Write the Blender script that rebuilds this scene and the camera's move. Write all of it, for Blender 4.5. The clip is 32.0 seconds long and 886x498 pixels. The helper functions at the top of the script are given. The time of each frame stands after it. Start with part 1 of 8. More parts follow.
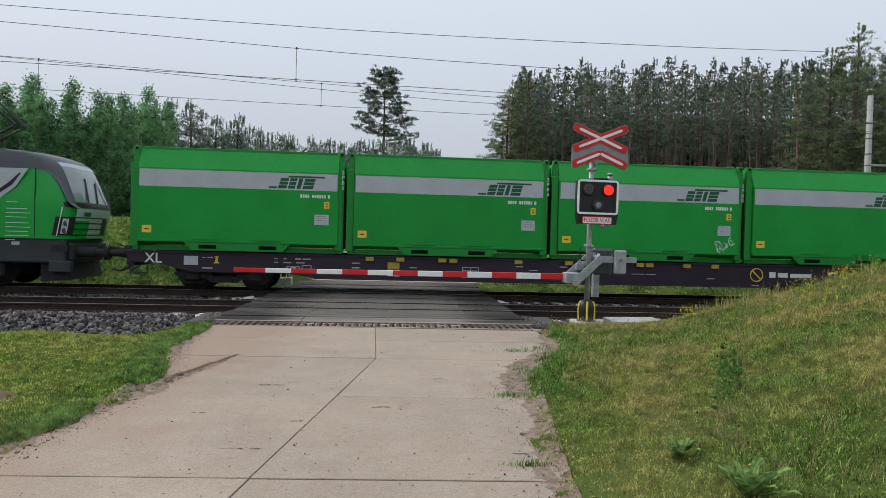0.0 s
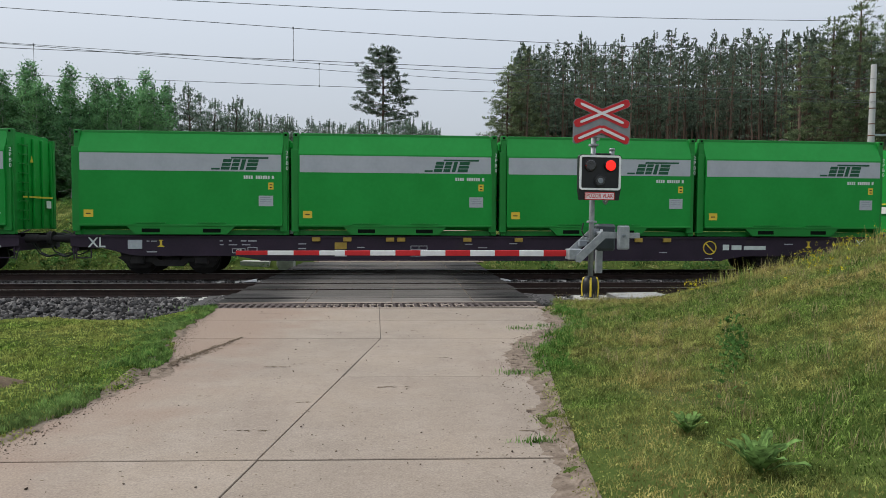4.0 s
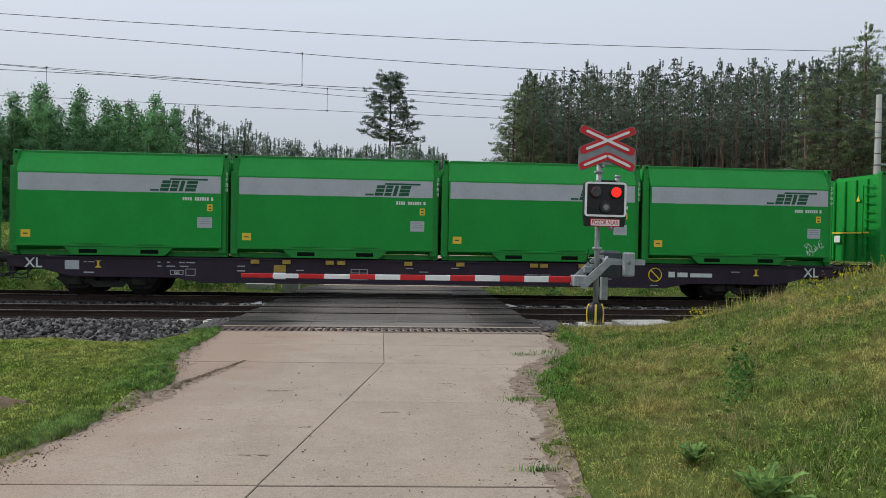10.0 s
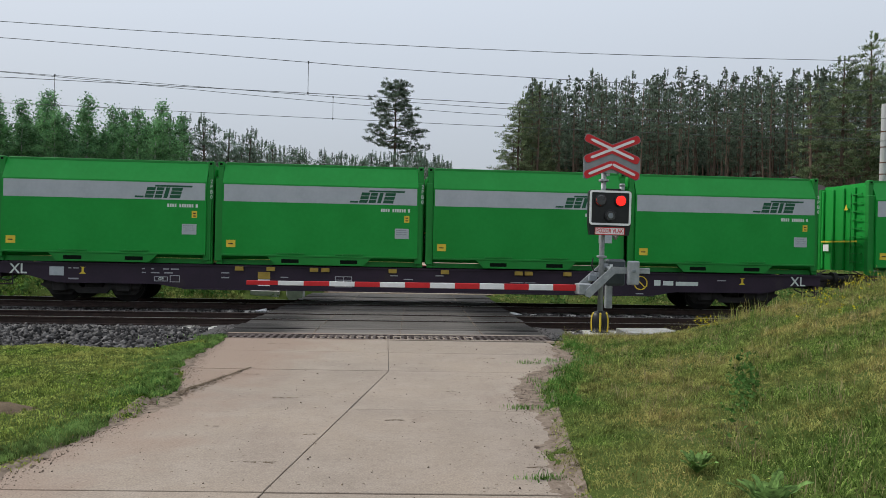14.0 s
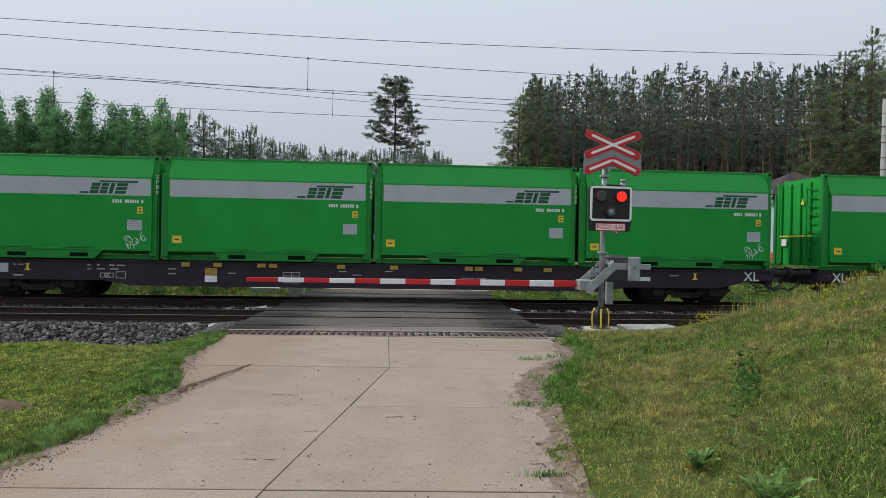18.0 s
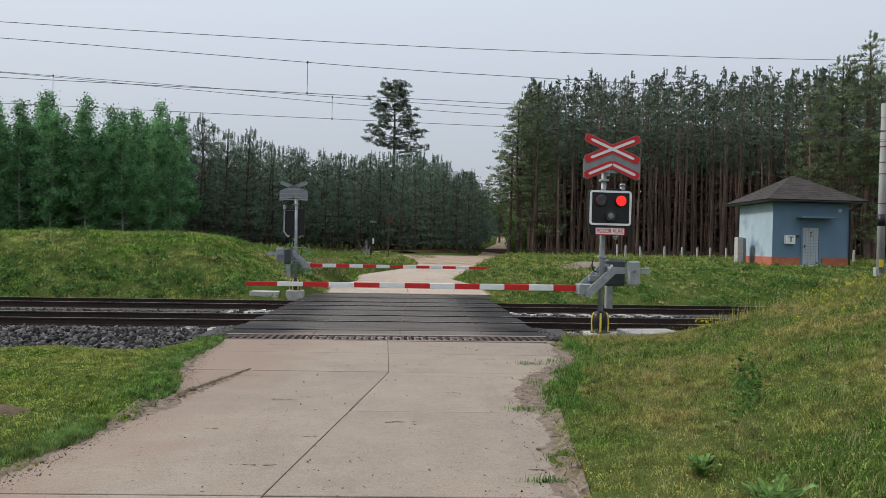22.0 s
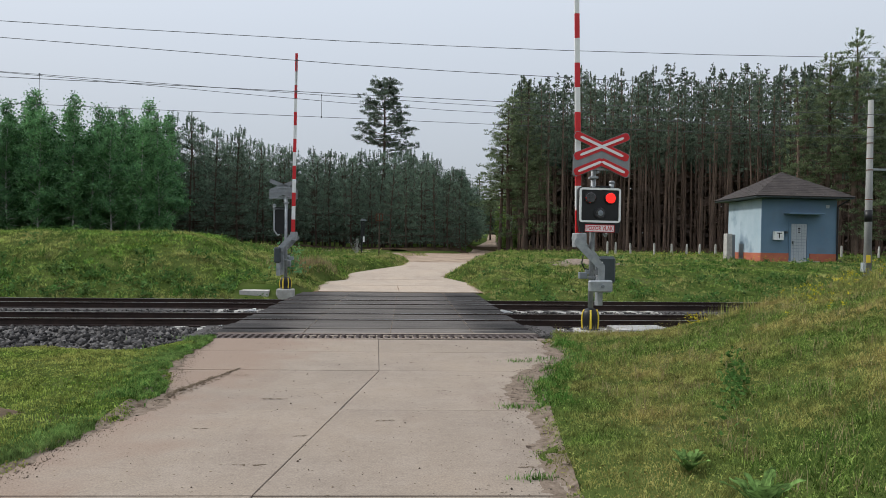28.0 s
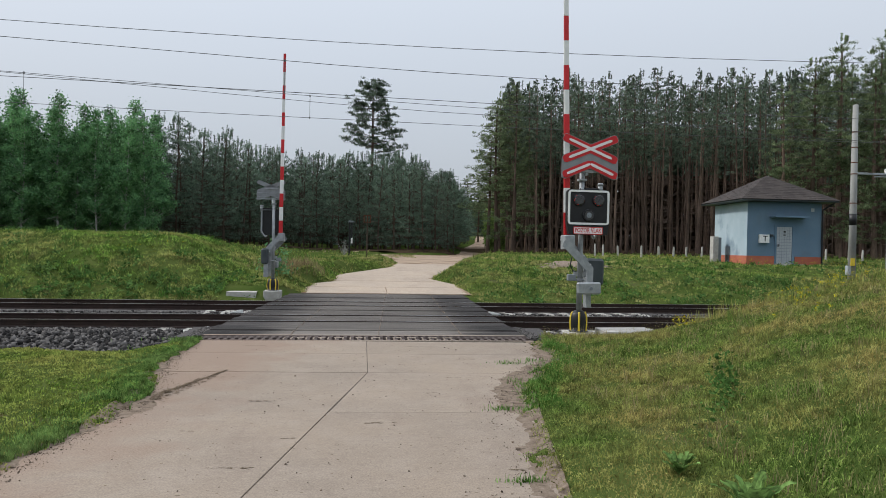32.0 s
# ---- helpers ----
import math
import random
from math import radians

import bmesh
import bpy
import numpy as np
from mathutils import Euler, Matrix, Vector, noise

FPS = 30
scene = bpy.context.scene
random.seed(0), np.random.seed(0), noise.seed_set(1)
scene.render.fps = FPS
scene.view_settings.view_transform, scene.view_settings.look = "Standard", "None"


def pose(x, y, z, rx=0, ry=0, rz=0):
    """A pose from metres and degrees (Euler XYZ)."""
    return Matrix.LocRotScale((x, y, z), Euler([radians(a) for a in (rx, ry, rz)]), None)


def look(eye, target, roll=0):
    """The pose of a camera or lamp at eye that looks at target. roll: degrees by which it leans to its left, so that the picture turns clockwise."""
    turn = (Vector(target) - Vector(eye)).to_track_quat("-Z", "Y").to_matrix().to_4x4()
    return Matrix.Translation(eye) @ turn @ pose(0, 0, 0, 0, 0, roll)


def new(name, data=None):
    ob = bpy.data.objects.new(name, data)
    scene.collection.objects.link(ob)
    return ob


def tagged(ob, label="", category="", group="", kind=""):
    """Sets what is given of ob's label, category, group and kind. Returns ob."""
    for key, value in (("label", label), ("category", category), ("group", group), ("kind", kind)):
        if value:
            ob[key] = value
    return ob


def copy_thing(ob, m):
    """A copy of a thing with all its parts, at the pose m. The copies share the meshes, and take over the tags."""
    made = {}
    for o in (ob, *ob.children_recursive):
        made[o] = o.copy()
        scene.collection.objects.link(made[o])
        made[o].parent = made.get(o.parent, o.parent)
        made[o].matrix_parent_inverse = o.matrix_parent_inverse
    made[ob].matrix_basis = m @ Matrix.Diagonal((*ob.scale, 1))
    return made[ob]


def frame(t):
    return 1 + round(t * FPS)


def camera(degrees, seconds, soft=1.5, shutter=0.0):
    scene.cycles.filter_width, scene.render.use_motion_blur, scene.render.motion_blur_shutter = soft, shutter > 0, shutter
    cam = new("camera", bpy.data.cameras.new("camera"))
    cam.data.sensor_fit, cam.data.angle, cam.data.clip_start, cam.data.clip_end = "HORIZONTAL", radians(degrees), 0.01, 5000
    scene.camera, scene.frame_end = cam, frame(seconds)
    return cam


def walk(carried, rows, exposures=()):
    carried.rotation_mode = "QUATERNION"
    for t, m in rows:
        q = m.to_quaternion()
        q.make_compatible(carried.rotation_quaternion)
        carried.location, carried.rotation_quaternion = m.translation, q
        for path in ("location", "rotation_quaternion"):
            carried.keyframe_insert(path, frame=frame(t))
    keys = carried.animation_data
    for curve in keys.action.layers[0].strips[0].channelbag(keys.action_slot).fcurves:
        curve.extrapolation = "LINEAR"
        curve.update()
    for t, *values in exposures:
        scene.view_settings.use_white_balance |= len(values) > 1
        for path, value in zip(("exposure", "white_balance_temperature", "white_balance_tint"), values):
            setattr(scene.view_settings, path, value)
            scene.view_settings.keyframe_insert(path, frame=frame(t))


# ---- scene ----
cam = camera(64.3, 32.0, soft=0.35)
# seconds, eye x y z, yaw, pitch, roll
ROWS = [
    (0.0, 0.005, -0.059, 1.762, -5.16, -1.00, -1.48),
    (0.5, 0.003, -0.047, 1.753, -4.53, -1.19, -1.47),
    (1.0, 0.000, -0.060, 1.761, -4.26, -1.65, -1.11),
    (1.5, -0.006, -0.037, 1.760, -3.95, -1.88, -0.93),
    (2.0, -0.001, 0.013, 1.754, -4.03, -2.59, -0.76),
    (2.5, 0.002, 0.003, 1.752, -4.77, -2.96, -0.72),
    (4.5, -0.001, -0.011, 1.752, -5.04, -2.51, -0.24),
    (5.0, 0.003, -0.008, 1.761, -5.05, -2.29, -0.13),
    (5.5, 0.003, -0.017, 1.760, -4.97, -1.88, -0.11),
    (6.0, -0.002, -0.028, 1.759, -5.07, -1.57, -0.16),
    (6.5, 0.000, -0.024, 1.763, -5.09, -1.28, -0.26),
    (7.0, 0.005, -0.017, 1.760, -5.05, -0.93, -0.31),
    (7.5, -0.005, -0.029, 1.754, -5.28, -0.83, -0.46),
    (8.0, 0.002, -0.039, 1.761, -5.29, -0.75, -0.61),
    (8.5, 0.005, -0.030, 1.762, -5.10, -0.67, -0.75),
    (9.0, 0.006, -0.038, 1.768, -4.92, -0.70, -0.83),
    (9.5, -0.001, -0.039, 1.763, -4.79, -0.66, -0.89),
    (10.0, 0.004, -0.013, 1.759, -4.59, -0.69, -0.96),
    (10.5, 0.001, -0.021, 1.763, -4.51, -0.79, -1.03),
    (11.0, -0.010, -0.019, 1.760, -4.34, -0.65, -1.09),
    (11.5, 0.001, -0.022, 1.760, -4.23, -0.57, -1.16),
    (12.0, 0.003, -0.035, 1.766, -4.52, -0.59, -1.21),
    (12.5, 0.005, -0.032, 1.763, -4.45, -0.50, -1.23),
    (13.0, -0.001, -0.043, 1.763, -4.35, -0.29, -1.21),
    (13.5, -0.001, -0.047, 1.762, -4.33, -0.16, -1.19),
    (14.0, -0.006, -0.047, 1.766, -4.23, -0.08, -1.15),
    (14.5, 0.005, -0.036, 1.768, -3.88, -0.07, -1.11),
    (16.5, -0.006, -0.021, 1.762, -3.81, -0.34, -1.15),
    (17.0, -0.005, -0.021, 1.762, -3.73, -0.40, -1.13),
    (17.5, -0.014, -0.008, 1.764, -4.01, -0.36, -1.22),
    (18.0, -0.007, -0.016, 1.763, -4.21, -0.37, -1.03),
    (18.5, -0.006, -0.027, 1.767, -4.34, -0.30, -0.95),
    (19.0, -0.008, -0.040, 1.776, -4.34, -0.22, -0.87),
    (19.5, -0.015, -0.004, 1.770, -4.20, -0.18, -0.90),
    (20.0, -0.007, -0.011, 1.773, -4.21, -0.31, -0.87),
    (20.5, -0.015, 0.014, 1.769, -4.16, -0.22, -0.93),
    (21.0, -0.010, -0.010, 1.767, -4.23, -0.12, -0.96),
    (21.5, -0.017, -0.014, 1.768, -4.26, -0.07, -1.03),
    (22.0, -0.015, -0.001, 1.772, -4.29, -0.07, -1.08),
    (22.5, -0.014, 0.004, 1.773, -4.37, 0.08, -1.17),
    (23.0, -0.012, -0.000, 1.770, -4.55, 0.10, -1.19),
    (23.5, -0.012, 0.001, 1.772, -4.60, 0.14, -1.24),
    (24.0, -0.020, 0.012, 1.774, -4.67, 0.13, -1.27),
    (24.5, -0.008, 0.019, 1.775, -4.72, 0.17, -1.18),
    (25.0, 0.011, -0.001, 1.774, -5.13, 0.17, -0.91),
    (25.5, 0.009, 0.009, 1.775, -4.98, 0.02, -0.66),
    (27.5, 0.002, 0.008, 1.772, -4.97, -0.21, -0.73),
    (28.0, -0.000, -0.000, 1.777, -5.03, -0.24, -0.78),
    (28.5, 0.006, 0.007, 1.777, -4.86, -0.19, -0.73),
    (29.0, -0.003, 0.009, 1.770, -4.90, -0.04, -0.88),
    (29.5, 0.001, 0.005, 1.768, -4.98, 0.04, -0.76),
    (30.0, 0.001, 0.011, 1.772, -5.09, -0.10, -0.82),
    (30.5, -0.002, 0.006, 1.770, -5.27, 0.01, -0.90),
    (31.0, -0.021, 0.016, 1.764, -5.29, 0.10, -0.94),
    (31.5, -0.027, 0.021, 1.767, -5.64, -0.00, -1.03),
    (32.0, -0.018, 0.036, 1.771, -6.03, -0.07, -0.98),
]
walk(cam, [(t, pose(x, y, z, 90 + pitch, roll, yaw)) for t, x, y, z, yaw, pitch, roll in ROWS], [(t, e, 6230, 9) for t, e in ((0.0, 0.08), (2.2, 0.12), (5.0, 0.02), (8.0, 0.0), (14.0, -0.02), (20.0, -0.03), (23.0, 0.0), (32.0, 0.02))])

# ---- light: thin bright overcast, a soft sun from the left and a little behind the woods ----
SUN_EL, SUN_AZ = 42.0, -68.0
world = bpy.data.worlds.new("sky")
scene.world = world
world.use_nodes = True
wn = world.node_tree
wn.nodes.clear()
sky = wn.nodes.new("ShaderNodeTexSky")
sky.sky_type, sky.sun_disc = "NISHITA", False
sky.sun_elevation, sky.sun_rotation = radians(SUN_EL), radians(SUN_AZ)
sky.air_density, sky.dust_density, sky.ozone_density = 1.0, 4.0, 1.0
veil = wn.nodes.new("ShaderNodeMix")
veil.data_type, veil.blend_type = "RGBA", "MIX"
veil.inputs["Factor"].default_value = 0.8
veil.inputs[7].default_value = (8.35, 8.75, 9.35, 1)
bg = wn.nodes.new("ShaderNodeBackground")
bg.inputs["Strength"].default_value = 0.086
wout = wn.nodes.new("ShaderNodeOutputWorld")
# an overcast vault is about three times as bright overhead as at the horizon
wco = wn.nodes.new("ShaderNodeTexCoord")
wsep = wn.nodes.new("ShaderNodeSeparateXYZ")
wn.links.new(wco.outputs["Generated"], wsep.inputs[0])
wup = wn.nodes.new("ShaderNodeMapRange")
wup.inputs[1].default_value, wup.inputs[2].default_value, wup.inputs[3].default_value, wup.inputs[4].default_value = 0.0, 1.0, 0.72, 1.9
wn.links.new(wsep.outputs["Z"], wup.inputs[0])
wmul = wn.nodes.new("ShaderNodeVectorMath")
wmul.operation = "SCALE"
wn.links.new(sky.outputs[0], veil.inputs[6])
wn.links.new(veil.outputs[2], wmul.inputs[0])
wn.links.new(wup.outputs[0], wmul.inputs["Scale"])
wn.links.new(wmul.outputs[0], bg.inputs["Color"])
wn.links.new(bg.outputs[0], wout.inputs["Surface"])
sun_data = bpy.data.lights.new("sun", "SUN")
sun_data.energy, sun_data.angle, sun_data.color = 2.3, radians(4.0), (1.0, 0.95, 0.87)
sun = new("sun", sun_data)
sun_dir = Vector((math.sin(radians(SUN_AZ)) * math.cos(radians(SUN_EL)), math.cos(radians(SUN_AZ)) * math.cos(radians(SUN_EL)), math.sin(radians(SUN_EL))))
sun.matrix_world = look(sun_dir * 300, (0, 0, 0))


# ---- materials ----
def surf(name, c1, c2, scale=6.0, rough=0.7, metal=0.0, bump=0.15, fine=60.0, spots=None, spot_scale=2.0, spot_lo=0.55, stretch=(1, 1, 1), rand=0.0, spec=0.4, emit=None):
    """Two tones mixed by a coarse and a fine noise, optional stains of a third tone, and a fine relief."""
    m = bpy.data.materials.new(name)
    m.use_nodes = True
    n, l = m.node_tree.nodes, m.node_tree.links
    b = n["Principled BSDF"]
    co = n.new("ShaderNodeTexCoord")
    mp = n.new("ShaderNodeMapping")
    mp.inputs["Scale"].default_value = stretch
    l.new(co.outputs["Object"], mp.inputs["Vector"])
    def noi(s, d=5.0):
        t = n.new("ShaderNodeTexNoise")
        t.inputs["Scale"].default_value, t.inputs["Detail"].default_value = s, d
        l.new(mp.outputs[0], t.inputs["Vector"])
        return t
    a, f = noi(scale), noi(fine, 3.0)
    add = n.new("ShaderNodeMath")
    add.operation = "MULTIPLY_ADD"
    l.new(f.outputs[0], add.inputs[0])
    add.inputs[1].default_value = 0.45
    l.new(a.outputs[0], add.inputs[2])
    ramp = n.new("ShaderNodeMapRange")
    ramp.inputs[1].default_value, ramp.inputs[2].default_value = 0.5, 0.95
    l.new(add.outputs[0], ramp.inputs[0])
    mix = n.new("ShaderNodeMix")
    mix.data_type = "RGBA"
    mix.inputs[6].default_value, mix.inputs[7].default_value = (*c1, 1), (*c2, 1)
    l.new(ramp.outputs[0], mix.inputs[0])
    col = mix.outputs[2]
    if spots:
        s = noi(spot_scale, 6.0)
        r = n.new("ShaderNodeMapRange")
        r.inputs[1].default_value, r.inputs[2].default_value = spot_lo, spot_lo + 0.12
        l.new(s.outputs[0], r.inputs[0])
        m2 = n.new("ShaderNodeMix")
        m2.data_type = "RGBA"
        l.new(r.outputs[0], m2.inputs[0])
        l.new(col, m2.inputs[6])
        m2.inputs[7].default_value = (*spots, 1)
        col = m2.outputs[2]
    if rand:
        oi = n.new("ShaderNodeObjectInfo")
        hv = n.new("ShaderNodeHueSaturation")
        mr = n.new("ShaderNodeMapRange")
        mr.inputs[3].default_value, mr.inputs[4].default_value = 1 - rand, 1 + rand
        l.new(oi.outputs["Random"], mr.inputs[0])
        l.new(mr.outputs[0], hv.inputs["Value"])
        l.new(col, hv.inputs["Color"])
        col = hv.outputs[0]
    l.new(col, b.inputs["Base Color"])
    b.inputs["Roughness"].default_value, b.inputs["Metallic"].default_value = rough, metal
    b.inputs["Specular IOR Level"].default_value = spec
    if bump:
        bp = n.new("ShaderNodeBump")
        bp.inputs["Strength"].default_value, bp.inputs["Distance"].default_value = bump * 0.45, 0.02
        l.new(f.outputs[0], bp.inputs["Height"])
        l.new(bp.outputs[0], b.inputs["Normal"])
    if emit:
        b.inputs["Emission Color"].default_value, b.inputs["Emission Strength"].default_value = (*emit[0], 1), emit[1]
    return m


def foliage(name, c1, c2, c3, patch=0.25, trans=0.35, clump=11.0):
    """Leaves or blades: a tone per island between c1 and c2, patches of c3, some light let through."""
    m = bpy.data.materials.new(name)
    m.use_nodes = True
    n, l = m.node_tree.nodes, m.node_tree.links
    n.clear()
    out = n.new("ShaderNodeOutputMaterial")
    geo = n.new("ShaderNodeNewGeometry")
    co = n.new("ShaderNodeTexCoord")
    ns = n.new("ShaderNodeTexNoise")
    ns.inputs["Scale"].default_value, ns.inputs["Detail"].default_value = patch, 4.0
    l.new(co.outputs["Object"], ns.inputs["Vector"])
    mr = n.new("ShaderNodeMapRange")
    mr.inputs[1].default_value, mr.inputs[2].default_value, mr.inputs[4].default_value = 0.42, 0.66, 0.75
    l.new(ns.outputs[0], mr.inputs[0])
    a = n.new("ShaderNodeMix")
    a.data_type = "RGBA"
    a.inputs[6].default_value, a.inputs[7].default_value = (*c1, 1), (*c2, 1)
    l.new(geo.outputs["Random Per Island"], a.inputs[0])
    b = n.new("ShaderNodeMix")
    b.data_type = "RGBA"
    l.new(mr.outputs[0], b.inputs[0])
    l.new(a.outputs[2], b.inputs[6])
    b.inputs[7].default_value = (*c3, 1)
    n2 = n.new("ShaderNodeTexNoise")
    n2.inputs["Scale"].default_value, n2.inputs["Detail"].default_value = patch * clump, 3.0
    l.new(co.outputs["Object"], n2.inputs["Vector"])
    m2 = n.new("ShaderNodeMapRange")
    m2.inputs[1].default_value, m2.inputs[2].default_value, m2.inputs[3].default_value, m2.inputs[4].default_value = 0.36, 0.64, 0.42, 1.5
    l.new(n2.outputs[0], m2.inputs[0])
    mul = n.new("ShaderNodeMath")
    mul.operation = "MULTIPLY"
    oi = n.new("ShaderNodeObjectInfo")
    hv = n.new("ShaderNodeHueSaturation")
    vr = n.new("ShaderNodeMapRange")
    vr.inputs[3].default_value, vr.inputs[4].default_value = 0.8, 1.2
    l.new(oi.outputs["Random"], vr.inputs[0])
    l.new(vr.outputs[0], mul.inputs[0])
    l.new(m2.outputs[0], mul.inputs[1])
    l.new(mul.outputs[0], hv.inputs["Value"])
    l.new(b.outputs[2], hv.inputs["Color"])
    d, t = n.new("ShaderNodeBsdfDiffuse"), n.new("ShaderNodeBsdfTranslucent")
    l.new(hv.outputs[0], d.inputs[0])
    l.new(hv.outputs[0], t.inputs[0])
    mx = n.new("ShaderNodeMixShader")
    mx.inputs[0].default_value = trans
    l.new(d.outputs[0], mx.inputs[1])
    l.new(t.outputs[0], mx.inputs[2])
    l.new(mx.outputs[0], out.inputs[0])
    return m


def ground_material():
    """Turf soil: green and straw patches, bare sand along the road edges, by noise alone."""
    return surf("turf_soil", (0.032, 0.058, 0.012), (0.085, 0.105, 0.03), 0.7, 0.95, 0, 0.5, 40.0, spots=(0.095, 0.085, 0.045), spot_scale=0.5, spot_lo=0.64, spec=0.0)


def concrete_material(name="road_concrete", tone=1.0, sand=0.8):
    """Old cast concrete: pinkish and grey clouds, a close sandy grain, dark grit and pits, faint tyre wear."""
    m = bpy.data.materials.new(name)
    m.use_nodes = True
    n, l = m.node_tree.nodes, m.node_tree.links
    b = n["Principled BSDF"]
    co = n.new("ShaderNodeTexCoord")

    def noi(s, d, lo, hi, a, c, stretch=(1, 1, 1)):
        mp = n.new("ShaderNodeMapping")
        mp.inputs["Scale"].default_value = stretch
        l.new(co.outputs["Object"], mp.inputs["Vector"])
        t, r = n.new("ShaderNodeTexNoise"), n.new("ShaderNodeMapRange")
        t.inputs["Scale"].default_value, t.inputs["Detail"].default_value = s, d
        l.new(mp.outputs[0], t.inputs["Vector"])
        for k, v in zip((1, 2, 3, 4), (lo, hi, a, c)):
            r.inputs[k].default_value = v
        l.new(t.outputs[0], r.inputs[0])
        return r.outputs[0]

    def blend(f, a, c, op="MIX"):
        x = n.new("ShaderNodeMix")
        x.data_type, x.blend_type = "RGBA", op
        l.new(f, x.inputs[0])
        for k, v in ((6, a), (7, c)):
            if isinstance(v, tuple):
                x.inputs[k].default_value = (*v, 1)
            else:
                l.new(v, x.inputs[k])
        return x.outputs[2]

    col = blend(noi(0.55, 4.0, 0.35, 0.65, 0, 1), (0.24, 0.195, 0.155), (0.28, 0.224, 0.172))
    col = blend(noi(2.4, 5.0, 0.45, 0.7, 0, 0.7), col, (0.295, 0.243, 0.195))
    col = blend(noi(1.1, 6.0, 0.56, 0.7, 0, 0.55, (1.0, 0.35, 1)), col, (0.2, 0.152, 0.12))
    col = blend(noi(13.0, 4.0, 0.52, 0.66, 0, 0.3), col, (0.185, 0.147, 0.115))
    col = blend(noi(17.0, 4.0, 0.54, 0.68, 0, 0.35), col, (0.325, 0.268, 0.212))
    # reddish sand blown onto the slabs from the verge
    sep, along, add, film = n.new("ShaderNodeSeparateXYZ"), n.new("ShaderNodeMath"), n.new("ShaderNodeMath"), n.new("ShaderNodeMapRange")
    along.operation, along.inputs[1].default_value = "MULTIPLY_ADD", -0.15
    l.new(co.outputs["Object"], sep.inputs[0])
    l.new(sep.outputs["Y"], along.inputs[0])
    l.new(sep.outputs["X"], along.inputs[2])
    l.new(along.outputs[0], add.inputs[0])
    l.new(noi(1.3, 6.0, 0.3, 0.7, 0.0, 1.4), add.inputs[1])
    for k, v in zip((1, 2, 3, 4), (-3.1, -1.9, sand, 0.0)):
        film.inputs[k].default_value = v
    l.new(add.outputs[0], film.inputs[0])
    col = blend(film.outputs[0], col, (0.235, 0.165, 0.122))
    grain = noi(60.0, 3.0, 0.36, 0.64, 0.88, 1.12)
    grit = noi(48.0, 2.0, 0.64, 0.72, 0, 0.4)
    pale = noi(70.0, 2.0, 0.64, 0.7, 0, 0.5)
    hv, oi, mr, mu = n.new("ShaderNodeHueSaturation"), n.new("ShaderNodeObjectInfo"), n.new("ShaderNodeMapRange"), n.new("ShaderNodeMath")
    mr.inputs[3].default_value, mr.inputs[4].default_value = 0.95 * tone, 1.05 * tone
    mu.operation = "MULTIPLY"
    l.new(oi.outputs["Random"], mr.inputs[0])
    l.new(mr.outputs[0], mu.inputs[0])
    l.new(grain, mu.inputs[1])
    l.new(mu.outputs[0], hv.inputs["Value"])
    l.new(col, hv.inputs["Color"])
    col = blend(grit, hv.outputs[0], (0.12, 0.092, 0.074))
    col = blend(pale, col, (0.36, 0.31, 0.26))
    l.new(col, b.inputs["Base Color"])
    b.inputs["Roughness"].default_value, b.inputs["Specular IOR Level"].default_value = 0.9, 0.3
    bp = n.new("ShaderNodeBump")
    bp.inputs["Strength"].default_value, bp.inputs["Distance"].default_value = 0.25, 0.01
    l.new(grain, bp.inputs["Height"])
    l.new(bp.outputs[0], b.inputs["Normal"])
    return m


M = {}
M["turf"] = ground_material()
M["concrete"] = concrete_material()
M["far_concrete"] = concrete_material("pale_far_concrete", 1.4, 0.0)
M["track_sand"] = surf("dry_track_sand", (0.25, 0.187, 0.135), (0.4, 0.31, 0.235), 1.2, 0.95, 0, 0.4, 14.0, spots=(0.19, 0.13, 0.09), spot_scale=0.45, spot_lo=0.5, spec=0.05)
M["sand"] = surf("sandy_soil", (0.17, 0.133, 0.105), (0.29, 0.232, 0.185), 12.0, 0.95, 0, 0.6, 45.0, spots=(0.1, 0.074, 0.056), spot_scale=7.0, spot_lo=0.58, spec=0.05)
M["crumb"] = foliage("soil_crumbs", (0.05, 0.04, 0.032), (0.22, 0.17, 0.13), (0.1, 0.076, 0.06), 3.0, 0.0)
M["edge_soil"] = surf("gritty_edge_soil", (0.12, 0.09, 0.067), (0.25, 0.198, 0.155), 9.0, 0.95, 0, 0.8, 45.0, spots=(0.06, 0.045, 0.034), spot_scale=8.0, spot_lo=0.58, spec=0.05)
M["litter"] = surf("needle_litter", (0.03, 0.022, 0.015), (0.08, 0.057, 0.036), 1.5, 0.95, 0, 0.5, 20.0, spots=(0.05, 0.065, 0.025), spot_scale=0.5, spot_lo=0.6, spec=0.0)
M["soil"] = surf("bare_soil", (0.075, 0.055, 0.038), (0.16, 0.12, 0.08), 4.0, 0.95, 0, 0.6, 50.0, spec=0.05)
M["joint"] = surf("joint_dirt", (0.07, 0.058, 0.045), (0.14, 0.117, 0.092), 8.0, 0.95)
M["rail_rust"] = surf("rusty_rail_steel", (0.022, 0.014, 0.012), (0.046, 0.027, 0.021), 5.0, 0.8, 0.2, 0.3, 60.0)
M["rail_top"] = surf("polished_rail_head", (0.45, 0.43, 0.42), (0.6, 0.58, 0.56), 6.0, 0.28, 0.9, 0.05)
M["sleeper"] = surf("sleeper_concrete", (0.32, 0.3, 0.275), (0.5, 0.48, 0.445), 5.0, 0.9, 0, 0.3)
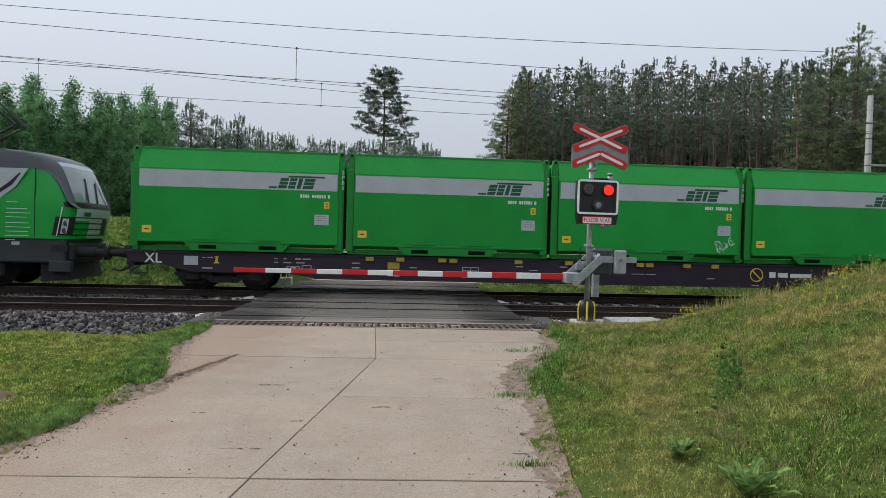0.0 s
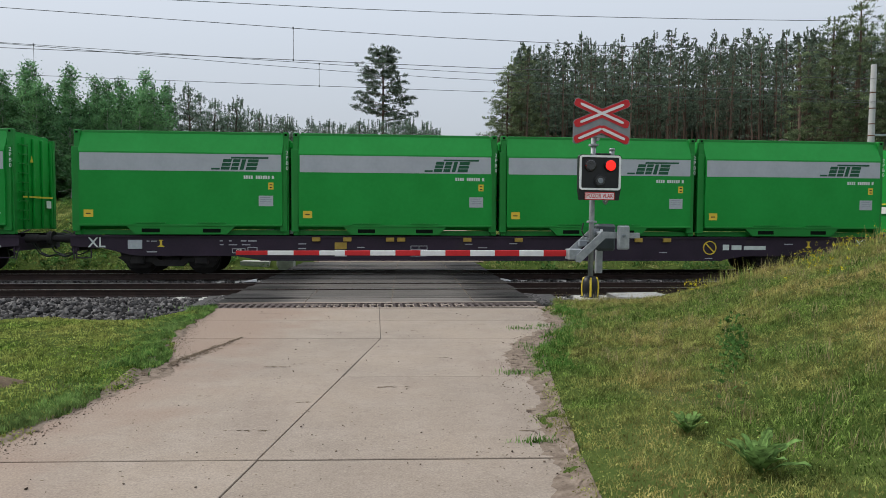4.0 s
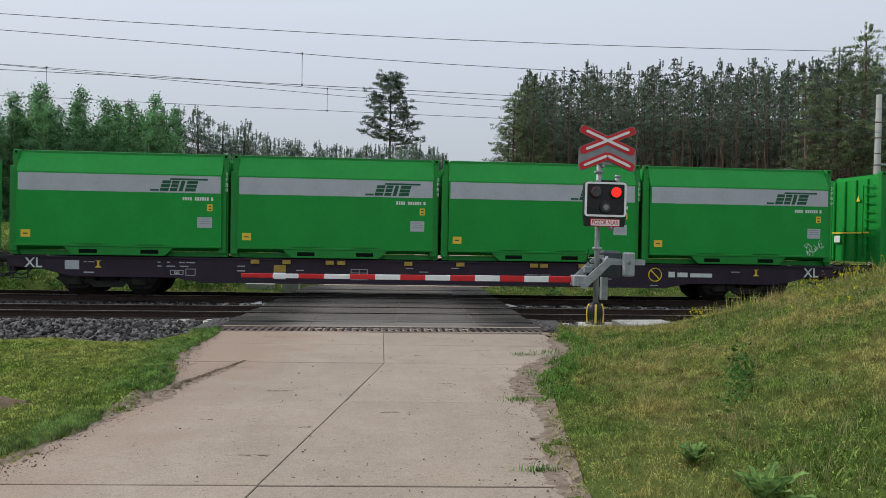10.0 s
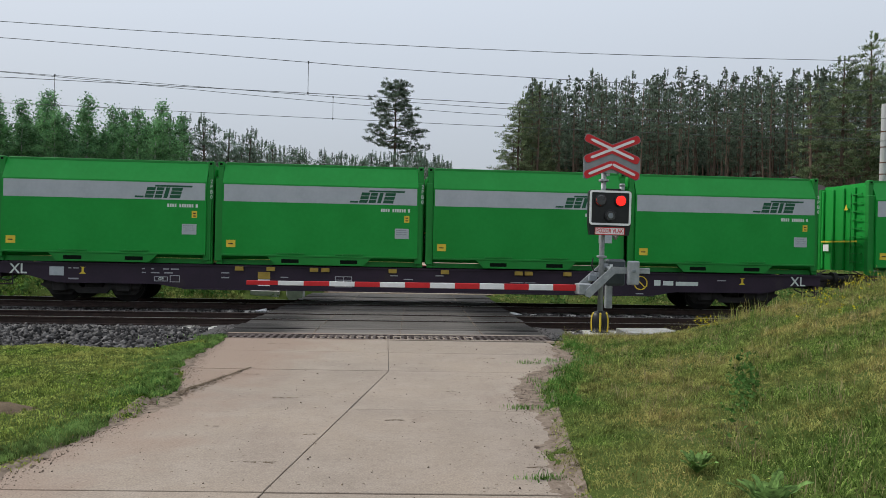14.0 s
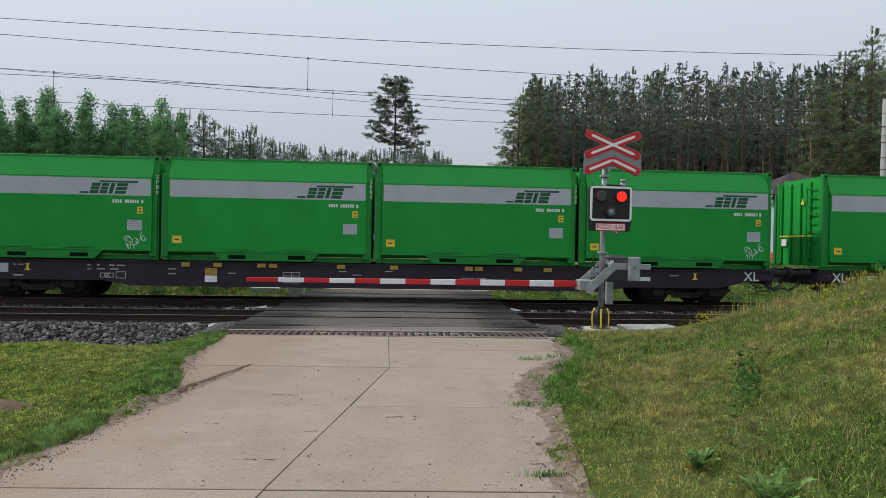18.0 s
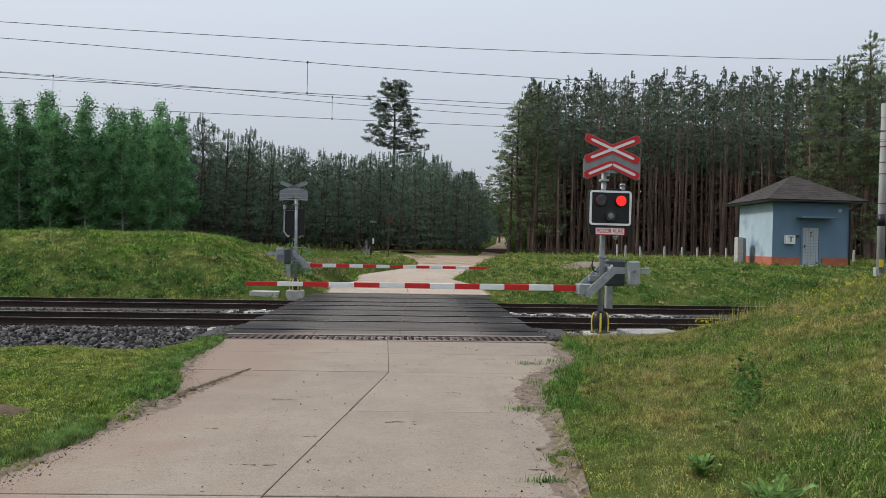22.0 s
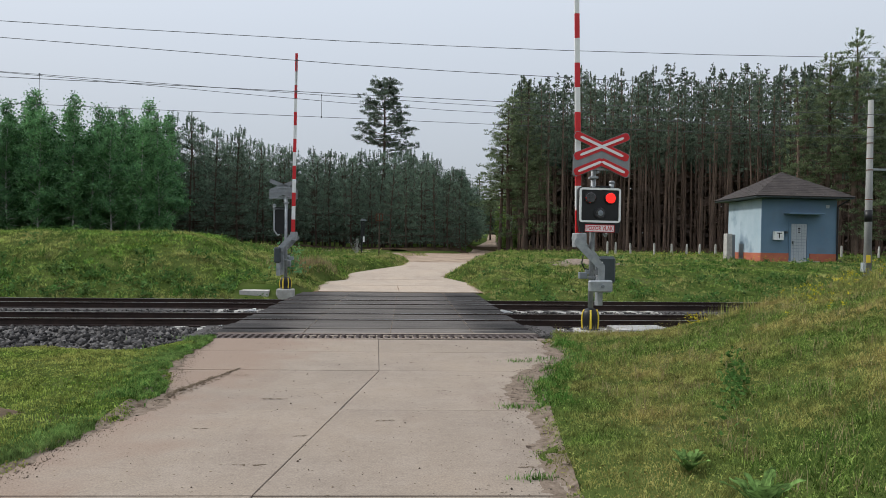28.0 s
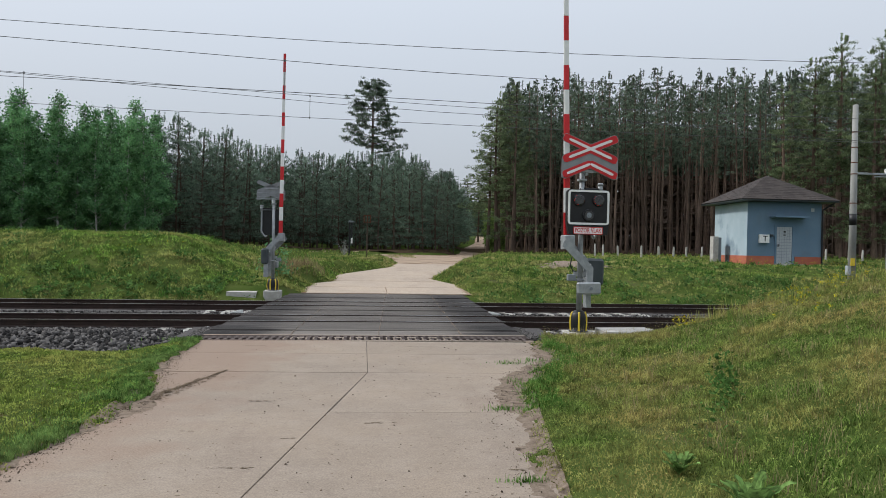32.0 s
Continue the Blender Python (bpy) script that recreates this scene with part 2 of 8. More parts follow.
M["ballast"] = surf("ballast_bed", (0.025, 0.023, 0.022), (0.09, 0.083, 0.08), 14.0, 0.95, 0, 0.9, 45.0)
M["drain_steel"] = surf("drain_steel", (0.06, 0.045, 0.04), (0.12, 0.09, 0.08), 9.0, 0.85, 0.1, 0.2)
M["stone"] = None
M["galv"] = surf("galvanised_steel", (0.24, 0.255, 0.265), (0.38, 0.395, 0.405), 7.0, 0.5, 0.35, 0.08, 50.0)
M["grey_paint"] = surf("grey_paint", (0.17, 0.19, 0.21), (0.22, 0.24, 0.26), 4.0, 0.5, 0, 0.05)
M["dark_box"] = surf("dark_grey_box", (0.035, 0.045, 0.05), (0.055, 0.065, 0.07), 4.0, 0.5, 0, 0.05)
M["black"] = surf("black_paint", (0.006, 0.006, 0.007), (0.012, 0.012, 0.013), 6.0, 0.45, 0, 0.05)
M["white"] = surf("white_paint", (0.72, 0.72, 0.7), (0.82, 0.82, 0.8), 5.0, 0.5, 0, 0.04)
M["red"] = surf("red_reflective", (0.5, 0.012, 0.016), (0.6, 0.02, 0.024), 5.0, 0.45, 0, 0.03)
M["sign_grey"] = surf("sign_grey", (0.2, 0.21, 0.22), (0.26, 0.27, 0.28), 5.0, 0.5, 0, 0.03)
M["pink_white"] = surf("sign_white", (0.75, 0.7, 0.7), (0.82, 0.78, 0.78), 5.0, 0.45, 0, 0.0)
M["yellow"] = surf("yellow_paint", (0.66, 0.47, 0.03), (0.76, 0.56, 0.05), 6.0, 0.5, 0, 0.05)
M["lamp_on"] = surf("red_lamp_glow", (0.6, 0.02, 0.01), (0.7, 0.03, 0.02), 30.0, 0.3, 0, 0.0, emit=((1.0, 0.012, 0.008), 1.25))
M["lamp_off"] = surf("dark_lens", (0.012, 0.012, 0.0125), (0.035, 0.034, 0.034), 20.0, 0.12, 0, 0.2, 90.0, spec=0.7)
M["cont_green"] = surf("container_green", (0.008, 0.245, 0.027), (0.012, 0.285, 0.037), 1.1, 0.55, 0, 0.06, 9.0, rand=0.06, spec=0.3)
M["cont_post"] = surf("container_frame_green", (0.007, 0.19, 0.02), (0.01, 0.23, 0.028), 2.0, 0.5, 0, 0.06, rand=0.06)
# near black: the shade inside pockets and holes, which are solid blocks
M["cont_shade"] = surf("container_pocket_shade", (0.002, 0.006, 0.003), (0.004, 0.01, 0.005), 4.0, 0.9, spec=0.1)
M["band"] = surf("container_grey_band", (0.38, 0.4, 0.42), (0.44, 0.46, 0.48), 1.5, 0.5, 0, 0.03, 12.0)
M["logo"] = surf("logo_green", (0.003, 0.075, 0.028), (0.005, 0.09, 0.034), 3.0, 0.5, 0, 0.0)
M["mark_white"] = surf("marking_white", (0.55, 0.6, 0.55), (0.65, 0.7, 0.65), 8.0, 0.6, 0, 0.0)
M["stencil"] = surf("worn_stencil_white", (0.28, 0.28, 0.29), (0.42, 0.42, 0.43), 30.0, 0.7, 0, 0.0)
M["plate_grey"] = surf("data_plate_grey", (0.38, 0.41, 0.43), (0.46, 0.49, 0.5), 14.0, 0.45, 0.2, 0.0)
M["wagon"] = surf("wagon_dark_purple", (0.014, 0.007, 0.017), (0.026, 0.013, 0.028), 1.6, 0.6, 0, 0.1, 20.0, spots=(0.032, 0.022, 0.024), spot_scale=1.2, spot_lo=0.64)
M["bogie"] = surf("bogie_grime", (0.012, 0.011, 0.011), (0.028, 0.025, 0.023), 4.0, 0.8, 0.1, 0.3)
M["loco_green"] = surf("loco_green", (0.008, 0.28, 0.032), (0.01, 0.31, 0.04), 1.0, 0.35, 0, 0.0)
M["loco_grey"] = surf("loco_grey", (0.05, 0.055, 0.065), (0.065, 0.07, 0.08), 1.5, 0.45, 0, 0.0)
M["loco_dark"] = surf("loco_dark_frame", (0.022, 0.025, 0.028), (0.035, 0.038, 0.042), 2.0, 0.55, 0, 0.05)
# glossy glass; the light base colour paints part of the sky's reflection
M["glass"] = surf("cab_glass", (0.14, 0.16, 0.17), (0.2, 0.22, 0.23), 2.0, 0.04, 0, 0.0, spec=1.0)
M["lock_yellow"] = surf("dull_yellow_paint", (0.3, 0.2, 0.03), (0.42, 0.29, 0.05), 8.0, 0.6, 0, 0.1)
M["wall_blue"] = surf("hut_blue_render", (0.11, 0.18, 0.25), (0.15, 0.225, 0.3), 0.8, 0.9, 0, 0.15, 30.0, spots=(0.13, 0.19, 0.25), spot_scale=1.0)
# the blue render made paler for the sun on this side, with weathered patches
M["wall_sunlit"] = surf("hut_sunlit_render", (0.31, 0.4, 0.46), (0.42, 0.5, 0.55), 0.9, 0.9, 0, 0.15, 30.0, spots=(0.22, 0.29, 0.35), spot_scale=0.7, spot_lo=0.56)
M["plinth"] = surf("plinth_red", (0.36, 0.1, 0.06), (0.46, 0.15, 0.09), 2.0, 0.9, 0, 0.2)
M["roof"] = surf("bitumen_shingle", (0.024, 0.018, 0.016), (0.052, 0.041, 0.036), 1.6, 0.9, 0, 0.3, 9.0, spots=(0.1, 0.085, 0.078), spot_scale=6.0, spot_lo=0.63, rand=0.08)
M["door"] = surf("door_grey", (0.33, 0.36, 0.38), (0.4, 0.43, 0.45), 2.0, 0.5, 0, 0.05)
M["pole"] = surf("pole_concrete", (0.22, 0.22, 0.21), (0.34, 0.34, 0.32), 3.0, 0.9, 0, 0.2, stretch=(1, 1, 0.25))
M["wire"] = surf("wire_copper_grey", (0.09, 0.09, 0.09), (0.13, 0.13, 0.13), 5.0, 0.6, 0.3, 0.0)
M["rusty"] = surf("rusty_steel", (0.1, 0.035, 0.02), (0.17, 0.06, 0.03), 6.0, 0.9, 0.1, 0.2)
M["bark_pine"] = surf("pine_bark", (0.06, 0.045, 0.037), (0.21, 0.145, 0.11), 2.0, 0.95, 0, 0.6, 14.0, stretch=(1, 1, 0.2), rand=0.4, spec=0.08)
M["bark_dark"] = surf("young_pine_bark", (0.05, 0.038, 0.03), (0.11, 0.08, 0.063), 3.0, 0.95, 0, 0.5, 18.0, stretch=(1, 1, 0.25), rand=0.3, spec=0.08)
M["bark_birch"] = surf("birch_bark", (0.3, 0.29, 0.27), (0.45, 0.44, 0.41), 2.0, 0.8, 0, 0.2, 12.0, spots=(0.04, 0.035, 0.03), spot_scale=5.0, spot_lo=0.58, stretch=(1, 1, 2.5))
M["needle_tall"] = foliage("tall_pine_needles", (0.082, 0.12, 0.09), (0.19, 0.235, 0.17), (0.14, 0.18, 0.115), 0.35, 0.3, 4.0)
M["needle_edge"] = foliage("edge_pine_needles", (0.105, 0.145, 0.08), (0.235, 0.285, 0.15), (0.175, 0.21, 0.115), 0.35, 0.3, 4.0)
M["needle_young"] = foliage("young_pine_needles", (0.075, 0.125, 0.095), (0.19, 0.245, 0.18), (0.13, 0.175, 0.125), 0.35, 0.3, 4.0)
# leaf green lightened to carry the sun on the wood's edge
M["leaf_shrub_lit"] = foliage("sunlit_shrub_leaves", (0.13, 0.22, 0.06), (0.27, 0.37, 0.11), (0.2, 0.3, 0.08), 0.5, 0.45, 4.0)
M["leaf_birch"] = foliage("birch_leaves", (0.085, 0.2, 0.098), (0.185, 0.335, 0.15), (0.15, 0.29, 0.115), 0.35, 0.4, 4.0)
M["grass"] = foliage("meadow_grass", (0.022, 0.065, 0.008), (0.27, 0.35, 0.092), (0.42, 0.32, 0.125), 0.8, 0.2, 9.0)
M["grass_lush"] = foliage("lush_grass", (0.04, 0.12, 0.02), (0.16, 0.29, 0.068), (0.12, 0.2, 0.05), 0.6, 0.25, 14.0)
M["grass_verge"] = foliage("verge_edge_grass", (0.05, 0.13, 0.03), (0.22, 0.32, 0.09), (0.17, 0.24, 0.08), 0.6, 0.25, 14.0)
M["grass_left"] = foliage("verge_grass", (0.06, 0.14, 0.015), (0.33, 0.4, 0.095), (0.4, 0.37, 0.12), 0.6, 0.25, 14.0)
M["grass_far"] = foliage("bank_grass", (0.055, 0.135, 0.02), (0.25, 0.345, 0.08), (0.35, 0.31, 0.125), 0.45, 0.25, 7.0)
M["grass_slope"] = foliage("slope_grass", (0.07, 0.14, 0.025), (0.31, 0.37, 0.1), (0.45, 0.37, 0.17), 0.6, 0.25, 7.0)
M["grass_straw"] = foliage("dry_stalks", (0.26, 0.21, 0.11), (0.4, 0.33, 0.19), (0.24, 0.18, 0.1), 0.6, 0.3)
M["herb"] = foliage("broad_herb_leaves", (0.1, 0.18, 0.05), (0.23, 0.34, 0.11), (0.16, 0.27, 0.08), 1.5, 0.35)
M["herb_bank"] = foliage("bank_weed_leaves", (0.05, 0.13, 0.035), (0.2, 0.3, 0.1), (0.09, 0.19, 0.05), 0.8, 0.3, 4.0)
M["herb_dark"] = foliage("dark_weed_leaves", (0.035, 0.09, 0.02), (0.1, 0.18, 0.05), (0.06, 0.12, 0.03), 1.5, 0.35)
M["seed"] = foliage("seed_heads", (0.22, 0.21, 0.07), (0.4, 0.36, 0.14), (0.3, 0.27, 0.09), 0.8, 0.3)
M["flower"] = foliage("yellow_flowers", (0.55, 0.45, 0.02), (0.7, 0.6, 0.05), (0.5, 0.42, 0.03), 2.0, 0.2)


def deck_material():
    """Black rubber with road dust trodden into the middle, in streaks along the panels; the same tone paints sky sheen
    on the rear rows.
    """
    m = surf("crossing_rubber", (0.024, 0.021, 0.02), (0.058, 0.052, 0.049), 2.0, 0.7, 0, 0.3, 50.0, rand=0.35, stretch=(0.3, 1, 1), spec=0.13)
    n, l = m.node_tree.nodes, m.node_tree.links
    b = n["Principled BSDF"]
    col = b.inputs["Base Color"].links[0].from_socket
    co, sep = n.new("ShaderNodeTexCoord"), n.new("ShaderNodeSeparateXYZ")
    l.new(co.outputs["Object"], sep.inputs[0])

    def ramp(src, a, c, lo, hi):
        r = n.new("ShaderNodeMapRange")
        r.interpolation_type = "SMOOTHSTEP"
        for k, v in zip((1, 2, 3, 4), (a, c, lo, hi)):
            r.inputs[k].default_value = v
        l.new(src, r.inputs[0])
        return r.outputs[0]

    def times(p, q, op="MULTIPLY"):
        t = n.new("ShaderNodeMath")
        t.operation = op
        l.new(p, t.inputs[0])
        l.new(q, t.inputs[1])
        return t.outputs[0]

    mp = n.new("ShaderNodeMapping")
    mp.inputs["Scale"].default_value = (0.5, 4.0, 1.0)
    l.new(co.outputs["Object"], mp.inputs["Vector"])
    ns = n.new("ShaderNodeTexNoise")
    ns.inputs["Scale"].default_value, ns.inputs["Detail"].default_value = 1.3, 5.0
    l.new(mp.outputs[0], ns.inputs["Vector"])
    wob = n.new("ShaderNodeMath")
    wob.operation, wob.inputs[1].default_value = "MULTIPLY_ADD", 2.2
    l.new(ns.outputs[0], wob.inputs[0])
    l.new(sep.outputs["X"], wob.inputs[2])
    shifted = n.new("ShaderNodeMath")
    shifted.operation, shifted.inputs[1].default_value = "SUBTRACT", 1.1
    l.new(wob.outputs[0], shifted.inputs[0])
    middle = times(ramp(shifted.outputs[0], -2.5, -1.3, 0, 1), ramp(shifted.outputs[0], 1.5, 2.7, 1, 0))
    # near row: dust; rear rows: half as much, dust and painted sky sheen together
    first = ramp(sep.outputs["Y"], 15.05, 15.4, 1.0, 0.5)
    dust = times(times(middle, first), ramp(ns.outputs[0], 0.3, 0.65, 0.65, 1.0))
    mix = n.new("ShaderNodeMix")
    mix.data_type = "RGBA"
    l.new(dust, mix.inputs[0])
    l.new(col, mix.inputs[6])
    mix.inputs[7].default_value = (0.2, 0.177, 0.156, 1)
    l.new(mix.outputs[2], b.inputs["Base Color"])
    return m


M["deck"] = deck_material()


def stone_material():
    m = bpy.data.materials.new("ballast_stones")
    m.use_nodes = True
    n, l = m.node_tree.nodes, m.node_tree.links
    b = n["Principled BSDF"]
    geo = n.new("ShaderNodeNewGeometry")
    mix = n.new("ShaderNodeMix")
    mix.data_type = "RGBA"
    mix.inputs[6].default_value, mix.inputs[7].default_value = (0.014, 0.013, 0.013, 1), (0.18, 0.168, 0.16, 1)
    pw = n.new("ShaderNodeMath")
    pw.operation, pw.inputs[1].default_value = "POWER", 1.5
    l.new(geo.outputs["Random Per Island"], pw.inputs[0])
    l.new(pw.outputs[0], mix.inputs[0])
    l.new(mix.outputs[2], b.inputs["Base Color"])
    b.inputs["Roughness"].default_value, b.inputs["Specular IOR Level"].default_value = 0.9, 0.15
    return m


M["stone"] = stone_material()


# ---- mesh helpers ----
def box(bm, x0, x1, y0, y1, z0, z1, bev=0.0):
    g = bmesh.ops.create_cube(bm, size=1.0, matrix=Matrix.Translation(((x0 + x1) / 2, (y0 + y1) / 2, (z0 + z1) / 2)) @ Matrix.Diagonal((x1 - x0, y1 - y0, z1 - z0, 1)))
    if bev:
        es = list({e for v in g["verts"] for e in v.link_edges})
        bmesh.ops.bevel(bm, geom=es, offset=bev, segments=1, affect="EDGES")
    return bm


def bx(x0, x1, y0, y1, z0, z1, bev=0.0):
    return box(bmesh.new(), x0, x1, y0, y1, z0, z1, bev)


def tube(bm, p, q, r, r2=None, seg=12):
    p, q = Vector(p), Vector(q)
    d = q - p
    m = Matrix.Translation((p + q) / 2) @ d.to_track_quat("Z", "Y").to_matrix().to_4x4()
    bmesh.ops.create_cone(bm, cap_ends=True, segments=seg, radius1=r, radius2=r if r2 is None else r2, depth=d.length, matrix=m)
    return bm


def tb(p, q, r, r2=None, seg=12):
    return tube(bmesh.new(), p, q, r, r2, seg)


def extrude(bm, poly, axis, a, b):
    """A closed outline pushed along an axis from a to b. axis x: outline in (y, z); y: in (x, z); z: in (x, y)."""
    def put(u, v, w):
        return {"x": (w, u, v), "y": (u, w, v), "z": (u, v, w)}[axis]
    lo, hi = [bm.verts.new(put(u, v, a)) for u, v in poly], [bm.verts.new(put(u, v, b)) for u, v in poly]
    k = len(poly)
    fs = [bm.faces.new(lo), bm.faces.new(hi)] + [bm.faces.new((lo[i], lo[(i + 1) % k], hi[(i + 1) % k], hi[i])) for i in range(k)]
    bmesh.ops.recalc_face_normals(bm, faces=fs)
    return bm


def revolve(rings, seg=18):
    """One closed turned body through rings of (z, radius)."""
    bm = bmesh.new()
    rows = [[bm.verts.new((r * math.cos(2 * math.pi * k / seg), r * math.sin(2 * math.pi * k / seg), z)) for k in range(seg)] for z, r in rings]
    for a, b in zip(rows, rows[1:]):
        for k in range(seg):
            bm.faces.new((a[k], a[(k + 1) % seg], b[(k + 1) % seg], b[k]))
    bm.faces.new(rows[0][::-1])
    bm.faces.new(rows[-1])
    return bm


def ex(poly, axis, a, b):
    return extrude(bmesh.new(), poly, axis, a, b)


def part(name, bm, material, parent=None, label="", smooth=False):
    me = bpy.data.meshes.new(name)
    bm.to_mesh(me)
    bm.free()
    me.materials.append(material)
    if smooth:
        me.shade_smooth()
    ob = new(name, me)
    if parent:
        ob.parent = parent
    if label:
        tagged(ob, label)
    return ob


def shared(name, me, parent, m=None):
    """One more piece on an existing mesh."""
    ob = new(name, me)
    ob.parent = parent
    if m is not None:
        ob.matrix_basis = m
    return ob


def thing(name, label, category, group="", kind="", m=None):
    ob = new(name)
    ob.empty_display_size = 0.2
    if m is not None:
        ob.matrix_basis = m
    return tagged(ob, label, category, group, kind)


def array_mesh(name, verts, faces, material, smooth=False):
    me = bpy.data.meshes.new(name)
    v, f = np.asarray(verts, np.float32), np.asarray(faces, np.int32)
    k = f.shape[1]
    me.vertices.add(len(v))
    me.vertices.foreach_set("co", v.ravel())
    me.loops.add(f.size)
    me.loops.foreach_set("vertex_index", f.ravel())
    me.polygons.add(len(f))
    me.polygons.foreach_set("loop_start", np.arange(0, f.size, k, dtype=np.int32))
    me.update(calc_edges=True)
    me.validate()
    me.materials.append(material)
    if smooth:
        me.shade_smooth()
    return me


def writing(name, body, size, material, parent, m, label=""):
    """Letters in the built-in font as a mesh, reading along x and standing along z, facing -y, centred at m."""
    cu = bpy.data.curves.new(name, "FONT")
    cu.resolution_u, cu.offset = 2, size * 0.012
    cu.body, cu.size, cu.extrude, cu.align_x, cu.align_y = body, size, 0.001, "CENTER", "CENTER"
    tmp = new(name + "_shape", cu)
    me = bpy.data.meshes.new_from_object(tmp.evaluated_get(bpy.context.evaluated_depsgraph_get()))
    bpy.data.objects.remove(tmp)
    bpy.data.curves.remove(cu)
    me.transform(pose(0, 0, 0, 90, 0, 0))
    me.materials.clear()
    me.materials.append(material)
    ob = new(name, me)
    ob.parent = parent
    ob.matrix_basis = m
    return tagged(ob, label) if label else ob


def smooth(a, lo, hi):
    t = np.clip((a - lo) / (hi - lo), 0, 1)
    return t * t * (3 - 2 * t)


# ---- plan: x along the railway, y across it, z up from the rail tops ----
T1, T2, HALF = 17.70, 22.21, 0.7535
EDGE_Y = [-60, 0, 4.9, 6.0, 7.2, 8.7, 9.8, 11.2, 13.2, 14.5]
EDGE_R = [-8.0, 0.5, 1.14, 1.31, 1.5, 1.78, 2.2, 2.88, 2.97, 3.0]
EDGE_L = [-13.0, -3.5, -2.8, -2.6, -2.44, -2.44, -2.68, -2.86, -2.98, -3.08]
FAR_Y = [27.0, 30.2, 30.7, 32.2, 33.6, 35.7, 38.1, 42.7, 47.0, 51.0, 59.0, 62.4, 63.2, 71.0, 90.0, 105.0, 116.0, 133.0, 147.0, 300.0]
FAR_L = [-2.35, -2.3, -1.38, -1.4, -1.42, -0.2, 1.2, 1.8, 1.7, 1.4, 0.4, -0.5, 7.6, 9.2, 11.9, 14.2, 16.4, 19.6, 22.2, 46.0]
FAR_R = [3.8, 3.63, 3.4, 2.7, 3.3, 3.9, 4.5, 5.6, 6.6, 7.6, 9.5, 10.2, 10.3, 11.8, 15.4, 18.0, 19.6, 22.0, 24.4, 49.0]


def far_road_z(y):
    return np.interp(y, [0, 27, 32, 38, 46, 60, 90, 147, 220, 300], [0, 0, 0.35, 0.7, 0.95, 1.15, 1.4, 2.9, 5.0, 7.4])


def waves(x, y, s, seed=0.0):
    """A cheap smooth unevenness between -1 and 1."""
    return (np.sin(x * s + seed) * np.cos(y * s * 1.13 + seed * 1.7) + 0.6 * np.sin(x * s * 2.3 + y * s * 1.9 + seed * 2.1) + 0.4 * np.cos(x * s * 4.1 - y * s * 3.7 + seed)) / 2.0


def height(x, y):
    x, y = np.asarray(x, float), np.asarray(y, float)
    rag = 0.13 * waves(x, y, 3.1, 1.0) + 0.07 * waves(x, y, 9.0, 2.0)
    xl, xr = np.interp(y, EDGE_Y, EDGE_L), np.interp(y, EDGE_Y, EDGE_R)
    off = np.maximum(xl - x, x - xr) + rag
    left = 0.03 - 0.5 * smooth(y, 11.2, 14.9) * smooth(-x, 3.0, 4.6) + 0.04 * waves(x, y, 0.8, 3.0)
    x0 = np.interp(y, [0, 5, 9, 13.5], [2.0, 2.6, 3.6, 5.45])
    s = (x - x0) / 0.6
    b = 0.315 * 0.6 * np.log1p(np.exp(np.clip(s, -20, 20))) + np.where(s > 20, 0.315 * 0.6 * (s - 20), 0)
    bank = 2.5 * np.tanh(b / 2.5)
    right = 0.03 + bank * (1 - smooth(y, 13.1, 14.9)) - 0.35 * smooth(y, 14.3, 15.3) + 0.05 * waves(x, y, 0.9, 4.0) * smooth(x, 2.5, 4.5)
    side = np.where(x < 0, left, right)
    near = -0.12 + (side + 0.12) * smooth(off, -0.05, 0.3)
    bed = np.full_like(x, -0.6)
    # beyond the railway
    fr = np.interp(y, [24.6, 26.2, 30, 34, 45, 70, 300], [-0.45, -0.1, 0.7, 1.15, 1.4, 1.5, 1.6])
    fl = np.interp(y, [24.6, 26.2, 28.5, 31, 34, 40, 60, 300], [-0.4, 0.3, 1.4, 2.1, 2.2, 1.8, 1.6, 1.6])
    fm = np.interp(y, [24.6, 26.2, 30, 33, 45, 70, 300], [-0.3, 0.1, 0.75, 1.05, 1.15, 1.4, 1.6])
    w1, w2 = smooth(x, -8.5, -4.5), smooth(x, -1.0, 5.0)
    far = fl * (1 - w1) + w1 * (fm * (1 - w2) + fr * w2) + 0.09 * waves(x, y, 0.55, 5.0) * smooth(y, 25, 30)
    far = far + np.interp(y, [85, 147, 220, 300, 900], [0, 1.5, 3.5, 5.9, 6.5])
    rl, rr = np.interp(y, FAR_Y, FAR_L), np.interp(y, FAR_Y, FAR_R)
    offf = np.maximum(rl - x, x - rr) + rag
    far = (far_road_z(y) - 0.06) * (1 - smooth(offf, -0.1, 1.3)) + far * smooth(offf, -0.1, 1.3)
    z = np.where(y < 15.2, near, np.where(y < 24.6, bed, far))
    cross = (np.abs(x) < 3.6) & (y > 13.2) & (y < 27.2)
    return np.where(cross, np.minimum(z, -0.3), z)


def grid_axis(pieces):
    a = [np.arange(lo, hi, st) for lo, hi, st in pieces]
    return np.unique(np.round(np.concatenate(a), 3))


gx = grid_axis([(-900, -100, 40), (-100, -30, 4), (-30, -9, 0.6), (-9, 13, 0.16), (13, 40, 0.6), (40, 100, 4), (100, 901, 40)])
gy = grid_axis([(-900, -60, 40), (-60, 0, 3), (0, 15.6, 0.16), (15.6, 24.4, 1.0), (24.4, 46, 0.4), (46, 110, 3), (110, 320, 4), (320, 901, 40)])
GX, GY = np.meshgrid(gx, gy)
GZ = height(GX, GY)
